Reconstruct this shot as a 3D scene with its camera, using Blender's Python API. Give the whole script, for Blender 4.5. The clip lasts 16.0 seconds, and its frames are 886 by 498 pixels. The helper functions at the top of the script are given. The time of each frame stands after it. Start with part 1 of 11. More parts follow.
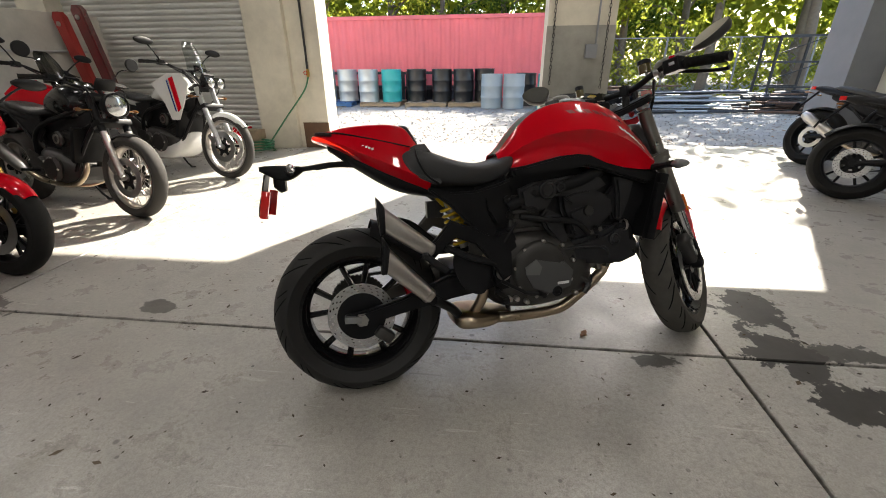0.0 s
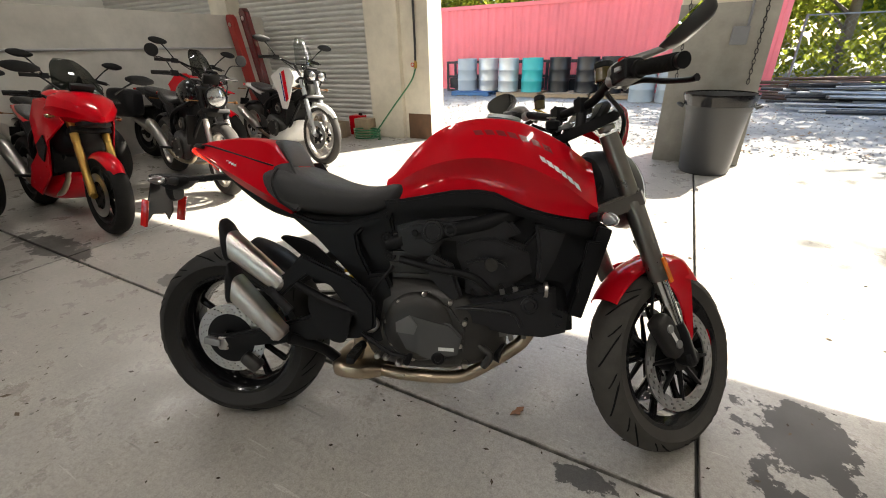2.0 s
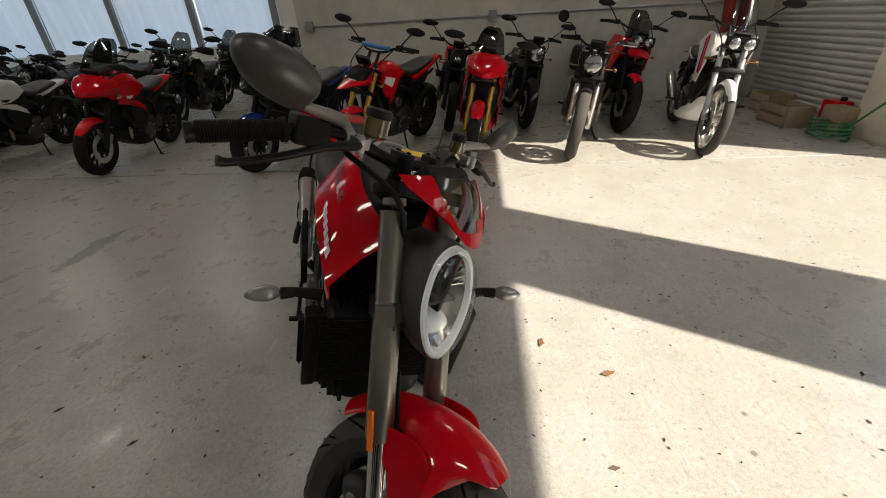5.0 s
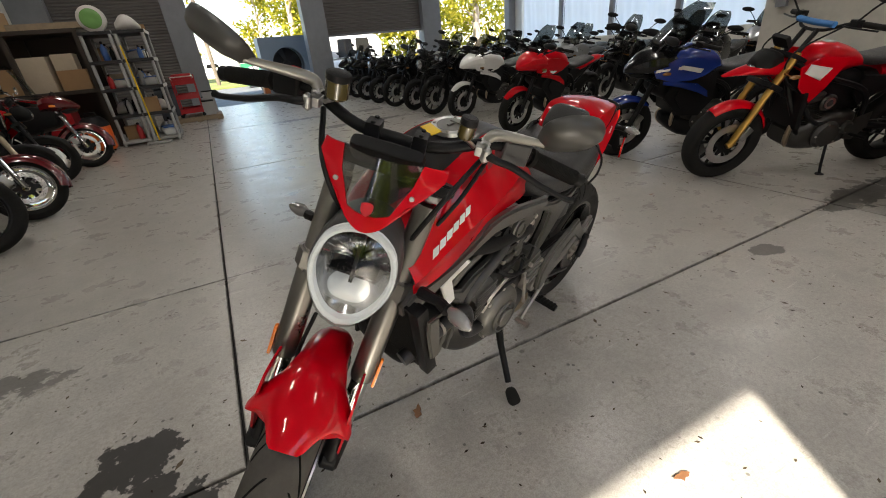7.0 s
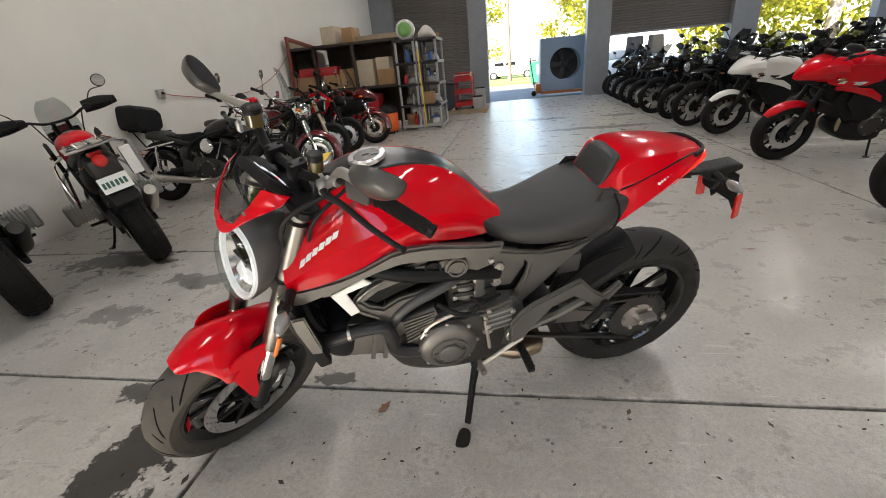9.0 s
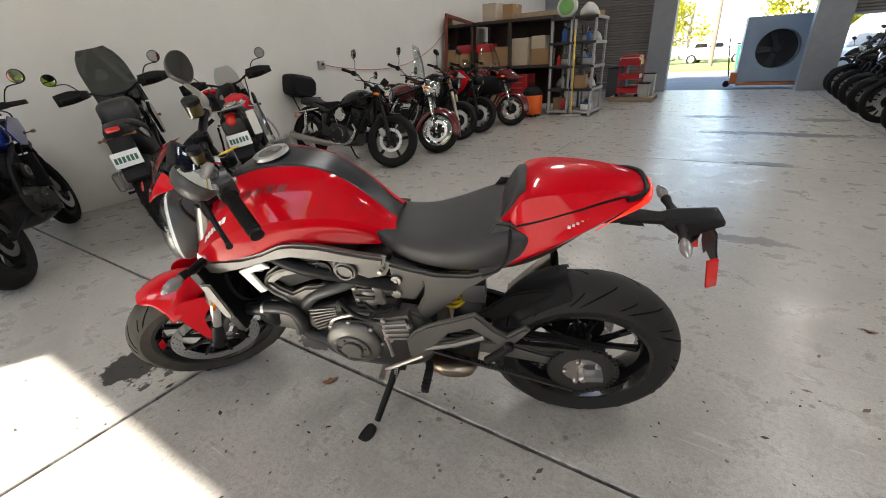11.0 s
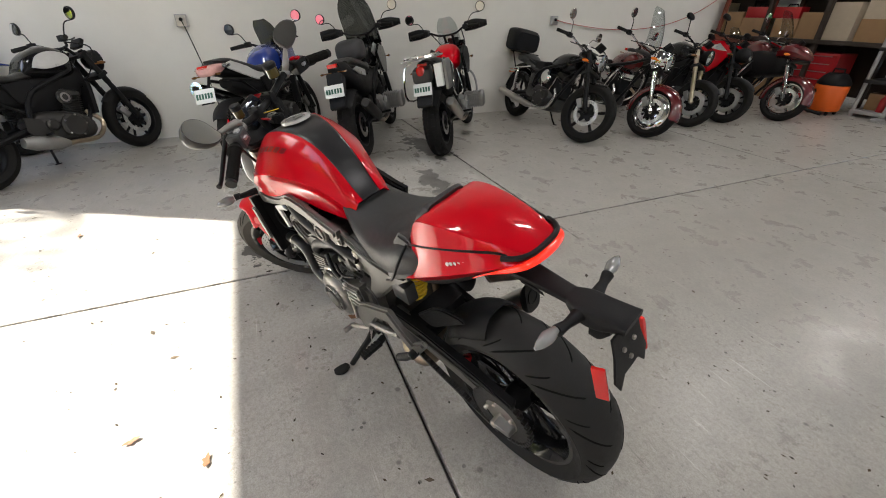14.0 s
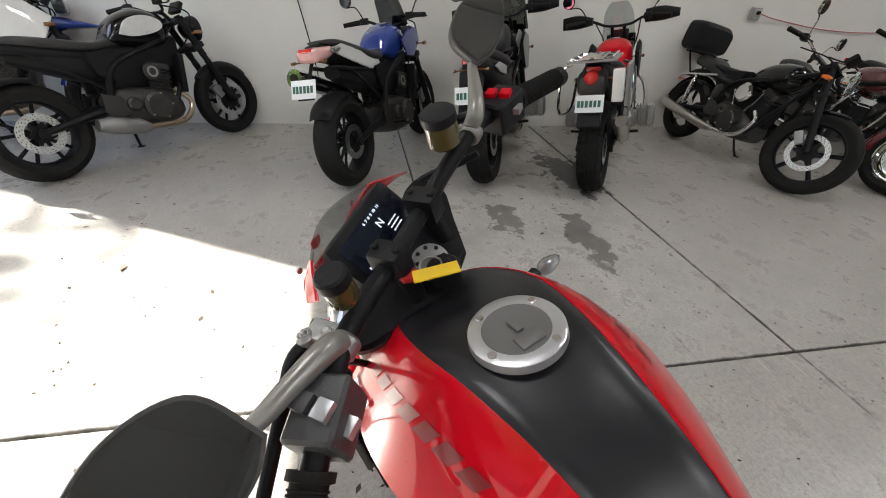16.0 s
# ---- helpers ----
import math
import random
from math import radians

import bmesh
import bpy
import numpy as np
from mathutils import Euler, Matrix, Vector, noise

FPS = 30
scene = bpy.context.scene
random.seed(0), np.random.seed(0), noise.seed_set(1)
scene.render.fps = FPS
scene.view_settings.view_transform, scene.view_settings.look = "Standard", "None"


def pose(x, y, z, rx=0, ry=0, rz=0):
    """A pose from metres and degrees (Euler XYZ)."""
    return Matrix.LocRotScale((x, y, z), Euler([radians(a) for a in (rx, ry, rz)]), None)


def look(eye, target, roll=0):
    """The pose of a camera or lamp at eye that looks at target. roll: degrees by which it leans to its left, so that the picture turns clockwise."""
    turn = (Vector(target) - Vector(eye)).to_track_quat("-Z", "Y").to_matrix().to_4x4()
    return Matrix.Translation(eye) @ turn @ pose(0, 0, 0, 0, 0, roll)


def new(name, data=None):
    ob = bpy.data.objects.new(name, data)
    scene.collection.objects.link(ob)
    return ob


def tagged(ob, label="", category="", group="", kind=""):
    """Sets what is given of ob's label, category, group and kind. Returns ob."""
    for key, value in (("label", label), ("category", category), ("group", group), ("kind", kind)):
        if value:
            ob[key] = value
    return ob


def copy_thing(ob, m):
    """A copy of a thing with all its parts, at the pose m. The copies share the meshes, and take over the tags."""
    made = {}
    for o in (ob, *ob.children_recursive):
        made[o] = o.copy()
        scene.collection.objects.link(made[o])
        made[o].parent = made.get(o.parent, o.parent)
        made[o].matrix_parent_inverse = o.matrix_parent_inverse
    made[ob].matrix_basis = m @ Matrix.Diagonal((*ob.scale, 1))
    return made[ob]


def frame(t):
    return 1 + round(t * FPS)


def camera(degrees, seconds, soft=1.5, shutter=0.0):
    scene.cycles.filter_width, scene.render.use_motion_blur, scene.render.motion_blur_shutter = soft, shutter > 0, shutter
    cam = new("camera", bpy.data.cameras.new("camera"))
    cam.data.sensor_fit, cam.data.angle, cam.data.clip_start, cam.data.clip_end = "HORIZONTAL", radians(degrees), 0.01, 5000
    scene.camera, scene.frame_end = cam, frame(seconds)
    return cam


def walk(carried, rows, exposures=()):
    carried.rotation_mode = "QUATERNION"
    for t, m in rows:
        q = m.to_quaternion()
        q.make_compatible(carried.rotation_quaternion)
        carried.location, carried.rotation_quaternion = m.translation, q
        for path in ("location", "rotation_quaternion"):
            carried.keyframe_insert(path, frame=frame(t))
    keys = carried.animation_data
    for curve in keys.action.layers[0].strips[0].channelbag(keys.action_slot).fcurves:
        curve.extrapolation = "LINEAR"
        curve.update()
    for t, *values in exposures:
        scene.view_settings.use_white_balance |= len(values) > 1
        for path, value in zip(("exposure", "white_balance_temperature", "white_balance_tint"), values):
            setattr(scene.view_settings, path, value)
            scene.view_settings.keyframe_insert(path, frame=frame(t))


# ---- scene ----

cam = camera(93.8, 16.0, soft=1.0)

PATH = [
    (0, (-1.038, -1.563, 1.177), (-1.254, 0.244, 0.347), -0.5),
    (0.5, (-0.779, -1.496, 1.189), (-1.157, 0.283, 0.358), -0.6),
    (1, (-0.599, -1.391, 1.202), (-1.146, 0.34, 0.363), -1.0),
    (1.5, (-0.448, -1.175, 1.208), (-1.162, 0.485, 0.352), -1.6),
    (2, (-0.265, -0.997, 1.213), (-1.137, 0.58, 0.345), -1.6),
    (2.5, (-0.01, -0.852, 1.262), (-1.051, 0.61, 0.382), -1.3),
    (3, (0.136, -0.641, 1.284), (-1.09, 0.656, 0.382), -0.9),
    (3.2, (0.184, -0.538, 1.3), (-1.132, 0.657, 0.384), -1.0),
    (5.3, (0.319, 0.634, 1.31), (-1.374, 0.179, 0.347), -4.0),
    (5.5, (0.304, 0.737, 1.312), (-1.331, 0.097, 0.354), -4.3),
    (6, (0.134, 0.908, 1.258), (-1.277, -0.155, 0.32), -5.0),
    (6.5, (-0.052, 1.008, 1.216), (-1.156, -0.393, 0.312), -5.6),
    (7, (-0.233, 1.157, 1.201), (-1.013, -0.457, 0.315), -5.4),
    (7.5, (-0.426, 1.187, 1.177), (-0.897, -0.546, 0.296), -5.1),
    (8, (-0.635, 1.181, 1.167), (-0.818, -0.617, 0.31), -5.2),
    (8.5, (-0.884, 1.268, 1.179), (-0.741, -0.553, 0.363), -6.2),
    (8.7, (-0.978, 1.302, 1.194), (-0.745, -0.516, 0.395), -6.0),
    (10.8, (-1.722, 1.018, 1.236), (-0.786, -0.539, 0.4), -3.6),
    (11, (-1.777, 0.982, 1.237), (-0.777, -0.536, 0.403), -3.2),
    (11.5, (-1.905, 0.848, 1.233), (-0.761, -0.549, 0.374), -2.5),
    (12, (-2.039, 0.728, 1.252), (-0.752, -0.524, 0.371), -1.8),
    (12.5, (-2.183, 0.629, 1.28), (-0.785, -0.468, 0.361), -1.3),
    (13, (-2.207, 0.516, 1.283), (-0.721, -0.434, 0.339), -0.1),
    (13.5, (-2.249, 0.423, 1.313), (-0.701, -0.375, 0.329), 0.3),
    (14, (-2.249, 0.364, 1.348), (-0.666, -0.34, 0.35), 1.0),
    (14.5, (-1.987, 0.373, 1.364), (-0.384, -0.283, 0.365), 1.7),
    (15, (-1.648, 0.397, 1.35), (-0.031, -0.182, 0.327), 2.0),
    (15.5, (-1.303, 0.387, 1.348), (0.336, -0.082, 0.303), 2.1),
    (16, (-1.013, 0.391, 1.309), (0.633, 0.024, 0.234), 4.1),
]
walk(cam, [(t, look(eye, target, roll)) for t, eye, target, roll in PATH],
     exposures=[(0, 2.02, 6900, 10), (1.5, 2.2, 7050, 10), (3.2, 2.32, 7050, 10), (5.3, 1.25, 7050, 10), (6.5, 1.62, 7050, 10), (7.5, 2.28, 6950, 10), (8.7, 2.55, 6800, 10), (11.0, 2.45, 6650, 10), (13.0, 2.45, 6700, 10), (16, 2.52, 6450, 10)])

# ---- world, sun, exposure ----
SUN_EL, SUN_AZ = radians(38), math.atan2(0.55, 1.0)
world = bpy.data.worlds.new("sky")
scene.world = world
world.use_nodes = True
wn = world.node_tree
wn.nodes.clear()
w_out = wn.nodes.new("ShaderNodeOutputWorld")
w_bg = wn.nodes.new("ShaderNodeBackground")
w_sky = wn.nodes.new("ShaderNodeTexSky")
w_sky.sky_type = "NISHITA"
w_sky.sun_disc = False
w_sky.sun_elevation = SUN_EL
w_sky.sun_rotation = SUN_AZ
w_bg.inputs["Strength"].default_value = 0.15
wn.links.new(w_sky.outputs[0], w_bg.inputs[0])
wn.links.new(w_bg.outputs[0], w_out.inputs[0])
sun = new("sun", bpy.data.lights.new("sun", "SUN"))
sun.data.energy = 5.0
sun.data.angle = radians(0.5)
sun.data.color = (1.0, 0.95, 0.86)
sun.matrix_world = look((0.55 * 20, 20, 20 * math.hypot(0.55, 1) * math.tan(SUN_EL)), (0, 0, 0))

# ---- materials ----
MATS = {}


def node(nt, kind, **kw):
    n = nt.nodes.new(kind)
    for k, v in kw.items():
        n.inputs[k].default_value = v
    return n


def mat(name, col, rough=0.5, metal=0.0, var=0.12, scale=18.0, bump=0.0, bscale=90.0, coat=0.0, emit=0.0,
        alpha=1.0, trans=0.0, rvar=0.12, spec=0.5):
    """A surface with colour mottling at two scales, uneven roughness and fine relief."""
    if name in MATS:
        return MATS[name]
    m = bpy.data.materials.new(name)
    m.use_nodes = True
    nt = m.node_tree
    b = nt.nodes["Principled BSDF"]
    tc = nt.nodes.new("ShaderNodeTexCoord")
    n1 = node(nt, "ShaderNodeTexNoise", Scale=scale, Detail=6.0, Roughness=0.65)
    n2 = node(nt, "ShaderNodeTexNoise", Scale=scale * 0.12, Detail=3.0)
    nt.links.new(tc.outputs["Object"], n1.inputs["Vector"])
    nt.links.new(tc.outputs["Object"], n2.inputs["Vector"])
    mul = nt.nodes.new("ShaderNodeMath")
    mul.operation = "ADD"
    nt.links.new(n1.outputs["Fac"], mul.inputs[0])
    nt.links.new(n2.outputs["Fac"], mul.inputs[1])
    ramp = nt.nodes.new("ShaderNodeMapRange")
    ramp.inputs["From Min"].default_value, ramp.inputs["From Max"].default_value = 0.6, 1.4
    ramp.inputs["To Min"].default_value, ramp.inputs["To Max"].default_value = 1 - var, 1 + var
    nt.links.new(mul.outputs[0], ramp.inputs["Value"])
    mix = nt.nodes.new("ShaderNodeVectorMath")
    mix.operation = "SCALE"
    mix.inputs[0].default_value = col
    nt.links.new(ramp.outputs[0], mix.inputs["Scale"])
    nt.links.new(mix.outputs[0], b.inputs["Base Color"])
    rr = nt.nodes.new("ShaderNodeMapRange")
    rr.inputs["From Min"].default_value, rr.inputs["From Max"].default_value = 0.3, 0.7
    rr.inputs["To Min"].default_value, rr.inputs["To Max"].default_value = max(rough * (1 - rvar), 0.01), min(rough * (1 + rvar), 1)
    nt.links.new(n1.outputs["Fac"], rr.inputs["Value"])
    nt.links.new(rr.outputs[0], b.inputs["Roughness"])
    b.inputs["Metallic"].default_value = metal
    b.inputs["Coat Weight"].default_value = coat
    b.inputs["Coat Roughness"].default_value = 0.025
    b.inputs["Specular IOR Level"].default_value = spec
    if trans:
        b.inputs["Transmission Weight"].default_value = trans
        b.inputs["IOR"].default_value = 1.2
    if emit:
        b.inputs["Emission Color"].default_value = (*col, 1)
        b.inputs["Emission Strength"].default_value = emit
    if bump:
        n3 = node(nt, "ShaderNodeTexNoise", Scale=bscale, Detail=4.0)
        nt.links.new(tc.outputs["Object"], n3.inputs["Vector"])
        bm_ = node(nt, "ShaderNodeBump", Strength=bump, Distance=0.002)
        nt.links.new(n3.outputs["Fac"], bm_.inputs["Height"])
        nt.links.new(bm_.outputs[0], b.inputs["Normal"])
    MATS[name] = m
    return m


# ---- mesh tools ----
def part(name, bm, material, parent=None, label="", smooth=40):
    """Links a bmesh as one mesh object, under its thing."""
    bmesh.ops.recalc_face_normals(bm, faces=bm.faces)
    me = bpy.data.meshes.new(name)
    bm.to_mesh(me)
    bm.free()
    me.materials.append(material)
    if smooth:
        me.shade_smooth()
        me.set_sharp_from_angle(angle=radians(smooth))
    ob = new(name, me)
    if parent:
        ob.parent = parent
    if label:
        ob["label"] = label
    return ob


def empty(name, label, category, m=None, group="", kind=""):
    e = new(name)
    e.empty_display_size = 0.1
    if m is not None:
        e.matrix_basis = m
    return tagged(e, label, category, group, kind)


def join(*bms):
    out = bms[0]
    for b in bms[1:]:
        tmp = bpy.data.meshes.new("tmp")
        b.to_mesh(tmp)
        b.free()
        out.from_mesh(tmp)
        bpy.data.meshes.remove(tmp)
    return out


def moved(bm, m):
    bmesh.ops.transform(bm, matrix=m, verts=bm.verts)
    return bm


def mirrored(bm):
    """The same mesh on the other side (y turned round)."""
    bmesh.ops.transform(bm, matrix=Matrix.Diagonal((1, -1, 1, 1)), verts=bm.verts)
    bmesh.ops.reverse_faces(bm, faces=bm.faces)
    return bm


def box(x0, x1, y0, y1, z0, z1, bev=0.0, seg=2):
    bm = bmesh.new()
    bmesh.ops.create_cube(bm, size=1)
    bmesh.ops.transform(bm, matrix=Matrix.Translation(((x0 + x1) / 2, (y0 + y1) / 2, (z0 + z1) / 2)) @ Matrix.Diagonal((x1 - x0, y1 - y0, z1 - z0, 1)), verts=bm.verts)
    if bev:
        bmesh.ops.bevel(bm, geom=bm.edges[:], offset=bev, segments=seg, affect="EDGES", profile=0.7)
    return bm


def smoothline(pts, n):
    """n points on a smooth line through the given ones (any dimension)."""
    p = np.array(pts, float)
    if len(p) == 2:
        s = np.linspace(0, 1, n)[:, None]
        return p[0] * (1 - s) + p[1] * s
    q = np.vstack([2 * p[0] - p[1], p, 2 * p[-1] - p[-2]])
    out = []
    for u in np.linspace(0, len(p) - 1 - 1e-9, n):
        i, f = int(u), u - int(u)
        a, b, c, d = q[i], q[i + 1], q[i + 2], q[i + 3]
        out.append(0.5 * (2 * b + (c - a) * f + (2 * a - 5 * b + 4 * c - d) * f * f + (3 * b - a - 3 * c + d) * f ** 3))
    return np.array(out)


def skin(rings, cap=True, closed=True):
    """A mesh over rings of points of equal count."""
    bm = bmesh.new()
    vs = [[bm.verts.new(p) for p in ring] for ring in rings]
    n = len(vs[0])
    for a, b in zip(vs, vs[1:]):
        for i in range(n if closed else n - 1):
            j = (i + 1) % n
            bm.faces.new((a[i], a[j], b[j], b[i]))
    if cap and closed:
        bm.faces.new(vs[0][::-1])
        bm.faces.new(vs[-1])
    return bm


def tube(pts, r, n=8, smooth=0, cap=True):
    """A round bar along points; r a radius, or one for each point."""
    pts = np.array(pts, float)
    rad = np.full(len(pts), r, float) if np.isscalar(r) else np.array(r, float)
    if smooth:
        both = smoothline(np.column_stack([pts, rad]), smooth)
        pts, rad = both[:, :3], both[:, 3]
    tang = np.gradient(pts, axis=0)
    tang /= np.linalg.norm(tang, axis=1)[:, None] + 1e-9
    up = np.array([0, 0, 1.0]) if abs(tang[0][2]) < 0.9 else np.array([1.0, 0, 0])
    rings = []
    for p, t, q in zip(pts, tang, rad):
        a = np.cross(t, up)
        a /= np.linalg.norm(a) + 1e-9
        up = np.cross(a, t)
        rings.append([p + q * (math.cos(k) * a + math.sin(k) * up) for k in np.arange(n) * 2 * math.pi / n])
    return skin(rings, cap)


def lathe(profile, n=32, axis="y", at=(0, 0, 0), ring=False):
    """A turned form: profile of (along the axis, radius). ring: the profile is a closed loop."""
    rings = []
    for k in np.arange(n + 1) * 2 * math.pi / n:
        c, s = math.cos(k), math.sin(k)
        rr = []
        for a, r in profile:
            v = {"y": (r * c, a, r * s), "x": (a, r * c, r * s), "z": (r * c, r * s, a)}[axis]
            rr.append((v[0] + at[0], v[1] + at[1], v[2] + at[2]))
        rings.append(rr)
    bm = skin(rings, False, ring)
    bmesh.ops.remove_doubles(bm, verts=bm.verts, dist=1e-5)
    return bm


def disc(r, t, n=24, axis="y", at=(0, 0, 0), hole=0.0, bev=0.0):
    if hole:
        return lathe([(-t / 2, hole), (-t / 2, r), (t / 2, r), (t / 2, hole)], n, axis, at, True)
    b = min(bev or t * 0.15, r * 0.4)
    return lathe([(-t / 2, 0), (-t / 2, r - b), (-t / 2 + b, r), (t / 2 - b, r), (t / 2, r - b), (t / 2, 0)], n, axis, at)


def loft(secs, rings=22, n=24, e=2.6, cap=True):
    """A body along x: sections of (x, half width, low z, high z[, y offset[, exponent]])."""
    s = np.array([(*a, *((0, e)[len(a) - 4:])) for a in secs], float)
    out = []
    for x, w, z0, z1, yo, ex in smoothline(s, rings):
        w, h, ex = max(w, 0.001), max((z1 - z0) / 2, 0.001), max(ex, 1.2)
        ring = []
        for k in np.arange(n) * 2 * math.pi / n:
            c, d = math.cos(k), math.sin(k)
            ring.append((x, yo + w * math.copysign(abs(c) ** (2 / ex), c), (z0 + z1) / 2 + h * math.copysign(abs(d) ** (2 / ex), d)))
        out.append(ring)
    return skin(out, cap)


def plate(outline, t, plane="xz", at=0.0, bev=0.004, smooth=0, dish=0.0):
    """A flat piece of an outline, with thickness and rounded edges; plane xz stands along the bike."""
    o = np.array(outline, float)
    if smooth:
        o = smoothline(np.vstack([o, o[:1]]), smooth + 1)[:-1]
    bm = bmesh.new()
    mk = {"xz": lambda a, b: (a, at - t / 2, b), "yz": lambda a, b: (at - t / 2, a, b), "xy": lambda a, b: (a, b, at - t / 2)}[plane]
    f = bm.faces.new([bm.verts.new(mk(a, b)) for a, b in o])
    r = bmesh.ops.extrude_face_region(bm, geom=[f])
    d = {"xz": (0, t, 0), "yz": (t, 0, 0), "xy": (0, 0, t)}[plane]
    bmesh.ops.translate(bm, vec=d, verts=[v for v in r["geom"] if isinstance(v, bmesh.types.BMVert)])
    if bev:
        edges = [e for e in bm.edges if any(len(q.verts) > 4 or len(o) == 4 for q in e.link_faces) and len({q for q in e.link_faces}) == 2]
        big = {q for q in bm.faces if abs(q.normal.dot(Vector(d).normalized())) > 0.9}
        edges = [e for e in edges if sum(q in big for q in e.link_faces) == 1]
        bmesh.ops.bevel(bm, geom=edges, offset=bev, segments=2, affect="EDGES", clamp_overlap=True)
    big = [q for q in bm.faces if len(q.verts) > 4]
    bmesh.ops.triangulate(bm, faces=big)
    return bm


def fender(cx, cz, r, a0, a1, w, drop=0.03, t=0.004, n=18, m=9, taper=0.75):
    """A mudguard: an arc round a wheel's centre, from angle a0 to a1 (degrees, 0 ahead, 90 up)."""
    outer = []
    for i, a in enumerate(np.radians(np.linspace(a0, a1, n))):
        f = i / (n - 1)
        ww = w * (taper + (1 - taper) * math.sin(math.pi * min(max(f, 0.02), 0.98)) ** 0.6)
        ring_o, ring_i = [], []
        for k in np.linspace(-1, 1, m):
            rr = r - drop * abs(k) ** 2.5
            for ring, q in ((ring_o, rr), (ring_i, rr - t)):
                ring.append((cx + q * math.cos(a), ww * k, cz + q * math.sin(a)))
        outer.append(ring_o + ring_i[::-1])
    return skin(outer, True, True)

# ---- palette ----
BLACK_PLASTIC = mat("black_plastic", (0.010, 0.010, 0.011), 0.48, var=0.15, spec=0.16, bump=0.25, bscale=600)
GREY_PLASTIC = mat("grey_plastic", (0.045, 0.045, 0.047), 0.42, var=0.1, bump=0.2, bscale=500)
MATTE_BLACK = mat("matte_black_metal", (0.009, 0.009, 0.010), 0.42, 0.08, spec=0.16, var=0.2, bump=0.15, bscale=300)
GLOSS_BLACK = mat("gloss_black_paint", (0.007, 0.007, 0.008), 0.2, spec=0.2, coat=0.45, var=0.05)
RUBBER = mat("tyre_rubber", (0.014, 0.0135, 0.013), 0.72, var=0.35, spec=0.12, scale=30, bump=0.35, bscale=250)
DUSTY_RUBBER = mat("dusty_tyre_rubber", (0.034, 0.031, 0.028), 0.85, var=0.4, scale=25, bump=0.4, bscale=200)
SEAT_VINYL = mat("black_seat_vinyl", (0.022, 0.022, 0.023), 0.47, spec=0.5, var=0.12, bump=0.35, bscale=900)
RED_PAINT = mat("red_paint", (0.55, 0.0015, 0.010), 0.3, coat=0.65, var=0.04, rvar=0.1, spec=0.05)
RED_DARK = mat("maroon_paint", (0.10, 0.008, 0.010), 0.2, coat=1.0, var=0.06)
BLUE_PAINT = mat("blue_paint", (0.012, 0.035, 0.22), 0.22, coat=1.0, var=0.05)
WHITE_PAINT = mat("white_paint", (0.72, 0.72, 0.70), 0.25, coat=0.8, var=0.05)
SILVER_PAINT = mat("silver_paint", (0.45, 0.46, 0.47), 0.3, 0.6, coat=0.6, var=0.06)
CHROME = mat("chrome", (0.78, 0.78, 0.78), 0.08, 1.0, var=0.03)
STEEL = mat("brushed_steel", (0.52, 0.49, 0.46), 0.32, 1.0, var=0.12, scale=40)
ALU = mat("cast_aluminium", (0.33, 0.33, 0.325), 0.45, 0.9, var=0.15, bump=0.3, bscale=350)
DARK_ALU = mat("dark_cast_metal", (0.05, 0.048, 0.046), 0.42, 0.6, var=0.2, bump=0.3, bscale=300)
BRONZE_STEEL = mat("heat_stained_steel", (0.42, 0.34, 0.25), 0.3, 1.0, var=0.2, scale=9)
GOLD = mat("gold_anodised", (0.44, 0.27, 0.07), 0.34, 0.9, var=0.08)
YELLOW = mat("yellow_plastic", (0.75, 0.50, 0.02), 0.45, var=0.08)
ORANGE_LENS = mat("orange_lens", (0.85, 0.20, 0.02), 0.2, coat=0.6, var=0.05)
RED_LENS = mat("red_lens", (0.62, 0.015, 0.012), 0.15, coat=0.8, var=0.06)
CLEAR_LENS = mat("clear_lens", (0.42, 0.43, 0.44), 0.12, 0.8, coat=1.0, var=0.05)
DISC_STEEL = mat("brake_disc_steel", (0.58, 0.58, 0.58), 0.32, 1.0, var=0.1, scale=60)
# brighter copy of DISC_STEEL: the white wall's reflection is put into the colour
BRIGHT_DISC = mat("wall_lit_drilled_disc", (0.62, 0.61, 0.59), 0.34, 0.7, var=0.1, scale=60)
MIRROR = mat("mirror_glass", (0.85, 0.87, 0.88), 0.02, 1.0, var=0.01)
PLATE_WHITE = mat("plate_white", (0.72, 0.74, 0.72), 0.4, var=0.04)
PRINT_GREEN = mat("dark_green_print", (0.02, 0.10, 0.07), 0.5)


def glassy(name, col, rough=0.03):
    """A thin pane: clear, with a glossy face."""
    m = bpy.data.materials.new(name)
    m.use_nodes = True
    nt = m.node_tree
    nt.nodes.clear()
    out = nt.nodes.new("ShaderNodeOutputMaterial")
    mixs = nt.nodes.new("ShaderNodeMixShader")
    tr = nt.nodes.new("ShaderNodeBsdfTransparent")
    tr.inputs[0].default_value = (*col, 1)
    gl = nt.nodes.new("ShaderNodeBsdfGlossy")
    gl.inputs["Roughness"].default_value = rough
    mixs.inputs[0].default_value = 0.09
    nt.links.new(tr.outputs[0], mixs.inputs[1])
    nt.links.new(gl.outputs[0], mixs.inputs[2])
    nt.links.new(mixs.outputs[0], out.inputs[0])
    return m


SCREEN_CLEAR = glassy("clear_screen", (0.82, 0.84, 0.84))
SCREEN_SMOKE = glassy("smoked_screen", (0.36, 0.37, 0.36))


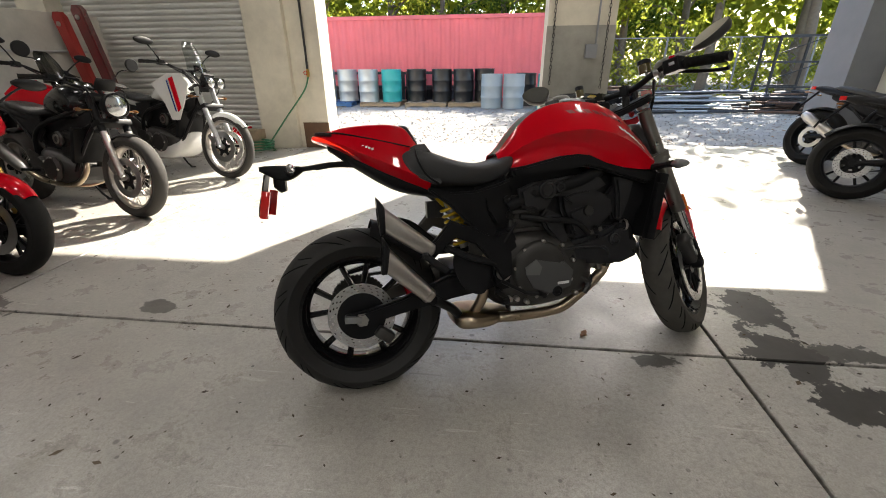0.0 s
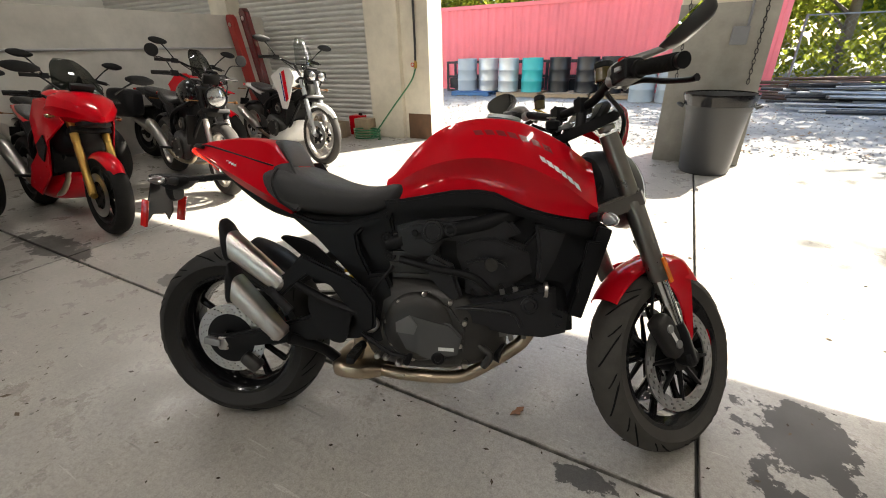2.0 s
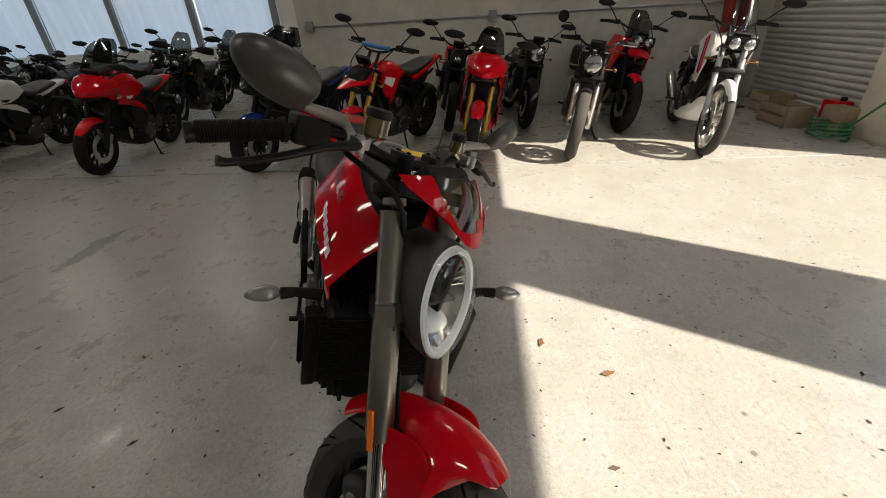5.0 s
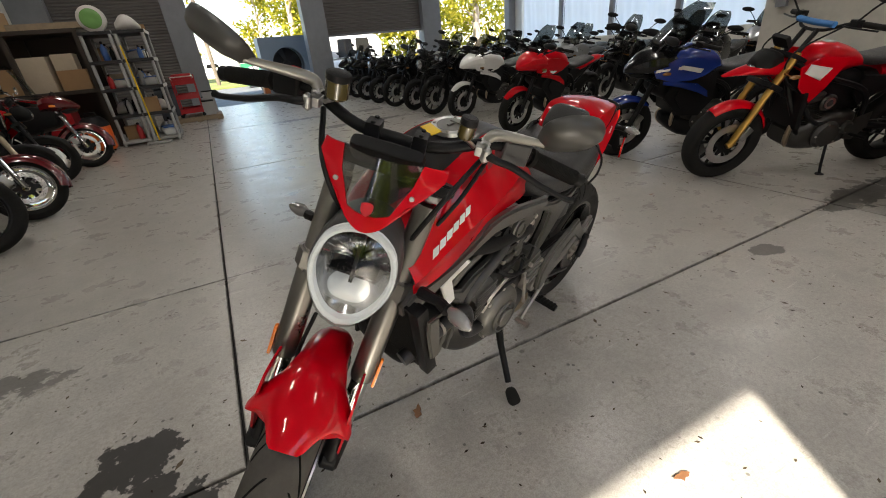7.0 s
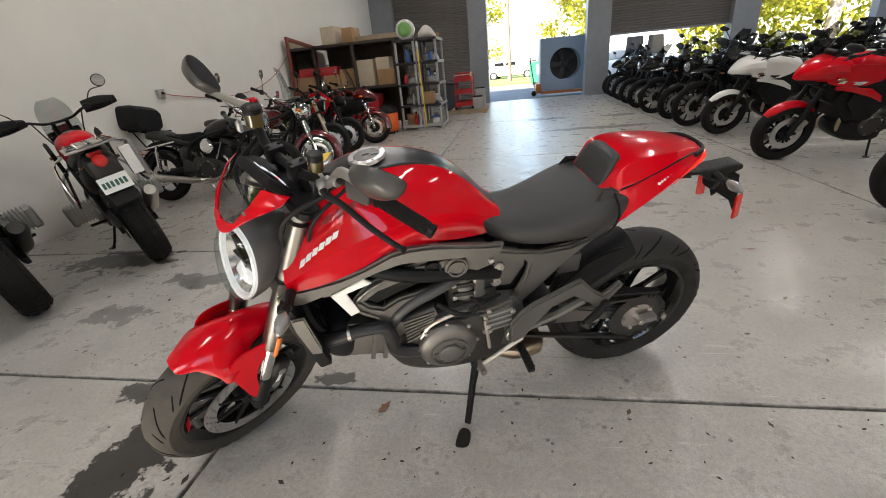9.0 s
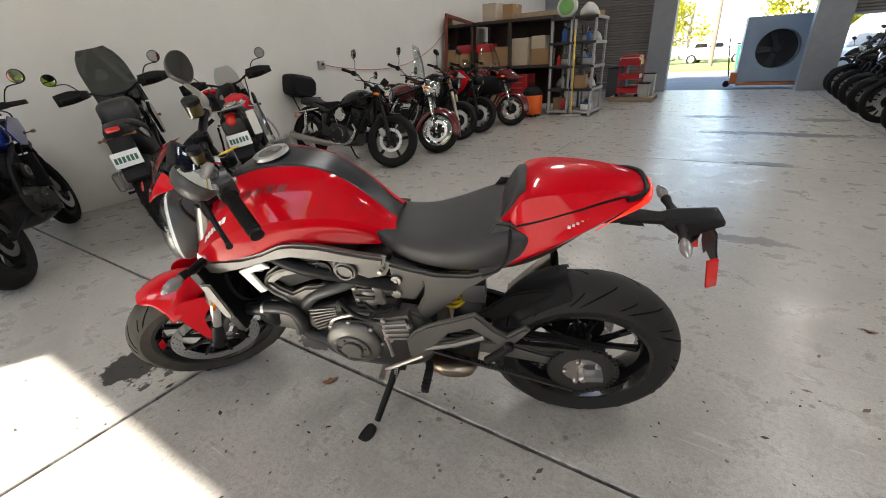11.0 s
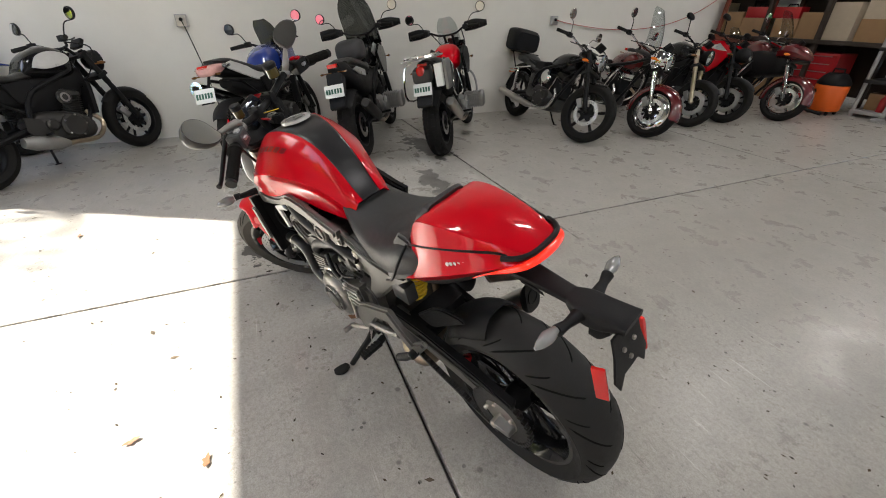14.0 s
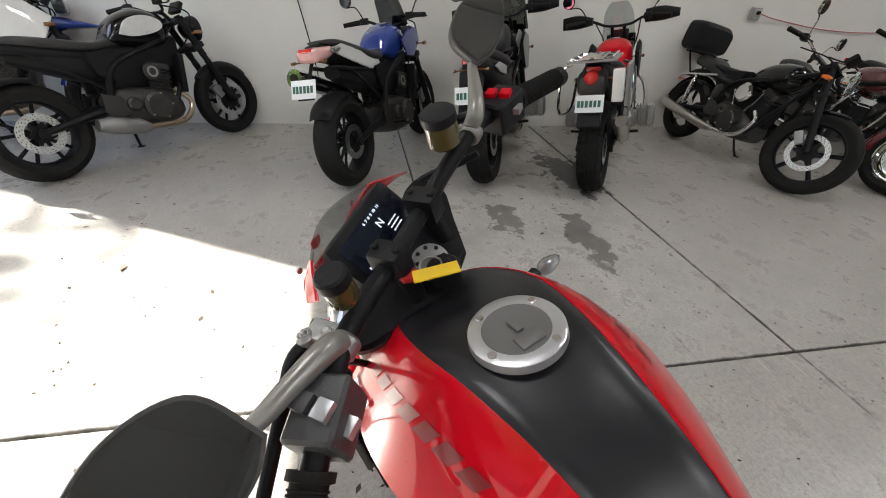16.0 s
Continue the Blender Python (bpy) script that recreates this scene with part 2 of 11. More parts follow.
def concrete():
    """Sealed pale concrete: mottled, scuffed, with dark tyre dust, pits and a few oil stains."""
    m = bpy.data.materials.new("sealed_concrete")
    m.use_nodes = True
    nt = m.node_tree
    b = nt.nodes["Principled BSDF"]
    L = nt.links.new
    geo = nt.nodes.new("ShaderNodeNewGeometry")
    P = geo.outputs["Position"]

    def noise_(scale, detail=6, rough=0.6, dist=0.0):
        n = node(nt, "ShaderNodeTexNoise", Scale=scale, Detail=float(detail), Roughness=rough, Distortion=dist)
        L(P, n.inputs["Vector"])
        return n.outputs["Fac"]

    def rng(v, a, b_, c, d):
        r = nt.nodes.new("ShaderNodeMapRange")
        for k, q in zip(("From Min", "From Max", "To Min", "To Max"), (a, b_, c, d)):
            r.inputs[k].default_value = q
        L(v, r.inputs["Value"])
        return r.outputs[0]

    def mathn(op, a, b_=0.0):
        q = nt.nodes.new("ShaderNodeMath")
        q.operation = op
        for i, v in enumerate((a, b_)):
            if isinstance(v, (int, float)):
                q.inputs[i].default_value = v
            else:
                L(v, q.inputs[i])
        return q.outputs[0]

    def mixc(f, a, b_):
        q = nt.nodes.new("ShaderNodeMix")
        q.data_type = "RGBA"
        L(f, q.inputs["Factor"])
        for sock, v in ((q.inputs["A"], a), (q.inputs["B"], b_)):
            if isinstance(v, tuple):
                sock.default_value = (*v, 1)
            else:
                L(v, sock)
        return q.outputs["Result"]

    big, mid, fine = noise_(0.55, 5), noise_(5, 8, 0.7), noise_(60, 4)
    col = mixc(rng(big, 0.35, 0.65, 0, 1), (0.41, 0.385, 0.345), (0.48, 0.46, 0.425))
    col = mixc(rng(mid, 0.42, 0.72, 0, 0.75), col, (0.31, 0.295, 0.27))
    col = mixc(rng(fine, 0.45, 0.70, 0, 0.65), col, (0.26, 0.245, 0.22))
    # pale scuffs
    col = mixc(rng(noise_(14, 5, 0.7, 1.5), 0.66, 0.74, 0, 0.35), col, (0.60, 0.585, 0.56))
    # thin pale scratches and grey drag marks, two ways
    for ang, sc, lo, c_, f_ in ((0.5, 3.2, 0.69, (0.66, 0.64, 0.60), 0.55), (2.1, 2.6, 0.70, (0.62, 0.60, 0.56), 0.5), (1.2, 1.6, 0.70, (0.20, 0.19, 0.175), 0.6)):
        mp = nt.nodes.new("ShaderNodeMapping")
        mp.inputs["Rotation"].default_value[2] = ang
        mp.inputs["Scale"].default_value = (1.0, 13.0, 1.0)
        L(P, mp.inputs["Vector"])
        sn = node(nt, "ShaderNodeTexNoise", Scale=sc, Detail=3.0, Roughness=0.55, Distortion=0.4)
        L(mp.outputs[0], sn.inputs["Vector"])
        col = mixc(rng(sn.outputs["Fac"], lo, lo + 0.03, 0, f_), col, c_)
    # dark pits
    pit = node(nt, "ShaderNodeTexVoronoi", Scale=21.0, Randomness=1.0)
    L(P, pit.inputs["Vector"])
    col = mixc(mathn("MULTIPLY", rng(pit.outputs["Distance"], 0.06, 0.11, 0.8, 0), rng(noise_(3.3, 4), 0.46, 0.54, 0, 1)), col, (0.13, 0.12, 0.105))
    # broad damp and worn patches
    col = mixc(rng(noise_(1.3, 7, 0.7, 0.8), 0.54, 0.60, 0, 0.35), col, (0.30, 0.285, 0.26))
    # small dark chips and tyre crumbs
    vor = node(nt, "ShaderNodeTexVoronoi", Scale=5.5, Randomness=1.0)
    L(P, vor.inputs["Vector"])
    speck = mathn("MULTIPLY", rng(vor.outputs["Distance"], 0.045, 0.075, 1, 0), rng(noise_(2.2, 3), 0.44, 0.52, 0, 1))
    col = mixc(mathn("MULTIPLY", speck, 0.75), col, (0.10, 0.095, 0.09))
    col = mixc(rng(noise_(190, 3, 0.6), 0.40, 0.68, 0, 0.55), col, (0.22, 0.21, 0.19))
    col = mixc(rng(noise_(34, 6, 0.75, 0.6), 0.60, 0.70, 0, 0.45), col, (0.56, 0.545, 0.515))
    chips = node(nt, "ShaderNodeTexVoronoi", Scale=12.0, Randomness=1.0)
    L(P, chips.inputs["Vector"])
    col = mixc(mathn("MULTIPLY", rng(chips.outputs["Distance"], 0.07, 0.10, 0.85, 0), rng(noise_(1.7, 5, 0.7), 0.50, 0.56, 0, 1)), col, (0.09, 0.085, 0.078))
    # oil stains: (centre x, y, half sizes, darkness)
    wob = noise_(7, 6, 0.65)
    sep = nt.nodes.new("ShaderNodeSeparateXYZ")
    L(P, sep.inputs[0])
    wet = None
    near = None
    for k_, c_ in ((0, 0.0), (0, -3.75), (0, -7.5), (1, 0.0), (1, -4.65), (1, -8.6), (2, -1.51)):
        d = mathn("ABSOLUTE", mathn("SUBTRACT", sep.outputs[min(k_, 1)], c_))
        if k_ == 2:
            d = mathn("ADD", d, rng(sep.outputs[0], -0.9, -0.3, 0.05, 0.0))
        near = d if near is None else mathn("MINIMUM", near, d)
    grime = rng(mathn("ADD", near, mathn("MULTIPLY", mathn("SUBTRACT", noise_(11, 6, 0.7), 0.5), 0.036)), 0.003, 0.011, 0.75, 0)
    col = mixc(grime, col, (0.06, 0.055, 0.05))
    for sx, sy, rx, ry, dark in STAINS:
        dx = mathn("DIVIDE", mathn("SUBTRACT", sep.outputs[0], sx), rx)
        dy = mathn("DIVIDE", mathn("SUBTRACT", sep.outputs[1], sy), ry)
        d = mathn("ADD", mathn("POWER", mathn("ABSOLUTE", dx), 2.0), mathn("POWER", mathn("ABSOLUTE", dy), 2.0))
        d = mathn("ADD", mathn("SQRT", d, 0), mathn("MULTIPLY", mathn("SUBTRACT", wob, 0.5), 3.2))
        f = rng(d, 0.86, 0.93, min(dark * 1.15, 1.0), 0)
        wet = f if wet is None else mathn("MAXIMUM", wet, f)
    col = mixc(wet, col, (0.024, 0.022, 0.020))
    L(col, b.inputs["Base Color"])
    ro = mathn("SUBTRACT", rng(mid, 0.3, 0.7, 0.21, 0.42), mathn("MULTIPLY", wet, -0.12))
    L(ro, b.inputs["Roughness"])
    b.inputs["Specular IOR Level"].default_value = 0.5
    bp = node(nt, "ShaderNodeBump", Strength=0.12, Distance=0.003)
    L(mathn("ADD", mid, mathn("MULTIPLY", fine, 0.4)), bp.inputs["Height"])
    L(bp.outputs[0], b.inputs["Normal"])
    return m


STAINS = [(0.30, 0.42, 0.17, 0.20, 0.85), (0.27, 0.02, 0.17, 0.20, 0.85), (0.34, -0.24, 0.15, 0.15, 0.85), (0.52, 0.08, 0.20, 0.07, 0.75),
          (1.05, -1.0, 0.35, 0.12, 0.55), (1.32, -0.55, 0.22, 0.12, 0.5), (2.1, -1.35, 0.45, 0.22, 0.75), (-1.7, -8.45, 0.55, 0.16, 0.75),
          (-2.6, -6.75, 1.1, 0.17, 0.7), (-2.3, -4.72, 0.3, 0.1, 0.6), (-3.3, -8.3, 0.4, 0.2, 0.6), (-4.1, 0.05, 0.55, 0.12, 0.7),
          (-2.1, -2.3, 0.35, 0.08, 0.5), (-2.75, 0.13, 0.13, 0.06, 0.6), (0.1, -9.4, 0.25, 0.15, 0.6), (-0.32, -0.06, 0.09, 0.05, 0.7)]
CONCRETE = concrete()
JOINT = mat("joint_grime", (0.035, 0.032, 0.03), 0.9, var=0.4, scale=40)
WALL_WHITE = mat("painted_block_wall", (0.69, 0.675, 0.625), 0.6, var=0.07, scale=2.0, bump=0.25, bscale=45)
WALL_DIRTY = mat("stained_cream_paint", (0.56, 0.52, 0.43), 0.62, var=0.28, scale=3.5, bump=0.3, bscale=30)
STEEL_GREY = mat("grey_painted_steel", (0.20, 0.21, 0.23), 0.5, var=0.15, scale=6)
SHUTTER = mat("galvanised_shutter", (0.50, 0.495, 0.47), 0.45, 0.25, var=0.16, scale=5)
SHUTTER_DARK = mat("dark_shutter", (0.14, 0.13, 0.125), 0.5, 0.3, var=0.15, scale=5)
CEILING = mat("ceiling_panel", (0.12, 0.12, 0.117), 0.7, var=0.08, scale=1.5)
GRAVEL = mat("pale_gravel", (0.215, 0.21, 0.20), 0.9, var=0.45, scale=9, bump=1.0, bscale=60)
ASPHALT = mat("asphalt", (0.13, 0.135, 0.14), 0.85, var=0.3, scale=14, bump=0.5)
CONTAINER_RED = mat("faded_red_container", (0.72, 0.16, 0.18), 0.7, var=0.16, scale=1.2, bump=0.1)

# ---- the hall ----


def setting(name, bm, material, label, smooth=0):
    return tagged(part(name, bm, material, None, "", smooth), label, "setting", kind="structure")


XE, XW, YN, YS = 3.5, -11.6, 4.75, -14.0
setting("floor", box(XW - 0.3, XE + 0.3, YS - 0.3, 4.98, -0.30, -0.022), JOINT, "dark grime in the joints under the floor slabs")
sx = [XW - 0.2, -7.5, -3.75, 0.0, XE + 0.1]
sy = [YS - 0.2, -11.0, -8.6, -4.65, -1.51, 0.0, 4.98]
floor_slabs = []
for i in range(len(sx) - 1):
    bay = [y for y in sy if not (i == 2 and y == -1.51)]
    for j in range(len(bay) - 1):
        g = 0.0065
        bm = box(sx[i] + g, sx[i + 1] - g, bay[j] + g, bay[j + 1] - g, -0.14, 0.0)
        top = [e for e in bm.edges if all(v.co.z > -0.01 for v in e.verts)]
        bmesh.ops.bevel(bm, geom=top, offset=0.004, segments=1, affect="EDGES")
        ob = part("slab", bm, CONCRETE, bpy.data.objects["floor"], "", 0)
        floor_slabs.append(ob)

# outside ground, one sheet to the horizon
setting("ground", box(-400, 400, -400, 400, -0.5, -0.31), GRAVEL, "pale crushed gravel yard running to the horizon")
setting("yard", box(-40, 40, 4.99, 60, -0.305, -0.06), GRAVEL, "pale grey crushed gravel yard with leaf litter")
setting("driveway", box(-40, 40, -60, YS - 0.31, -0.305, -0.04), ASPHALT, "sunlit asphalt drive outside the far doors")

H = 6.0
setting("wall_east", box(XE, XE + 0.2, YS - 0.2, YN + 0.2, 0, H), WALL_WHITE, "plain white painted wall with scuffs near the floor")
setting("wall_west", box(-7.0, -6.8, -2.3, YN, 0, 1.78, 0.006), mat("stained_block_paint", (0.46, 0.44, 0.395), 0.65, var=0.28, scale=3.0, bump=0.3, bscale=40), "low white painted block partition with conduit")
setting("wall_west_outer", box(XW - 0.2, XW, YS - 0.2, YN + 0.2, 0, 1.0), WALL_WHITE, "low outer wall behind the parked rows")
setting("wall_west_upper", box(XW - 0.2, XW, YS - 0.2, YN + 0.2, 3.6, H), WALL_WHITE, "outer wall above the plastic curtains")
setting("wall_west_end", box(XW - 0.2, XW, -4.6, YN + 0.2, 1.0, 3.6), WALL_WHITE, "outer wall behind the low partition")
setting("wall_west_corner", box(XW - 0.2, XW, YS - 0.2, -13.5, 1.0, 3.6), WALL_WHITE, "outer wall in the far corner")
for k in range(4):
    setting("curtain_post_%d" % (k + 1), box(XW - 0.12, XW + 0.04, -11.4 + 2.2 * k, -11.25 + 2.2 * k, 1.0, 3.6), STEEL_GREY, "grey steel post between the plastic curtains")
ribs = [box(x - 0.02, x + 0.02, YS, YN, H - 0.05, H + 0.01) for x in np.arange(XW + 0.4, XE, 0.9)]
ribs += [box(XW, XE, y - 0.06, y + 0.06, H - 0.22, H + 0.01) for y in np.arange(YS + 1.5, YN, 3.0)]
setting("ceiling", join(box(XW - 0.2, XE + 0.2, YS - 0.2, YN + 0.2, H, H + 0.15), *ribs), CEILING, "grey metal roof underside with purlins and ribs")
LINTEL = 3.73
setting("wall_north", box(XW, XE, YN - 0.2, YN + 0.1, LINTEL, H), WALL_DIRTY, "painted wall above the door openings")
setting("column_1", box(-4.42, -3.86, 4.38, YN + 0.1, 0, LINTEL, 0.01), WALL_DIRTY, "stained cream steel column beside the roller shutter")
setting("column_2", box(-0.42, 0.40, 4.36, YN + 0.05, 0, LINTEL, 0.01), WALL_DIRTY, "stained cream column between two open doors")
setting("column_3", box(3.12, XE, 4.3, YN + 0.1, 0, LINTEL, 0.01), STEEL_GREY, "blue-grey painted steel column at the wall")
setting("column_4", box(-7.75, -7.3, 4.4, YN + 0.1, 0, LINTEL, 0.01), WALL_DIRTY, "cream column beside the closed shutter")
setting("door_jamb", box(-3.86, -3.42, 4.46, YN + 0.1, 0, LINTEL, 0.008), WALL_DIRTY, "recessed door jamb with a dark foot and a hose bib")


def shutter(name, x0, x1, y, z0, z1, material, label, face=-1, pitch=0.075):
    """A roller shutter of interlocking curved slats."""
    e = empty(name, label, "roller shutter", kind="structure")
    prof = [(0.0, 0.0), (0.012, 0.008), (0.022, 0.03), (0.02, 0.05), (0.008, 0.066), (0.0, pitch)]
    rings = []
    me = None
    n = int((z1 - z0) / pitch)
    for k in range(n):
        if me is None:
            bm = skin([[(x0, y + face * d, q) for d, q in prof] + [(x0, y - face * 0.012, pitch), (x0, y - face * 0.012, 0)],
                       [(x1, y + face * d, q) for d, q in prof] + [(x1, y - face * 0.012, pitch), (x1, y - face * 0.012, 0)]])
            ob = part("slat", bm, material, e, "", 0)
            me = ob.data
        else:
            ob = new("slat", me)
            ob.parent = e
        ob.location.z = z0 + k * pitch
    part("bottom_rail", box(x0, x1, y - 0.03, y + 0.03, z0 - 0.06, z0 - 0.001, 0.004), STEEL_GREY, e)
    return e


shutter("roller_shutter", -7.3, -4.42, 4.68, 0.06, 3.78, SHUTTER, "closed galvanised roller shutter with weathered slats")
shutter("roller_shutter", XW, -7.75, 4.68, 0.06, 3.78, SHUTTER, "closed galvanised roller shutter behind the low partition")

# far end
setting("wall_south", box(XW, XE, YS - 0.2, YS, 3.6, H), STEEL_GREY, "grey wall above the far doors")
for nm, a, b in (("column_5", 2.75, XE), ("column_6", -0.3, 0.3), ("column_7", -4.1, -3.4), ("column_8", -8.2, -7.5)):
    setting(nm, box(a, b, YS - 0.2, YS + 0.25, 0, 3.6, 0.01), STEEL_GREY, "grey painted steel door post at the far end")
setting("column_9", box(XW, -11.3, YS - 0.2, YS + 0.1, 0, 3.6), STEEL_GREY, "grey post at the far corner")
shutter("roller_shutter", 0.3, 2.75, YS, 0.06, 3.6, SHUTTER_DARK, "closed dark roller shutter behind the shelves", 1)
shutter("roller_shutter", -7.5, -4.1, YS, 1.75, 3.6, SHUTTER_DARK, "dark roller shutter lowered half way", 1)

# ---- ceiling lamps ----
LAMP_GLOW = mat("lamp_diffuser", (0.95, 0.96, 1.0), 0.4, var=0.01, emit=4.0)


def ceiling_lamp(x, y, z=5.2):
    e = empty("ceiling_light", "long white strip light hanging under the roof", "ceiling light", pose(x, y, z), "strip lights")
    part("housing", box(-0.16, 0.16, -0.62, 0.62, 0.012, 0.09, 0.01), WHITE_PAINT, e)
    part("diffuser", box(-0.14, 0.14, -0.60, 0.60, 0.0, 0.011), LAMP_GLOW, e)
    for q in (-0.5, 0.5):
        part("hanger", tube([(0, q, 0.09), (0, q, 0.80)], 0.006, 6), STEEL, e)
    return e


LAMP_W = 7
for lx_ in (0.6, -4.2, -8.6):
    for ly_ in (2.0, -2.2, -6.4, -10.6):
        ceiling_lamp(lx_, ly_)
        al = new("strip_lamp", bpy.data.lights.new("strip_lamp", "AREA"))
        al.data.shape, al.data.size, al.data.size_y, al.data.energy = "RECTANGLE", 0.28, 1.2, LAMP_W
        al.data.color = (1.0, 0.97, 0.93)
        al.location = (lx_, ly_, 5.195)

# ---- motorcycles: shared builders ----
def tyre_bm(cx, cz, r, w, rim, n=40, cr=0.40):
    prof = []
    for k in np.radians(np.linspace(-82, 82, 11)):
        prof.append((w / 2 * math.sin(k) / math.sin(math.radians(82)), r - w * cr * (1 - math.cos(k))))
    prof += [(w * 0.47, rim + 0.035), (w * 0.40, rim + 0.006), (w * 0.36, rim - 0.004), (-w * 0.36, rim - 0.004), (-w * 0.40, rim + 0.006), (-w * 0.47, rim + 0.035)]
    return lathe(prof, n, "y", (cx, 0, cz), True)


def knobs_bm(cx, cz, r, w, cr=0.40, n=42):
    """The blocks of an off-road tread, one mesh."""
    bms = []
    for i in range(n):
        for k, off in ((-52, 0.0), (-19, 0.5), (19, 0.0), (52, 0.5)):
            a, kk = 2 * math.pi * (i + off) / n, math.radians(k)
            q = r - w * cr * (1 - math.cos(kk)) - 0.004
            b_ = box(-0.006, 0.008, -w * 0.10, w * 0.10, -math.pi * r / n * 0.66, math.pi * r / n * 0.66)
            bms.append(moved(b_, Matrix.Translation((cx + q * math.cos(a), w / 2 * math.sin(kk), cz + q * math.sin(a))) @ Matrix.Rotation(-a, 4, "Y") @ Matrix.Rotation(kk, 4, "Z")))
    return join(*bms)


def add_wheel(add, name, cx, cz, rim, w, style, material, steer, spokes=5, hub=0.035):
    """A wheel: rim, hub and spokes."""
    hw = w * 0.38
    ob = add(name, lathe([(-hw, rim + 0.004), (-hw, rim - 0.010), (-hw * 0.8, rim - 0.018), (0, rim - 0.026), (hw * 0.8, rim - 0.018), (hw, rim - 0.010), (hw, rim + 0.004), (0, rim - 0.008)], 36, "y", (cx, 0, cz), True), material, "", steer)
    add("hub", lathe([(-0.055, 0.012), (-0.055, hub), (0.055, hub), (0.055, 0.012)], 16, "y", (cx, 0, cz), True), material, "", steer, ob)
    if style == "wire":
        bms = []
        for k in range(32):
            a = 2 * math.pi * k / 32
            b = a + (0.22 if k % 2 else -0.22)
            s = 0.045 if k % 4 < 2 else -0.045
            bms.append(tube([(cx + hub * math.cos(a), s, cz + hub * math.sin(a)), (cx + (rim - 0.02) * math.cos(b), s * 0.2, cz + (rim - 0.02) * math.sin(b))], 0.0024, 4))
        tagged(add("wire_spokes", join(*bms), STEEL, "", steer, ob), kind="stuff")
    elif style == "solid":
        add("wheel_disc", lathe([(-0.035, 0.03), (-0.03, 0.08), (-0.02, rim * 0.55), (-0.03, rim * 0.75), (-0.015, rim - 0.02), (0.015, rim - 0.02), (0.03, rim * 0.75), (0.02, rim * 0.55), (0.03, 0.08), (0.035, 0.03)], 36, "y", (cx, 0, cz), True), material, "", steer, ob)
        for k in range(12):
            a = 2 * math.pi * k / 12
            for q in (-1, 1):
                add("wheel_slot", moved(plate([(0.075, -0.006), (rim * 0.62, -0.017), (rim * 0.66, 0.0), (rim * 0.62, 0.017), (0.075, 0.006)], 0.004, "xz", 0.027 * q, 0), Matrix.Translation((cx, 0, cz)) @ Matrix.Rotation(-a, 4, "Y")), MATTE_BLACK, "", steer, ob)
    else:
        for k in range(spokes):
            for off in ((-0.11, 0.11) if style == "y" else (0,)):
                a = 2 * math.pi * k / spokes + 0.3
                p0 = (cx + hub * 0.8 * math.cos(a), 0, cz + hub * 0.8 * math.sin(a))
                p1 = (cx + (rim - 0.015) * math.cos(a + off * 2.2), 0, cz + (rim - 0.015) * math.sin(a + off * 2.2))
                add("spoke", tube([p0, ((p0[0] + p1[0]) / 2, 0, (p0[2] + p1[2]) / 2), p1], (0.017, 0.011, 0.013) if style == "y" else (0.024, 0.017, 0.02), 6), material, "", steer, ob)
    return ob


def disc_bm(cx, cz, r, y, hole=None, n=36):
    h = hole or r * 0.64
    return lathe([(-0.0025 + y, h), (-0.0025 + y, r), (0.0025 + y, r), (0.0025 + y, h)], n, "y", (cx, 0, cz), True)


def carrier_bm(cx, cz, r, y, n=30):
    """A cast disc carrier with scalloped edge."""
    rings = []
    for k in range(n):
        a = 2 * math.pi * k / n
        q = r * (0.645 if k % 5 in (0, 1) else 0.42)
        rings.append([(cx + 0.03 * math.cos(a), y - 0.003, cz + 0.03 * math.sin(a)), (cx + q * math.cos(a), y - 0.003, cz + q * math.sin(a)), (cx + q * math.cos(a), y + 0.003, cz + q * math.sin(a)), (cx + 0.03 * math.cos(a), y + 0.003, cz + 0.03 * math.sin(a))])
    return skin(rings + rings[:1], False, True)


def screen_bm(x0, z0, x1, z1, w0, w1, bow=0.08, t=0.004, nz=10, ny=11, top=0.6):
    """A windscreen, bowed round its middle, wide w0 at its foot and w1 at its top."""
    front, back = [], []
    for i in range(nz):
        f = i / (nz - 1)
        w = w0 + (w1 - w0) * f
        if f > top:
            w *= math.sqrt(max(1 - ((f - top) / (1.02 - top)) ** 2 * 0.75, 0.05))
        xs, zs = x0 + (x1 - x0) * f + 0.02 * math.sin(math.pi * f), z0 + (z1 - z0) * f
        row = [(xs - bow * (abs(k) ** 2) * (1 - 0.3 * f), w * k, zs) for k in np.linspace(-1, 1, ny)]
        front.append(row)
    rings = [r + [(p[0] - t, p[1], p[2]) for p in r[::-1]] for r in front]
    return skin(rings)


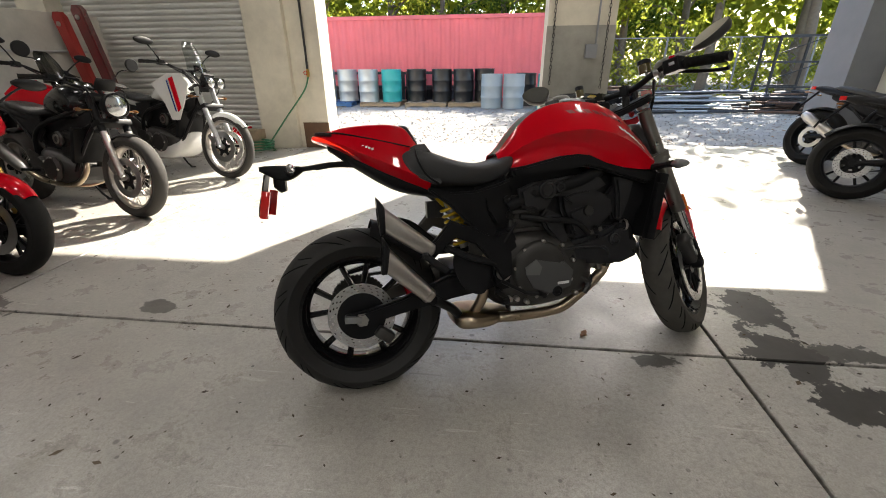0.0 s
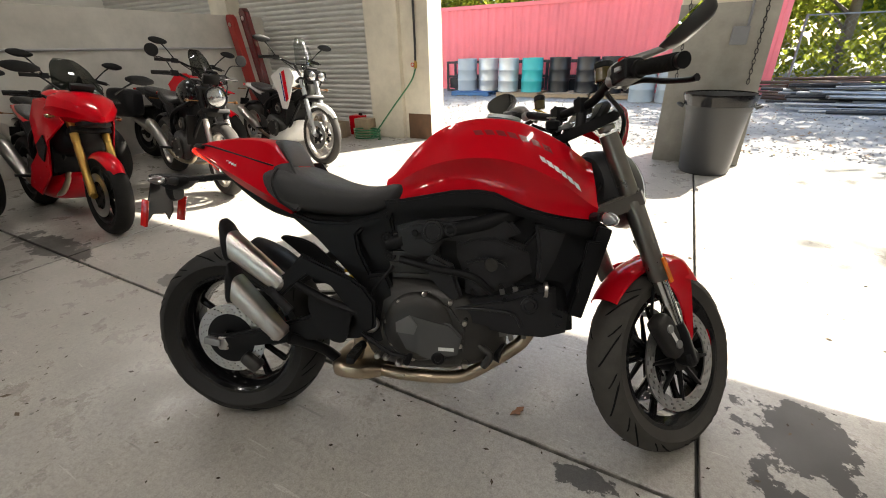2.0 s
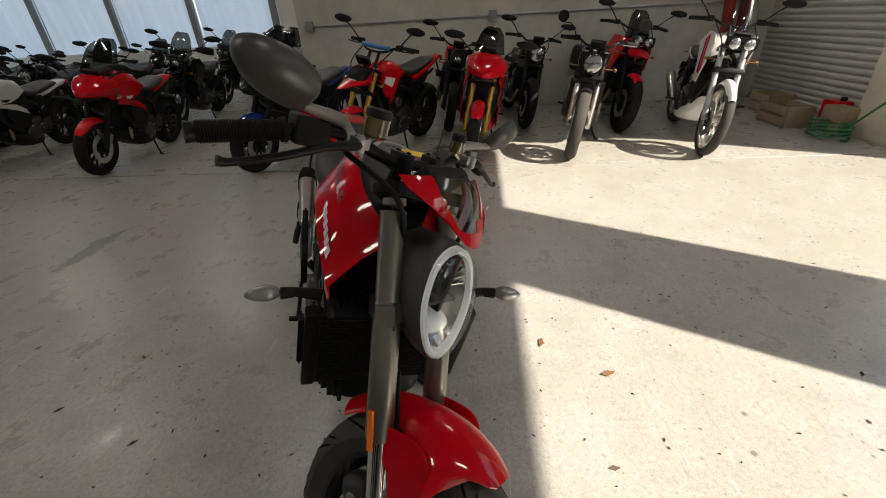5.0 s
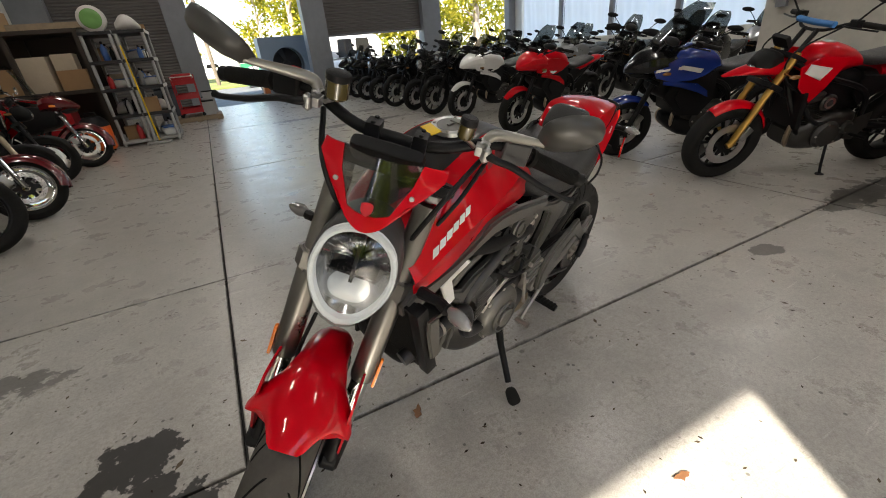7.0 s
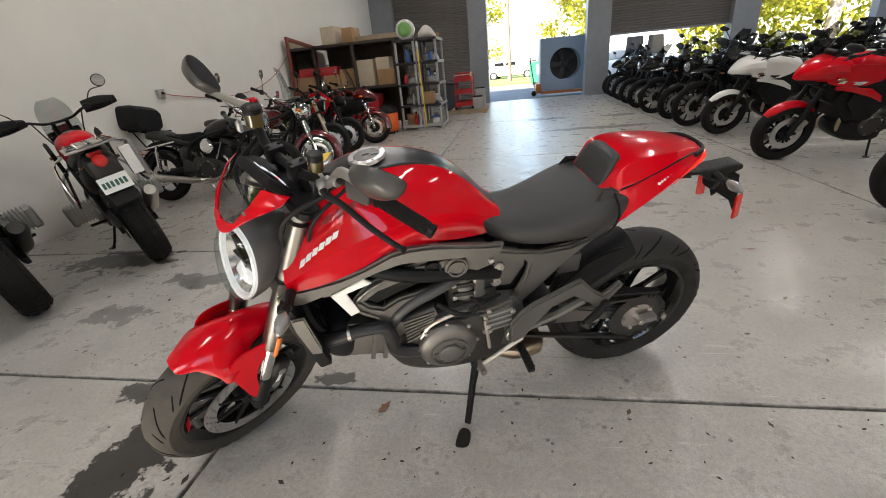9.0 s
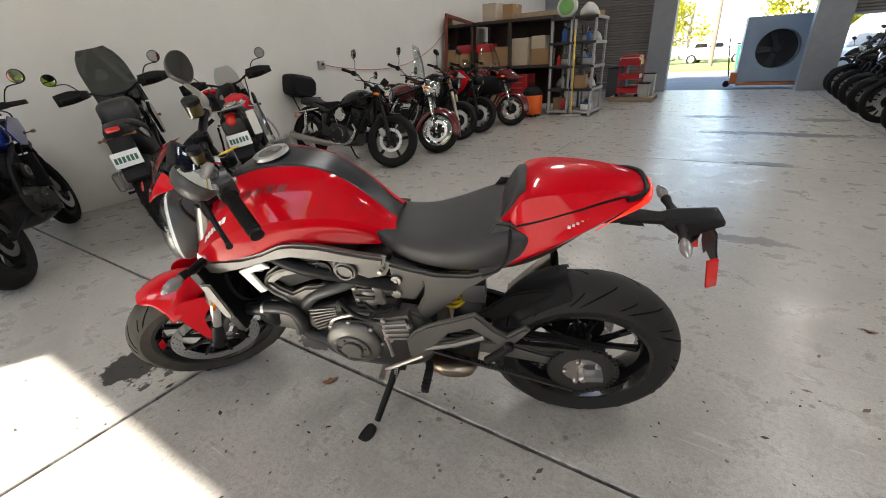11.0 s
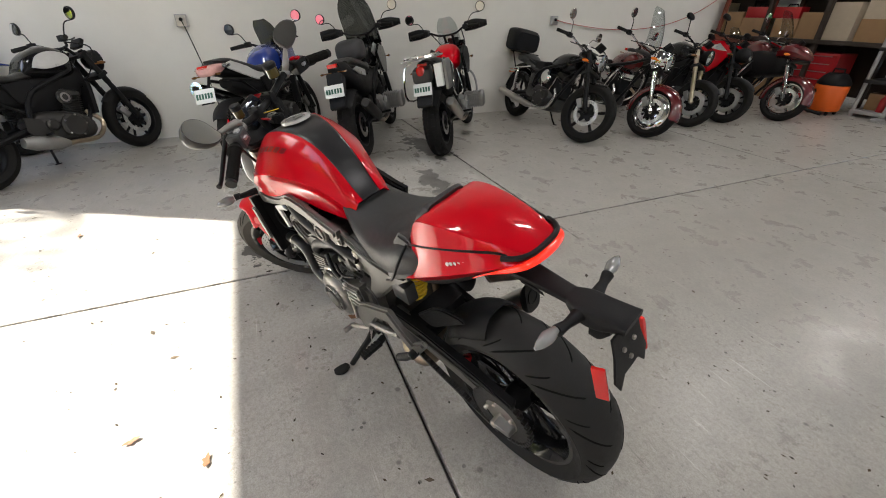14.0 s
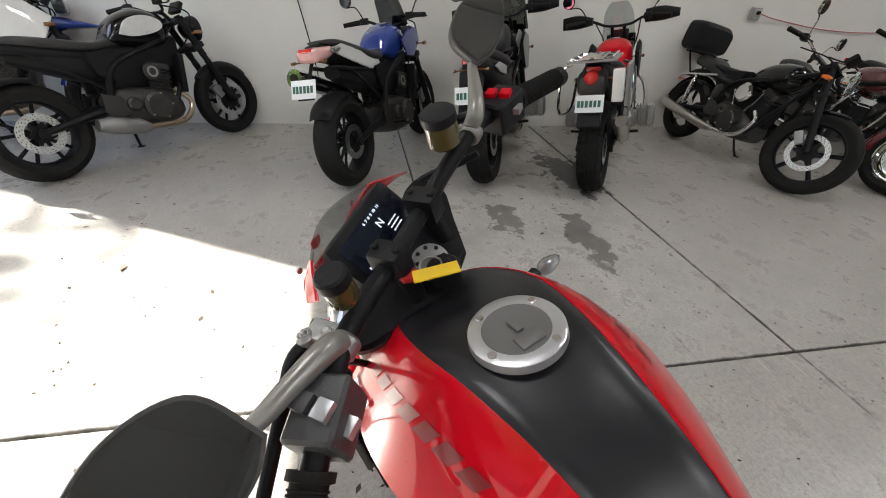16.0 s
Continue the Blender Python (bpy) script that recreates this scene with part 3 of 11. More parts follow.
def mirror_parts(e, root, head, S, kind="sport", side=1, material=None):
    m = material or BLACK_PLASTIC
    hx, hy, hz = head
    if kind == "round":
        stem = tube([root, (root[0] * 0.6 + hx * 0.4, root[1] * 0.6 + hy * 0.4, hz - 0.06), (hx, hy, hz - 0.05)], 0.005, 6, 8)
        ob = part("mirror", join(moved(stem, S), moved(disc(0.052, 0.022, 20, "x", head), S)), m, e)
        part("mirror_glass", moved(disc(0.046, 0.003, 20, "x", (hx - 0.013, hy, hz)), S), MIRROR, ob)
    else:
        stem = tube([root, ((root[0] + hx) / 2, (root[1] + hy) / 2, (root[2] + hz) / 2 + 0.01), (hx, hy, hz)], (0.007, 0.006, 0.009), 6, 6)
        body = loft([(-0.09, 0.008, -0.01, 0.01), (-0.05, 0.02, -0.028, 0.028), (0.03, 0.022, -0.036, 0.036), (0.09, 0.014, -0.02, 0.02), (0.105, 0.004, -0.006, 0.006)], 12, 12)
        T = Matrix.Translation(head) @ Matrix.Rotation(radians(90 * side), 4, "Z")
        ob = part("mirror", join(moved(stem, S), moved(moved(body, T), S)), m, e)
        g = loft([(-0.075, 0.001, -0.01, 0.01), (-0.04, 0.0015, -0.024, 0.024), (0.03, 0.0015, -0.031, 0.031), (0.085, 0.001, -0.015, 0.015)], 8, 12)
        part("mirror_glass", moved(moved(g, Matrix.Translation((-0.0225, 0, 0)) @ T), S), MIRROR, ob)


def finned(cx, cy, cz, rx, ry, h, tilt=0.0, fins=7):
    """A finned cylinder with its head, one casting."""
    rings = []

    def ring(f, z, c=0.25):
        a, b = rx * f, ry * f
        q = min(a, b) * c
        return [(a - q, -b, z), (a, -b + q, z), (a, b - q, z), (a - q, b, z), (-a + q, b, z), (-a, b - q, z), (-a, -b + q, z), (-a + q, -b, z)]

    for k in range(fins):
        z = h * k / fins
        st = h / fins
        rings += [ring(0.84, z), ring(1.0, z + st * 0.12), ring(1.0, z + st * 0.42), ring(0.84, z + st * 0.52)]
    rings += [ring(0.84, h), ring(0.97, h * 1.02), ring(0.97, h * 1.24), ring(0.80, h * 1.32)]
    return moved(skin(rings), Matrix.Translation((cx, cy, cz)) @ Matrix.Rotation(radians(tilt), 4, "Y"))


SMOKE_LENS = mat("amber_smoke_lens", (0.20, 0.09, 0.03), 0.15, coat=1.0)
DARK_LENS = mat("dark_headlight_lens", (0.03, 0.03, 0.034), 0.06, 0.3, coat=1.0)
BIKE = dict(wb=1.44, rr=0.315, fr=0.30, rw=0.17, fw=0.115, rimr=0.215, rimf=0.215, rim="y", rimmat=MATTE_BLACK, rake=25, lean=11, steer=0,
            tyre=RUBBER, tankmat=GLOSS_BLACK, seatmat=SEAT_VINYL, tailmat=BLACK_PLASTIC, fork=MATTE_BLACK, forkup=None, engine="twin", engmat=DARK_ALU,
            framemat=MATTE_BLACK, light="round", bar=(1.02, 1.06, 0.36), mirror="sport", exhaust="side", exmat=STEEL, fend="low", fendmat=BLACK_PLASTIC,
            tank=[(0.62, 0.10, 0.80, 0.86), (0.70, 0.13, 0.78, 0.97), (0.86, 0.15, 0.74, 1.03), (1.0, 0.13, 0.76, 1.0), (1.08, 0.06, 0.82, 0.93)],
            seat=[(0.0, 0.06, 0.84, 0.87), (0.10, 0.10, 0.82, 0.89), (0.32, 0.13, 0.78, 0.86), (0.5, 0.13, 0.76, 0.83), (0.68, 0.08, 0.78, 0.86)],
            tail=[(-0.22, 0.03, 0.84, 0.87), (-0.1, 0.07, 0.80, 0.88), (0.2, 0.11, 0.74, 0.83), (0.45, 0.12, 0.70, 0.78)],
            panels=(), screen=None, extras=(), sidemat=None, bellymat=None, discs=2, plate=False, kick=True, spring=MATTE_BLACK, cylmat=CHROME, nosemat=None, drilled=False, knobs=False)


def motorcycle(label, m, group="", **kw):
    """A parked motorcycle: rear wheel's foot at the origin, facing +x, leaning on its stand."""
    p = {**BIKE, **kw}
    wb, rr, fr = p["wb"], p["rr"], p["fr"]
    e = empty("motorcycle", label, "motorcycle", m @ Matrix.Rotation(radians(-p["lean"]), 4, "X"), group)
    rk = radians(p["rake"])
    ax = Vector((-math.sin(rk), 0, math.cos(rk)))
    ht = 0.90
    hx = wb - (ht - fr) * math.tan(rk) - 0.03
    piv = Vector((hx, 0, ht))
    S = Matrix.Translation(piv) @ Matrix.Rotation(radians(p["steer"]), 4, ax) @ Matrix.Translation(-piv)

    def add(name, bm, material, label="", steer=False, parent=None, smooth=40):
        return part(name, moved(bm, S) if steer else bm, material, parent or e, label, smooth)

    # wheels
    fwh = add_wheel(add, "front_wheel", wb, fr, p["rimf"], p["fw"], p["rim"], p["rimmat"], True)
    add("tyre", tyre_bm(wb, fr, fr, p["fw"], p["rimf"]), p["tyre"], "", True, fwh)
    for s in ((-1, 1) if p["discs"] == 2 else (-1,)):
        dr_ = min(0.16, p["rimf"] - 0.04)
        add("brake_disc", holed_disc(wb, fr, dr_ * 0.92, dr_ * 0.68, 0.06 * s) if p["drilled"] else disc_bm(wb, fr, dr_, 0.06 * s), BRIGHT_DISC if p["drilled"] else DISC_STEEL, "", True, fwh)
        add("disc_carrier", carrier_bm(wb, fr, min(0.16, p["rimf"] - 0.04), 0.06 * s), MATTE_BLACK, "", True, fwh)
        add("brake_caliper", moved(box(-0.03, 0.03, -0.02, 0.02, -0.055, 0.055, 0.012), Matrix.Translation((wb - 0.115, 0.072 * s, fr + 0.08)) @ Matrix.Rotation(-0.6, 4, "Y")), ALU, "", True, fwh)
    rwh = add_wheel(add, "rear_wheel", 0, rr, p["rimr"], p["rw"], p["rim"], p["rimmat"], False)
    add("tyre", tyre_bm(0, rr, rr, p["rw"], p["rimr"]), p["tyre"], "", False, rwh)
    if p["knobs"]:
        tagged(add("tread", knobs_bm(0, rr, rr, p["rw"]), p["tyre"], "", False, rwh), kind="stuff")
    add("brake_disc", holed_disc(0, rr, 0.13, 0.086, -0.075) if p["drilled"] else disc_bm(0, rr, 0.12, -0.075), BRIGHT_DISC if p["drilled"] else DISC_STEEL, "", False, rwh)
    add("disc_carrier", carrier_bm(0, rr, 0.12, -0.075), MATTE_BLACK, "", False, rwh)
    # fork
    up, fo = p["forkup"] or p["fork"], 0.045
    top = 0.97
    for s in (-1, 1):
        y = 0.095 * s
        a = Vector((wb - 0.0, y, fr))
        t = Vector((hx + 0.03 + fo - (top - ht) * math.tan(rk), y, top))
        mid = a.lerp(t, 0.5)
        add("fork_leg", join(tube([a, mid], 0.027, 10), tube([mid, t], 0.024, 10), tube([a + Vector((0.02, 0, 0)), a - Vector((0.03, 0, -0.03))], 0.024, 8)), p["fork"], "", True)
        add("fork_tube", tube([a.lerp(t, 0.55), a.lerp(t, 0.98)], 0.0275, 10), up, "", True)
    cx_ = hx + 0.03
    add("triple_clamp", join(moved(box(-0.05, 0.06, -0.125, 0.125, -0.015, 0.015, 0.01), Matrix.Translation((cx_ + fo - 0.05, 0, 0.93)) @ Matrix.Rotation(-rk, 4, "Y")),
                             moved(box(-0.05, 0.06, -0.125, 0.125, -0.02, 0.02, 0.01), Matrix.Translation((cx_ + fo + 0.045, 0, 0.74)) @ Matrix.Rotation(-rk, 4, "Y"))), MATTE_BLACK, "", True)
    if p["fend"] == "low":
        add("front_fender", fender(wb, fr, fr + 0.018, 38, 138, p["fw"] * 0.58, 0.045, taper=0.6), p["fendmat"], "", True)
    elif p["fend"] == "short":
        add("front_fender", fender(wb, fr, fr + 0.016, 78, 132, p["fw"] * 0.50, 0.02, taper=0.7), p["fendmat"], "", True)
    elif p["fend"] == "full":
        add("front_fender", fender(wb, fr, fr + 0.035, -5, 190, p["fw"] * 0.75, 0.09, taper=0.9), p["fendmat"], "", True)
    elif p["fend"] == "beak":
        add("front_fender", fender(wb, fr, fr + 0.022, 55, 160, p["fw"] * 0.6, 0.04), p["fendmat"], "", True)
        if p["engine"] != "cruiser":
            add("beak", loft([(hx + 0.05, 0.10, 0.80, 0.93), (hx + 0.22, 0.09, 0.82, 0.90), (hx + 0.36, 0.06, 0.83, 0.865), (hx + 0.48, 0.02, 0.825, 0.835)], 14, 16), p["tankmat"])
    # bars
    bx, bz, bw = p["bar"]
    bar = [(bx - 0.10, bw, bz - 0.01), (bx - 0.02, bw * 0.55, bz), (bx + 0.06, 0.09, bz - 0.05), (bx + 0.06, -0.09, bz - 0.05), (bx - 0.02, -bw * 0.55, bz), (bx - 0.10, -bw, bz - 0.01)]
    add("handlebar", join(tube(bar, 0.011, 8, 24), tube([(bx + 0.06, 0.05, bz - 0.05), (hx + 0.02, 0.05, 0.93)], 0.016, 8), tube([(bx + 0.06, -0.05, bz - 0.05), (hx + 0.02, -0.05, 0.93)], 0.016, 8)), MATTE_BLACK if p["engine"] != "cruiser" else CHROME, "", True)
    for s in (-1, 1):
        g0, g1 = Vector((bx - 0.045, bw * 0.68 * s, bz)), Vector((bx - 0.105, (bw + 0.01) * s, bz - 0.01))
        add("grip", tube([g0, g1], 0.018, 10), RUBBER, "", True)
        add("switchgear", moved(box(-0.022, 0.025, -0.03, 0.03, -0.025, 0.025, 0.008), Matrix.Translation((bx - 0.03, bw * 0.58 * s, bz))), BLACK_PLASTIC, "", True)
        add("lever", tube([(bx + 0.03, bw * 0.5 * s, bz - 0.01), (bx + 0.03, bw * 0.62 * s, bz - 0.015), (bx - 0.03, (bw + 0.0) * s, bz - 0.02)], 0.006, 6, 8), MATTE_BLACK, "", True)
        if p["mirror"]:
            mh = (bx + 0.02, (bw + 0.02) * s, bz + 0.17) if p["mirror"] != "fairing" else (hx + 0.22, 0.33 * s, 1.14)
            mirror_parts(e, (bx - 0.01, bw * 0.62 * s, bz + 0.015) if p["mirror"] != "fairing" else (hx + 0.22, 0.16 * s, 1.02), mh, S, p["mirror"], s, CHROME if p["engine"] == "cruiser" else None)
        if "handguards" in p["extras"]:
            add("handguard", moved(loft([(-0.13, 0.02, -0.03, 0.03), (0, 0.03, -0.05, 0.06), (0.13, 0.02, -0.05, 0.05)], 8, 12), Matrix.Translation((bx + 0.05, bw * 0.85 * s, bz)) @ Matrix.Rotation(radians(90), 4, "Z")), BLACK_PLASTIC, "", True)
    add("instrument", moved(box(-0.015, 0.02, -0.07, 0.07, -0.04, 0.05, 0.015), Matrix.Translation((hx + 0.11, 0, 1.03)) @ Matrix.Rotation(0.6, 4, "Y")), BLACK_PLASTIC, "", True)
    # headlight
    lx, lz = hx + 0.20, 0.88
    if p["light"] == "round":
        hl = add("headlight", lathe([(-0.11, 0.03), (-0.08, 0.07), (-0.02, 0.092), (0.02, 0.096), (0.024, 0.088)], 24, "x", (lx, 0, lz)), CHROME if p["engine"] == "cruiser" else MATTE_BLACK, "", True)
        add("lens", lathe([(0.012, 0.088), (0.026, 0.06), (0.032, 0.0)], 24, "x", (lx, 0, lz)), CLEAR_LENS, "", True, hl)
    elif p["light"] == "dual":
        hl = add("headlight", moved(box(-0.05, 0.03, -0.13, 0.13, -0.05, 0.06, 0.03), Matrix.Translation((lx, 0, 0.98))), GLOSS_BLACK, "", True)
        for s in (-1, 1):
            add("lens", lathe([(0.0, 0.045), (0.012, 0.03), (0.016, 0)], 16, "x", (lx + 0.03, 0.06 * s, 0.98)), CLEAR_LENS, "", True, hl)
    elif p["light"] == "slit":
        for s in (-1, 1):
            bmq = plate([(0.0, 0.0), (0.10, 0.02), (0.19, -0.02), (0.16, -0.045), (0.06, -0.04)], 0.012, "xz", 0, 0.004)
            add("headlight", moved(bmq, Matrix.Translation((lx + 0.06, 0.045 * s, 0.90)) @ Matrix.Rotation(radians(90 + 45) * s if s > 0 else radians(-135), 4, "Z") @ Matrix.Diagonal((1, s, 1, 1))), DARK_LENS)
    elif p["light"] == "naked":
        hl = add("headlight", loft([(lx - 0.1, 0.07, 0.80, 0.96), (lx, 0.09, 0.80, 0.99), (lx + 0.07, 0.06, 0.82, 0.94), (lx + 0.09, 0.02, 0.85, 0.90)], 12, 16), BLACK_PLASTIC, "", True)
        add("lens", loft([(lx + 0.045, 0.062, 0.83, 0.92), (lx + 0.085, 0.04, 0.84, 0.90), (lx + 0.098, 0.015, 0.86, 0.88)], 6, 14), CLEAR_LENS, "", True, hl)
    # frame, engine
    add("frame", join(tube([(hx, 0, 0.9), (hx - 0.2, 0.12, 0.80), (0.55, 0.14, 0.66), (0.44, 0.12, 0.40)], 0.02, 8, 16), tube([(hx, 0, 0.9), (hx - 0.2, -0.12, 0.80), (0.55, -0.14, 0.66), (0.44, -0.12, 0.40)], 0.02, 8, 16),
                      tube([(hx, 0, 0.82), (hx - 0.10, 0.10, 0.55), (hx - 0.25, 0.12, 0.30)], 0.018, 8, 10), tube([(hx, 0, 0.82), (hx - 0.10, -0.10, 0.55), (hx - 0.25, -0.12, 0.30)], 0.018, 8, 10),
                      tube([(0.5, 0.1, 0.72), (0.1, 0.09, 0.79), (-0.08, 0.06, 0.82)], 0.014, 6, 8), tube([(0.5, -0.1, 0.72), (0.1, -0.09, 0.79), (-0.08, -0.06, 0.82)], 0.014, 6, 8), tube([(0.5, 0.11, 0.5), (0.12, 0.09, 0.78)], 0.012, 6), tube([(0.5, -0.11, 0.5), (0.12, -0.09, 0.78)], 0.012, 6)), p["framemat"])
    if p["engine"] != "cruiser":
        add("airbox", loft([(0.46, 0.07, 0.50, 0.72), (0.56, 0.085, 0.46, 0.79), (0.85, 0.09, 0.50, 0.83), (1.0, 0.085, 0.58, 0.85), (hx - 0.03, 0.06, 0.66, 0.84)], 14, 18, 3.2), BLACK_PLASTIC)
    add("seat_base", loft([(0.02, 0.06, 0.74, 0.82), (0.2, 0.10, 0.66, 0.80), (0.4, 0.11, 0.58, 0.79), (0.56, 0.10, 0.54, 0.80)], 12, 16, 3.2), BLACK_PLASTIC)
    em = p["engmat"]
    case = loft([(0.46, 0.10, 0.30, 0.46), (0.54, 0.15, 0.24, 0.52), (0.74, 0.17, 0.22, 0.50), (0.90, 0.15, 0.23, 0.44), (0.98, 0.09, 0.27, 0.38)], 14, 20, 4.0)
    en = add("engine", case, em)
    for s in (-1, 1):
        add("engine_cover", disc(0.105, 0.05, 28, "y", (0.74, 0.175 * s, 0.36), bev=0.02), em, "", False, en)
        add("engine_cover", disc(0.05, 0.05, 20, "y", (0.58, 0.165 * s, 0.40), bev=0.015), em, "", False, en)
    if p["engine"] == "cruiser":
        add("cylinder", finned(0.64, 0, 0.46, 0.085, 0.10, 0.20, -24), p["cylmat"], "", False, en)
        add("cylinder", finned(0.86, 0, 0.46, 0.085, 0.10, 0.20, 22), p["cylmat"], "", False, en)
        add("engine_block", loft([(0.50, 0.09, 0.40, 0.62), (0.58, 0.11, 0.38, 0.66), (0.92, 0.11, 0.38, 0.66), (1.0, 0.08, 0.42, 0.62)], 10, 16, 4), MATTE_BLACK, "", False, en)
        add("air_cleaner", disc(0.085, 0.06, 24, "y", (0.76, -0.17, 0.62), bev=0.02), CHROME, "", False, en)
    elif p["engine"] == "boxer":
        for s in (-1, 1):
            add("cylinder", moved(finned(0, 0, 0, 0.075, 0.09, 0.17), Matrix.Translation((0.82, 0.15 * s, 0.40)) @ Matrix.Rotation(radians(-90 * s), 4, "X")), ALU, "", False, en)
    else:
        add("cylinder", finned(0.84, 0, 0.44, 0.085, 0.125, 0.17, 14, 10), em, "", False, en)
        for s in (-1, 1):
            add("belt_cover", disc(0.062, 0.03, 24, "y", (0.80, 0.135 * s, 0.60), bev=0.01), em, "", False, en)
            add("belt_ring", disc(0.040, 0.036, 24, "y", (0.80, 0.137 * s, 0.60), hole=0.026), STEEL, "", False, en)
        add("radiator", moved(box(-0.02, 0.02, -0.17, 0.17, -0.14, 0.14, 0.008), Matrix.Translation((1.02, 0, 0.56)) @ Matrix.Rotation(0.2, 4, "Y")), MATTE_BLACK)
    for s in (-1, 1):
        add("swingarm", join(tube([(0.50, 0.10 * s, 0.40), (0.25, 0.115 * s, 0.36), (0.0, 0.115 * s, rr)], (0.032, 0.028, 0.02), 8, 10), disc(0.03, 0.03, 12, "y", (0, 0.12 * s, rr))), p["framemat"])
        add("footpeg", tube([(0.50, 0.15 * s, 0.33), (0.48, 0.27 * s, 0.34)], 0.012, 8), MATTE_BLACK)
    add("shock_absorber", lathe([(0.46, 0.014), (0.48, 0.016)] + [(0.482 + 0.011 * k, 0.038 if k % 2 else 0.030) for k in range(19)] + [(0.70, 0.016), (0.73, 0.014)], 14, "z", (0.41, 0, 0)), p["spring"])
    add("chain", join(tube([(0.5, 0.105, 0.42), (0, 0.105, rr + 0.075)], 0.006, 4), tube([(0.5, 0.105, 0.36), (0, 0.105, rr - 0.075)], 0.006, 4), disc(0.085, 0.008, 28, "y", (0, 0.105, rr), 0.06)), DARK_ALU)
    # exhaust
    x_ = p["exhaust"]
    if x_ == "side":
        pts = [(0.95, -0.06, 0.46), (1.02, -0.10, 0.36), (0.9, -0.13, 0.24), (0.55, -0.15, 0.24), (0.32, -0.16, 0.32)]
        mf = ([(0.34, -0.165, 0.31), (0.28, -0.17, 0.35), (-0.05, -0.18, 0.52), (-0.10, -0.18, 0.545)], (0.03, 0.052, 0.056, 0.04))
    elif x_ == "long":
        pts = [(0.92, -0.10, 0.50), (0.99, -0.13, 0.42), (0.88, -0.15, 0.27), (0.6, -0.165, 0.24)]
        mf = ([(0.62, -0.165, 0.24), (0.5, -0.17, 0.24), (-0.05, -0.18, 0.30), (-0.22, -0.18, 0.32)], (0.025, 0.04, 0.046, 0.046))
    elif x_ == "tail":
        pts = [(0.9, 0.07, 0.5), (0.98, 0.13, 0.42), (0.75, 0.14, 0.36), (0.52, 0.13, 0.46), (0.36, 0.14, 0.60)]
        mf = ([(0.38, 0.14, 0.59), (0.30, 0.14, 0.62), (-0.12, 0.14, 0.76), (-0.20, 0.14, 0.785), (-0.20, 0.14, 0.785)], (0.03, 0.056, 0.062, 0.058, 0.03))
    elif x_ == "low":
        pts = [(0.95, -0.08, 0.46), (1.03, -0.12, 0.34), (0.9, -0.16, 0.22), (0.62, -0.17, 0.23)]
        mf = ([(0.62, -0.17, 0.23), (0.54, -0.18, 0.25), (0.36, -0.19, 0.29), (0.28, -0.19, 0.31)], (0.03, 0.058, 0.06, 0.04))
    else:
        pts = [(0.9, -0.07, 0.5), (0.98, -0.13, 0.45), (0.7, -0.16, 0.45), (0.4, -0.15, 0.62)]
        mf = ([(0.4, -0.15, 0.62), (0.3, -0.15, 0.66), (0.02, -0.15, 0.80), (-0.05, -0.15, 0.83)], (0.03, 0.055, 0.055, 0.04))
    add("exhaust_pipe", tube(pts, 0.021, 10, 20), BRONZE_STEEL if p["engine"] != "cruiser" else CHROME)
    can = add("silencer", tube(mf[0], mf[1], 14), p["exmat"])
    if x_ == "tail":
        add("outlet", disc(0.026, 0.012, 20, "x", (-0.203, 0.14, 0.785)), MATTE_BLACK, "", False, can)
    # body
    add("tank", loft(p["tank"], 24, 28, 2.5), p["tankmat"])
    add("tank_cap", disc(0.04, 0.012, 20, "z", (p["tank"][-3][0] + 0.02, 0, p["tank"][-3][3] - 0.002)), ALU)
    add("seat", loft(p["seat"], 24, 24, 3.0), p["seatmat"])
    # hoses, cables and small covers round the engine
    for s in (-1, 1):
        add("cable", tube([(bx + 0.0, bw * 0.45 * s, bz - 0.02), (hx + 0.12, 0.14 * s, 0.98), (hx + 0.06, 0.09 * s, 0.80), (hx - 0.12, 0.11 * s, 0.66)], 0.006, 6, 16), BLACK_PLASTIC)
        add("side_panel", plate([(0.40, 0.76), (0.60, 0.78), (0.64, 0.66), (0.54, 0.56), (0.44, 0.62)], 0.02, "xz", 0.125 * s, 0.006), BLACK_PLASTIC)
        add("heel_plate", plate([(0.40, 0.50), (0.52, 0.46), (0.56, 0.30), (0.46, 0.28), (0.38, 0.38)], 0.012, "xz", 0.15 * s, 0.004), DARK_ALU)
        for q in range(5):
            a = q * 1.2566
            add("cover_bolt", disc(0.008, 0.012, 8, "y", (0.74 + 0.092 * math.cos(a), 0.2 * s, 0.36 + 0.092 * math.sin(a))), STEEL, "", False, en)
    add("water_hose", tube([(0.98, 0.10, 0.62), (0.94, 0.155, 0.52), (0.86, 0.165, 0.46), (0.78, 0.15, 0.44)], 0.014, 8, 14), BLACK_PLASTIC)
    if p["engine"] != "cruiser":
        add("header_pipe", tube([(0.90, 0.09, 0.50), (1.0, 0.12, 0.44), (0.98, 0.10, 0.30), (0.85, 0.02, 0.22), (0.7, -0.08, 0.22)], 0.019, 8, 18), BRONZE_STEEL)
    add("tail", loft(p["tail"], 18, 20, 2.6), p["tailmat"])
    tx, tz = p["tail"][0][0], (p["tail"][0][2] + p["tail"][0][3]) / 2
    add("tail_light", box(tx - 0.03, tx + 0.02, -0.045, 0.045, tz - 0.02, tz + 0.015, 0.01), RED_LENS)
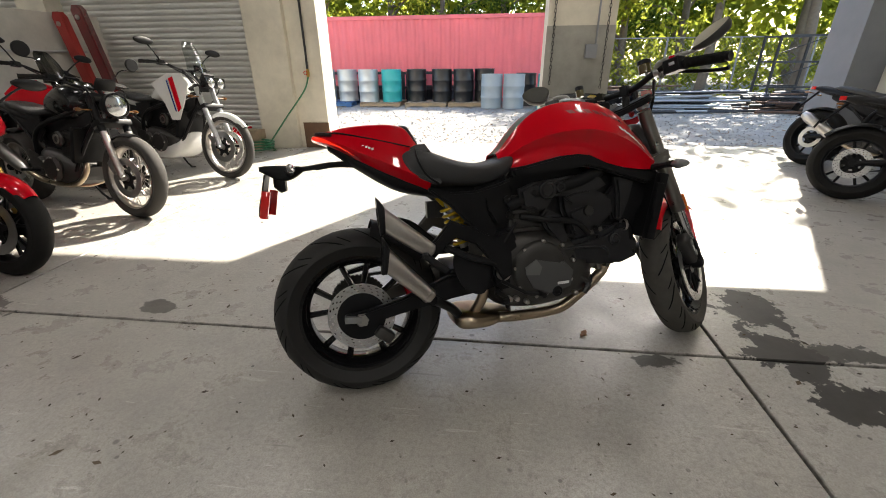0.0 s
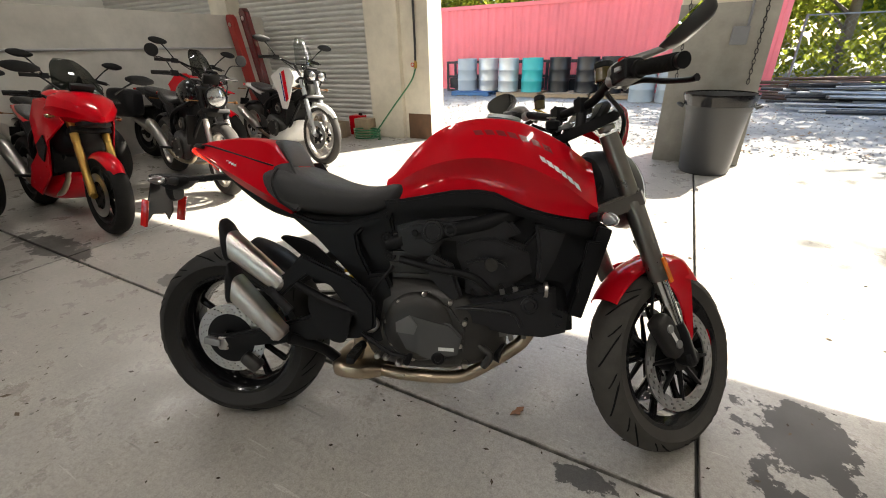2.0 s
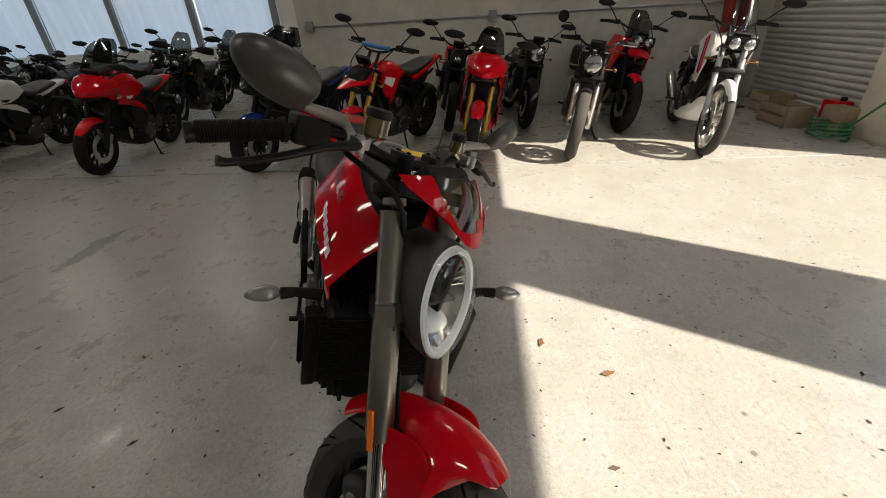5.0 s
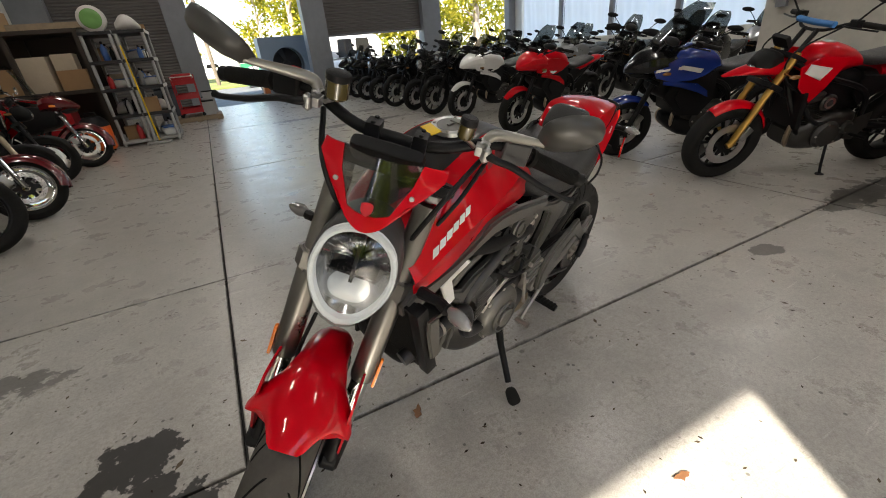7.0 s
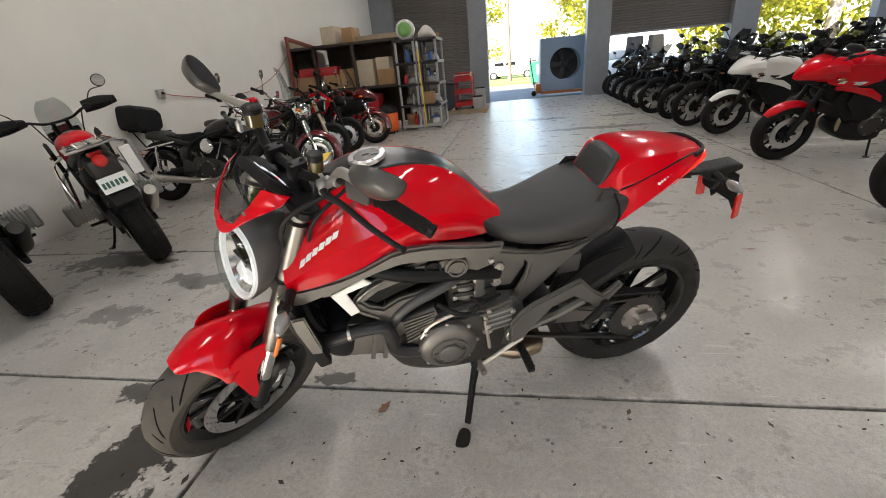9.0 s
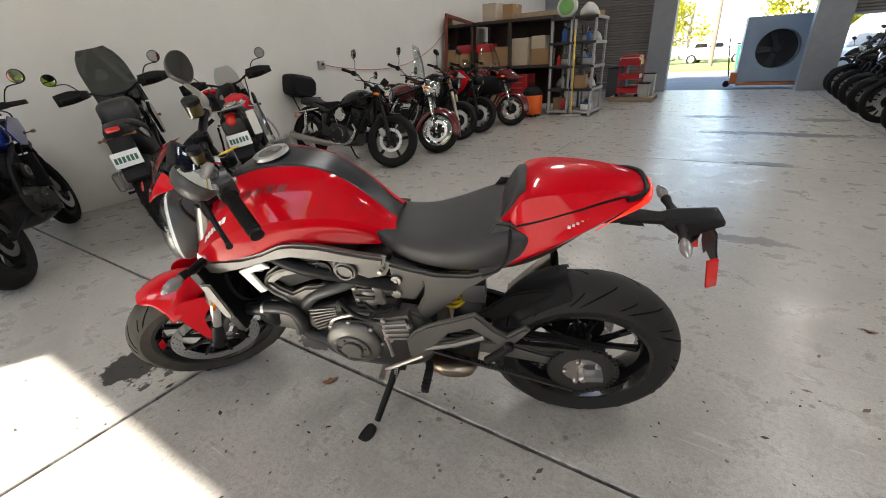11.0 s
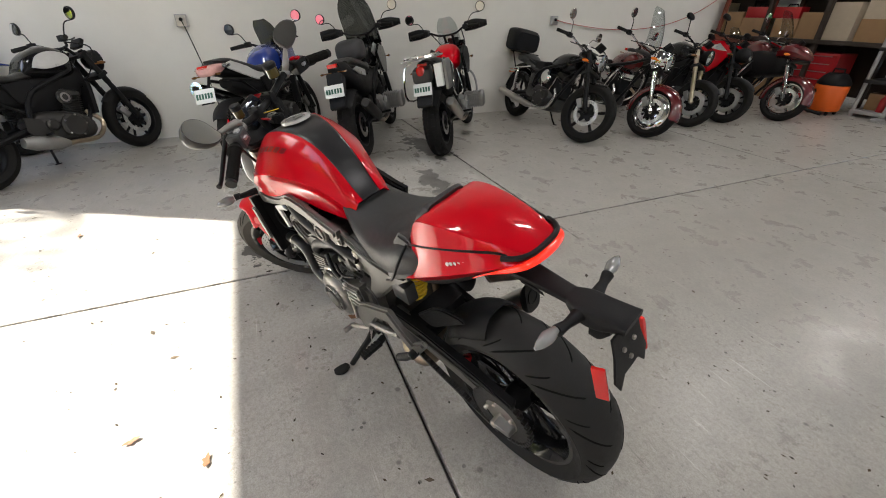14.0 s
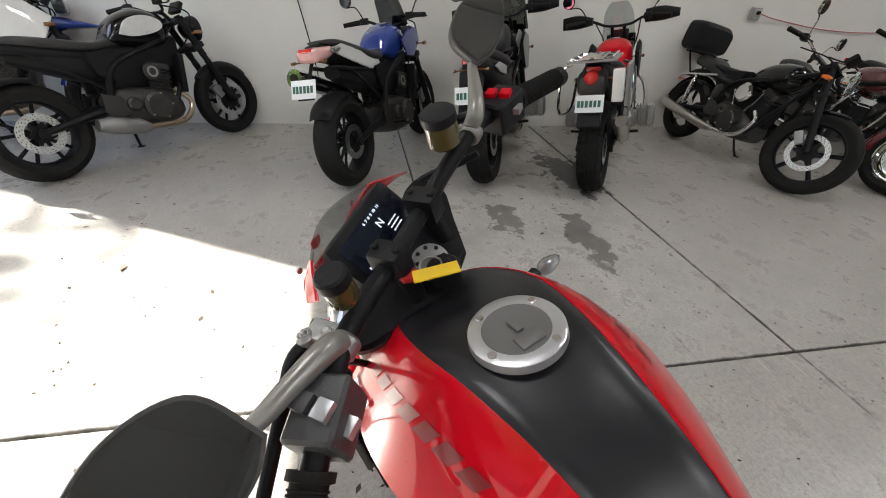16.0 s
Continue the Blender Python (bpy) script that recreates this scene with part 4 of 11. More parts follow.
    add("plate_holder", join(tube([(tx + 0.05, 0, tz - 0.03), (tx - 0.10, 0, tz - 0.22)], 0.012, 6), moved(box(-0.003, 0.003, -0.06, 0.06, -0.09, 0.0, 0.002), Matrix.Translation((tx - 0.10, 0, tz - 0.18)) @ Matrix.Rotation(0.35, 4, "Y"))), BLACK_PLASTIC)
    for s in (-1, 1):
        add("indicator", join(tube([(tx + 0.02, 0.03 * s, tz - 0.06), (tx, 0.11 * s, tz - 0.06)], 0.006, 6), moved(loft([(-0.03, 0.007, -0.007, 0.007), (0, 0.010, -0.011, 0.011), (0.02, 0.004, -0.004, 0.004)], 6, 10), Matrix.Translation((tx, 0.115 * s, tz - 0.06)))), ORANGE_LENS if p["engine"] == "cruiser" else SMOKE_LENS)
        add("indicator", join(tube([(hx + 0.10, 0.09 * s, 0.84), (hx + 0.11, 0.20 * s, 0.84)], 0.006, 6), moved(loft([(-0.04, 0.012, -0.012, 0.012), (0, 0.016, -0.017, 0.017), (0.03, 0.006, -0.006, 0.006)], 6, 10), Matrix.Translation((hx + 0.11, 0.21 * s, 0.84)))), ORANGE_LENS if p["engine"] == "cruiser" else SMOKE_LENS, "", True)
    add("rear_fender", fender(0, rr, rr + 0.03, 75, 165 if p["engine"] == "cruiser" else 140, p["rw"] * 0.6, 0.03), p["tailmat"] if p["engine"] == "cruiser" else BLACK_PLASTIC)
    for outline, y, material, nm, *soft in p["panels"]:
        for s in (-1, 1):
            bm = plate(outline, 0.012, "xz", 0, 0.005, smooth=soft[0] if soft else 0)
            for v in bm.verts:
                v.co.y = s * (y + v.co.y - 0.35 * max(v.co.x - hx - 0.02, 0) ** 1.1 * 1.2)
            if s < 0:
                bmesh.ops.reverse_faces(bm, faces=bm.faces)
            add(nm, bm, material)
    if p["screen"]:
        x0, z0, x1, z1, w0, w1, sm = p["screen"]
        ob = add("windscreen", screen_bm(x0, z0, x1, z1, w0, w1), sm, "", p["light"] == "round")
        ob.visible_shadow = False
    if "nose" in p["extras"]:
        nf = add("nose_fairing", loft([(hx + 0.0, 0.20, 0.78, 0.99), (hx + 0.10, 0.205, 0.79, 1.03), (hx + 0.24, 0.15, 0.80, 0.99), (hx + 0.34, 0.08, 0.81, 0.92), (hx + 0.40, 0.012, 0.83, 0.865)], 7, 12, 2.4), p["nosemat"] or p["tankmat"], smooth=22)
        add("air_intake", loft([(hx + 0.20, 0.10, 0.775, 0.815), (hx + 0.30, 0.085, 0.785, 0.83), (hx + 0.36, 0.03, 0.80, 0.835)], 8, 14, 4), BLACK_PLASTIC, "", False, nf)
        add("belly_pan", loft([(0.52, 0.10, 0.20, 0.30), (0.62, 0.17, 0.17, 0.36), (0.86, 0.18, 0.19, 0.40), (1.0, 0.12, 0.27, 0.42), (1.06, 0.04, 0.34, 0.40)], 14, 20, 3.2), p["bellymat"] or p["tankmat"])
        add("inner_fairing", loft([(0.80, 0.16, 0.60, 0.86), (0.95, 0.18, 0.52, 0.90), (hx + 0.06, 0.15, 0.60, 0.88), (hx + 0.14, 0.06, 0.68, 0.82)], 12, 20, 3.4), BLACK_PLASTIC)
        for s in (-1, 1):
            add("fairing_vent", plate([(0.90, 0.62), (1.06, 0.70), (1.10, 0.62), (1.0, 0.50), (0.92, 0.54)], 0.01, "xz", 0.212 * s, 0.003), BLACK_PLASTIC)
    if "topcase" in p["extras"]:
        tc = add("top_case", loft([(-0.50, 0.16, 0.90, 1.06), (-0.46, 0.20, 0.87, 1.14), (-0.2, 0.21, 0.86, 1.15), (-0.10, 0.18, 0.88, 1.10)], 12, 20, 5), BLACK_PLASTIC)
        add("rack", join(tube([(0.1, 0.08, 0.85), (-0.4, 0.09, 0.855)], 0.008, 6), tube([(0.1, -0.08, 0.85), (-0.4, -0.09, 0.855)], 0.008, 6)), MATTE_BLACK)
    if "bulk" in p["extras"]:
        add("rear_body", loft([(tx + 0.02, 0.06, tz - 0.10, tz + 0.02), (tx + 0.14, 0.10, tz - 0.16, tz + 0.02), (tx + 0.40, 0.135, 0.60, 0.80), (0.52, 0.14, 0.52, 0.80), (0.66, 0.11, 0.55, 0.78)], 14, 18, 3), BLACK_PLASTIC)
        add("mud_flap", plate([(tx - 0.02, tz - 0.06), (tx - 0.16, tz - 0.34), (tx - 0.14, tz - 0.36), (tx + 0.06, tz - 0.12)], 0.15, "xz", 0, 0.006), BLACK_PLASTIC)
        for s in (-1, 1):
            add("tank_side", plate([(0.74, 0.92), (0.92, 1.0), (1.10, 0.96), (1.16, 0.84), (1.04, 0.68), (0.88, 0.70)], 0.03, "xz", 0.19 * s, 0.01), p["sidemat"] or p["tankmat"])
        add("under_tray", loft([(0.5, 0.13, 0.24, 0.34), (0.75, 0.17, 0.20, 0.40), (1.0, 0.12, 0.28, 0.46)], 8, 16, 4), DARK_ALU)
    if "skid" in p["extras"]:
        add("skid_plate", loft([(0.50, 0.12, 0.20, 0.24), (0.62, 0.17, 0.17, 0.30), (0.92, 0.17, 0.20, 0.36), (1.04, 0.12, 0.30, 0.46), (1.08, 0.08, 0.38, 0.48)], 12, 18, 4), p["tankmat"])
    if "barpad" in p["extras"]:
        add("bar_pad", tube([(bx + 0.05, -0.15, bz - 0.01), (bx + 0.06, 0, bz - 0.012), (bx + 0.05, 0.15, bz - 0.01)], 0.02, 10, 8), mat("bright_blue_foam", (0.03, 0.16, 0.42), 0.6), "blue bar pad", True)
    if "nacelle" in p["extras"]:
        add("fork_nacelle", loft([(hx + 0.00, 0.10, 0.86, 0.98), (hx + 0.06, 0.135, 0.76, 0.99), (hx + 0.16, 0.13, 0.78, 0.98), (hx + 0.20, 0.10, 0.80, 0.96)], 12, 20, 3.5), CHROME, "", True)
    if "clear_tail" in p["extras"]:
        add("tail_lens", loft([(tx - 0.03, 0.05, tz - 0.05, tz + 0.0), (tx + 0.0, 0.085, tz - 0.07, tz + 0.015), (tx + 0.10, 0.105, tz - 0.06, tz + 0.02), (tx + 0.18, 0.10, tz - 0.02, tz + 0.01)], 12, 18, 3.0), mat("pale_red_lens", (0.60, 0.33, 0.31), 0.12, coat=1.0, var=0.25, scale=60), "clear and red tail lens")
        for s in (-1, 1):
            add("tail_lens", moved(loft([(-0.04, 0.004, -0.006, 0.004), (-0.01, 0.018, -0.02, 0.018), (0.05, 0.014, -0.014, 0.014), (0.08, 0.003, -0.003, 0.003)], 8, 12), Matrix.Translation((tx + 0.10, 0.128 * s, tz - 0.01))), CLEAR_LENS)
    if "dense" in p["extras"]:
        add("fender_rear", fender(0, rr, rr + 0.035, 40, 190, p["rw"] * 0.62, 0.07), p["tailmat"] if p["tailmat"] is not BLACK_PLASTIC else GLOSS_BLACK)
        add("battery_cover", loft([(0.30, 0.08, 0.44, 0.62), (0.36, 0.135, 0.42, 0.66), (0.52, 0.14, 0.42, 0.66), (0.58, 0.09, 0.46, 0.62)], 10, 18, 4), GLOSS_BLACK)
        add("passenger_seat", loft([(-0.16, 0.05, 0.76, 0.80), (-0.10, 0.10, 0.74, 0.84), (0.08, 0.12, 0.72, 0.85), (0.20, 0.11, 0.70, 0.79)], 12, 18, 3.2), SEAT_VINYL)
        for s in (-1, 1):
            add("rear_shock", lathe([(0.0, 0.012)] + [(0.02 + 0.012 * k, 0.030 if k % 2 else 0.022) for k in range(19)] + [(0.27, 0.016), (0.29, 0.016)], 12, "z", (0.06, 0.15 * s, 0.36)), CHROME)
            add("saddle_strut", tube([(0.30, 0.12 * s, 0.70), (0.05, 0.14 * s, 0.66), (-0.22, 0.13 * s, 0.62)], 0.012, 8, 12), CHROME)
            for x0_, x1_ in ((0.70, 0.58), (0.80, 0.92)):
                add("push_rod_tube", tube([(x0_, 0.12 * s, 0.42), (x1_, 0.12 * s, 0.66)], 0.011, 8), CHROME, "", False, en)
            add("horn_cover", disc(0.045, 0.03, 20, "y", (0.77, 0.15 * s, 0.58), bev=0.01), CHROME, "", False, en)
            add("cam_cover", lathe([(-0.02, 0.0), (-0.02, 0.065), (0.02, 0.075), (0.028, 0.0)], 24, "y", (0.80, 0.17 * s, 0.40)), em, "", False, en)
        if "topcase" in p["extras"]:
            add("rack_leg", join(tube([(0.08, 0.08, 0.85), (0.12, 0.09, 0.66)], 0.009, 6), tube([(0.08, -0.08, 0.85), (0.12, -0.09, 0.66)], 0.009, 6), tube([(-0.30, 0.085, 0.854), (-0.12, 0.09, 0.64)], 0.009, 6), tube([(-0.30, -0.085, 0.854), (-0.12, -0.09, 0.64)], 0.009, 6)), MATTE_BLACK)
    if "rack" in p["extras"]:
        lr = add("luggage_rack", box(-0.36, 0.04, -0.15, 0.15, 0.965, 0.978, 0.005), ALU, "silver tubular luggage rack")
        for y in (-0.12, -0.06, 0, 0.06, 0.12):
            add("rack_bar", tube([(-0.34, y, 0.99), (0.02, y, 0.99)], 0.010, 6), CHROME, "", False, lr)
        for x in (-0.34, -0.16, 0.02):
            add("cross_bar", tube([(x, -0.13, 0.982), (x, 0.13, 0.982)], 0.009, 6), CHROME, "", False, lr)
        for s in (-1, 1):
            add("side_frame", tube([(-0.05, 0.16 * s, 0.94), (-0.05, 0.24 * s, 0.88), (-0.12, 0.25 * s, 0.62), (0.30, 0.24 * s, 0.58), (0.32, 0.2 * s, 0.8)], 0.010, 6, 14), CHROME, "", False, lr)
        add("tail_panel", loft([(tx - 0.115, 0.06, tz - 0.13, tz - 0.06), (tx - 0.10, 0.085, tz - 0.15, tz - 0.03), (tx - 0.02, 0.095, tz - 0.14, tz - 0.01), (tx + 0.06, 0.07, tz - 0.08, tz + 0.0)], 10, 20, 5), DARK_ALU, "grey panel round the plate")
        for s in (-1, 1):
            add("rack_tray", box(-0.36, 0.0, 0.045 * s - 0.028, 0.045 * s + 0.028, 0.984, 0.996, 0.004), STEEL, "", False, lr)
        add("pannier_lock", box(tx - 0.10, tx - 0.02, -0.20, -0.13, tz - 0.20, tz + 0.0, 0.012), WHITE_PAINT)
        add("pannier_plate", box(tx - 0.04, tx + 0.16, -0.232, -0.205, tz - 0.24, tz + 0.02, 0.010), ALU)
        add("tail_lamp", lathe([(-0.035, 0.0), (-0.030, 0.025), (-0.012, 0.042), (0.02, 0.046)], 20, "x", (tx - 0.10, 0.0, tz - 0.045)), RED_LENS)
    if "sidecases" in p["extras"]:
        for s in (-1, 1):
            add("side_case", loft([(-0.28, 0.07, 0.52, 0.80, 0.27 * s), (-0.22, 0.10, 0.50, 0.84, 0.27 * s), (0.12, 0.10, 0.50, 0.83, 0.26 * s), (0.20, 0.06, 0.54, 0.78, 0.25 * s)], 10, 18, 4.5), p["tankmat"] if p["engine"] == "cruiser" else BLACK_PLASTIC)
    if "crashbars" in p["extras"]:
        for s in (-1, 1):
            add("crash_bar", tube([(1.0, 0.06 * s, 0.80), (1.03, 0.24 * s, 0.66), (0.92, 0.27 * s, 0.42), (0.80, 0.12 * s, 0.28)], 0.012, 8, 16), ALU if p["engine"] == "boxer" else CHROME)
    if "bag" in p["extras"]:
        add("tank_bag", loft([(0.30, 0.07, 0.90, 1.0), (0.36, 0.13, 0.88, 1.08), (0.55, 0.14, 0.88, 1.09), (0.62, 0.09, 0.92, 1.0)], 10, 16, 3.5), SEAT_VINYL)
    if p["plate"]:
        pl = add("license_plate", moved(box(-0.002, 0.002, -0.09, 0.09, -0.055, 0.055, 0.001), Matrix.Translation((tx - 0.13, 0, tz - 0.20)) @ Matrix.Rotation(0.35, 4, "Y")), PLATE_WHITE, "white plate with unreadable green marks")
        for y in (-0.062, -0.036, -0.010, 0.018, 0.044, 0.068):
            add("plate_mark", moved(box(-0.0035, -0.0015, y - 0.009, y + 0.009, -0.022, 0.02), Matrix.Translation((tx - 0.1315, 0, tz - 0.20)) @ Matrix.Rotation(0.35, 4, "Y")), PRINT_GREEN, "", False, pl)
    if p["kick"]:
        add("side_stand", join(tube([(0.62, 0.12, 0.26), (0.66, 0.20, 0.10), (0.68, 0.24, 0.045)], 0.011, 6), disc(0.03, 0.01, 12, "z", (0.685, 0.245, 0.05))), MATTE_BLACK)
    return e


def at_wheels(rear, front):
    """The pose of a bike whose wheels stand at those two places."""
    return pose(rear[0], rear[1], 0, 0, 0, math.degrees(math.atan2(front[1] - rear[1], front[0] - rear[0])))


def at_front(front, yaw, wb=1.44):
    a = radians(yaw)
    return pose(front[0] - wb * math.cos(a), front[1] - wb * math.sin(a), 0, 0, 0, yaw)

# ---- the red motorcycle in the middle of the floor ----
hero = empty("motorcycle", "glossy red naked motorcycle with black engine on its stand", "motorcycle",
             pose(-1.489, -0.32, 0, 0, 0, 20.79) @ Matrix.Rotation(radians(-14.2), 4, "X"))
RK = radians(24.5)
AX, PV = Vector((-math.sin(RK), 0, math.cos(RK))), Vector((1.085, 0, 1.03))
STEER = Matrix.Translation(PV) @ Matrix.Rotation(radians(37), 4, AX) @ Matrix.Translation(-PV)
COCKPIT = Matrix.Translation(PV + Vector((-0.010, -0.016, -0.002))) @ Matrix.Rotation(radians(7), 4, "X") @ Matrix.Translation(-PV)
SIGNAL_LENS = mat("smoky_signal_lens", (0.30, 0.30, 0.30), 0.12, 0.4, coat=1.0, var=0.1)
LED_WHITE = mat("white_light_ring", (0.60, 0.62, 0.63), 0.25, coat=0.5, var=0.03, emit=0.10)
LIT_RED = mat("lit_tail_lens", (0.75, 0.02, 0.008), 0.15, coat=0.8, var=0.05, emit=0.25)
DARK_PRINT = mat("dark_decal", (0.22, 0.006, 0.010), 0.3, coat=0.3)
WHITE_PRINT = mat("white_decal", (0.75, 0.75, 0.74), 0.35)
DARK_FORK = mat("dark_fork_paint", (0.20, 0.19, 0.175), 0.30, 0.85, var=0.08)
# left-side metal: the stronger light there is put into this lighter grey
LIT_GUNMETAL = mat("lit_side_gunmetal", (0.14, 0.136, 0.128), 0.40, 0.65, var=0.08, bump=0.12, bscale=500)
CAP_GREY = mat("cap_grey", (0.16, 0.155, 0.15), 0.4, 0.4)
STRIP_BLACK = mat("satin_black_tank_strip", (0.012, 0.012, 0.014), 0.33, var=0.1, bump=0.05, bscale=800)
SCREEN_TFT = mat("glossy_display", (0.012, 0.016, 0.028), 0.08, coat=1.0)


BODY, FRONT = Matrix.Translation((-0.025, 0, 0.008)), Matrix.Translation((-0.022, 0, 0.015))


def H(name, bm, material, label="", steer=False, parent=None, smooth=40, wheel=False):
    if not wheel:
        moved(bm, FRONT if steer else BODY)
    if steer:
        moved(bm, COCKPIT @ STEER if steer == 2 else STEER)
    return part(name, bm, material, parent or hero, label, smooth)


def both(name, make, material, label="", steer=False, parent=None):
    """A piece on each side of the bike."""
    H(name, make(), material, label, steer, parent)
    H(name, mirrored(make()), material, label, steer, parent)


def hero_tyre(cx, cz, r, w, rim, cr, n=72):
    """A smooth sport tyre."""
    ks = np.radians(np.linspace(-82, 82, 33))
    prof = [(w / 2 * math.sin(k) / math.sin(ks[-1]), r - w * cr * (1 - math.cos(k))) for k in ks]
    prof += [(w * 0.47, rim + 0.035), (w * 0.40, rim + 0.006), (w * 0.36, rim - 0.004), (-w * 0.36, rim - 0.004), (-w * 0.40, rim + 0.006), (-w * 0.47, rim + 0.035)]
    return lathe(prof, n, "y", (cx, 0, cz), True)


def tread_groove(cx, cz, r, w, cr, a0, side, us, turn, width):
    """One slanted tread groove: a half-sunk tube, its dark colour painting the channel's shade."""
    pts = []
    for f in np.linspace(0, 1, 9):
        k = math.radians(82) * (us[0] + (us[1] - us[0]) * f) * side
        a = a0 + turn * f ** 1.3
        q = r - w * cr * (1 - math.cos(k)) - width * 0.55
        pts.append((cx + q * math.cos(a), w / 2 * math.sin(k) / math.sin(math.radians(82)), cz + q * math.sin(a)))
    return tube(pts, [width * 0.35] + [width] * 7 + [width * 0.3], 6)


def holed_disc(cx, cz, r, r0, y, t=0.005, wave=0.0, n=72):
    """A brake disc, drilled with rings of small holes."""
    bm = bmesh.new()
    m = 7
    grid = {}
    for s in (0, 1):
        for i in range(n):
            a = 2 * math.pi * i / n
            for j in range(m + 1):
                q = r0 + (r + wave * math.sin(a * 12) - r0) * j / m
                grid[s, i, j] = bm.verts.new((cx + q * math.cos(a), y + (s - 0.5) * t, cz + q * math.sin(a)))
    for i in range(n):
        i2 = (i + 1) % n
        for j in range(m):
            if (i % 3 == 0 and j == 1) or (i % 3 == 1 and j == 3) or (i % 3 == 2 and j == 5):
                for q0, q1 in (((i, j), (i2, j)), ((i2, j), (i2, j + 1)), ((i2, j + 1), (i, j + 1)), ((i, j + 1), (i, j))):
                    bm.faces.new((grid[0, *q0], grid[0, *q1], grid[1, *q1], grid[1, *q0]))
                continue
            bm.faces.new((grid[0, i, j], grid[0, i, j + 1], grid[0, i2, j + 1], grid[0, i2, j]))
            bm.faces.new((grid[1, i, j], grid[1, i2, j], grid[1, i2, j + 1], grid[1, i, j + 1]))
        for j in (0, m):
            bm.faces.new((grid[0, i, j], grid[0, i2, j], grid[1, i2, j], grid[1, i, j]))
    return bm


GROOVE = mat("groove_shadow_rubber", (0.008, 0.008, 0.008), 0.9, spec=0.05)


def hero_wheel(name, cx, cz, r, w, rim, cr, steer):
    hw = w * 0.40
    bm = lathe([(-hw, rim + 0.006), (-hw, rim - 0.006), (-hw * 0.86, rim - 0.014), (-hw * 0.5, rim - 0.03), (hw * 0.5, rim - 0.03), (hw * 0.86, rim - 0.014), (hw, rim - 0.006), (hw, rim + 0.006), (0, rim - 0.012)], 64, "y", (cx, 0, cz), True)
    ob = H(name, bm, GLOSS_BLACK, "", steer, wheel=True)
    for k in range(5):
        for d in (-1, 1):
            a = 2 * math.pi * k / 5 + 0.35
            b = a + d * 0.27
            p0 = Vector((cx + 0.035 * math.cos(a), 0, cz + 0.035 * math.sin(a)))
            p1 = Vector((cx + (rim - 0.02) * math.cos(b), 0, cz + (rim - 0.02) * math.sin(b)))
            bmq = tube([p0, p0.lerp(p1, 0.5), p1], (0.017, 0.0105, 0.013), 8)
            H("spoke", bmq, GLOSS_BLACK, "", steer, ob, wheel=True)
    H("hub", lathe([(-0.07, 0.012), (-0.07, 0.035), (-0.03, 0.045), (0.03, 0.045), (0.07, 0.035), (0.07, 0.012)], 24, "y", (cx, 0, cz), True), MATTE_BLACK, "", steer, ob, wheel=True)
    tyre = H("tyre", hero_tyre(cx, cz, r, w, rim, cr), mat("ridden_tyre_rubber", (0.018, 0.0175, 0.017), 0.62, var=0.3, spec=0.3, scale=40, bump=0.2, bscale=250) if not steer else mat("worn_tyre_rubber", (0.058, 0.054, 0.048), 0.78, spec=0.25, var=0.4, scale=22, bump=0.35, bscale=250), "", steer, ob, wheel=True)
    for k in range(12):
        for q in (-1, 1):
            a = 2 * math.pi * (k + (0.5 if q > 0 else 0)) / 12
            H("tread_groove", tread_groove(cx, cz, r, w, cr, a, q, (0.10, 0.86), -0.40, 0.0032), GROOVE, "", steer, tyre, wheel=True)
            H("tread_groove", tread_groove(cx, cz, r, w, cr, a + 0.20, q, (0.40, 0.80), -0.17, 0.0026), GROOVE, "", steer, tyre, wheel=True)
    for k in (0.1,):
        for s in (-1, 1):
            rows = [[(cx + q * math.cos(a), s * hw * f, cz + q * math.sin(a)) for a in np.linspace(k, k + 0.28, 8)] for q, f in ((rim - 0.0145, 0.87), (rim - 0.030, 0.51))]
            bq = skin(rows, False, False)
            bmesh.ops.translate(bq, vec=(0, 0.0015 * s, 0), verts=bq.verts)
            bmesh.ops.solidify(bq, geom=bq.faces[:], thickness=0.001)
            H("rim_decal", bq, RED_PAINT, "", steer, ob, wheel=True)
    return ob


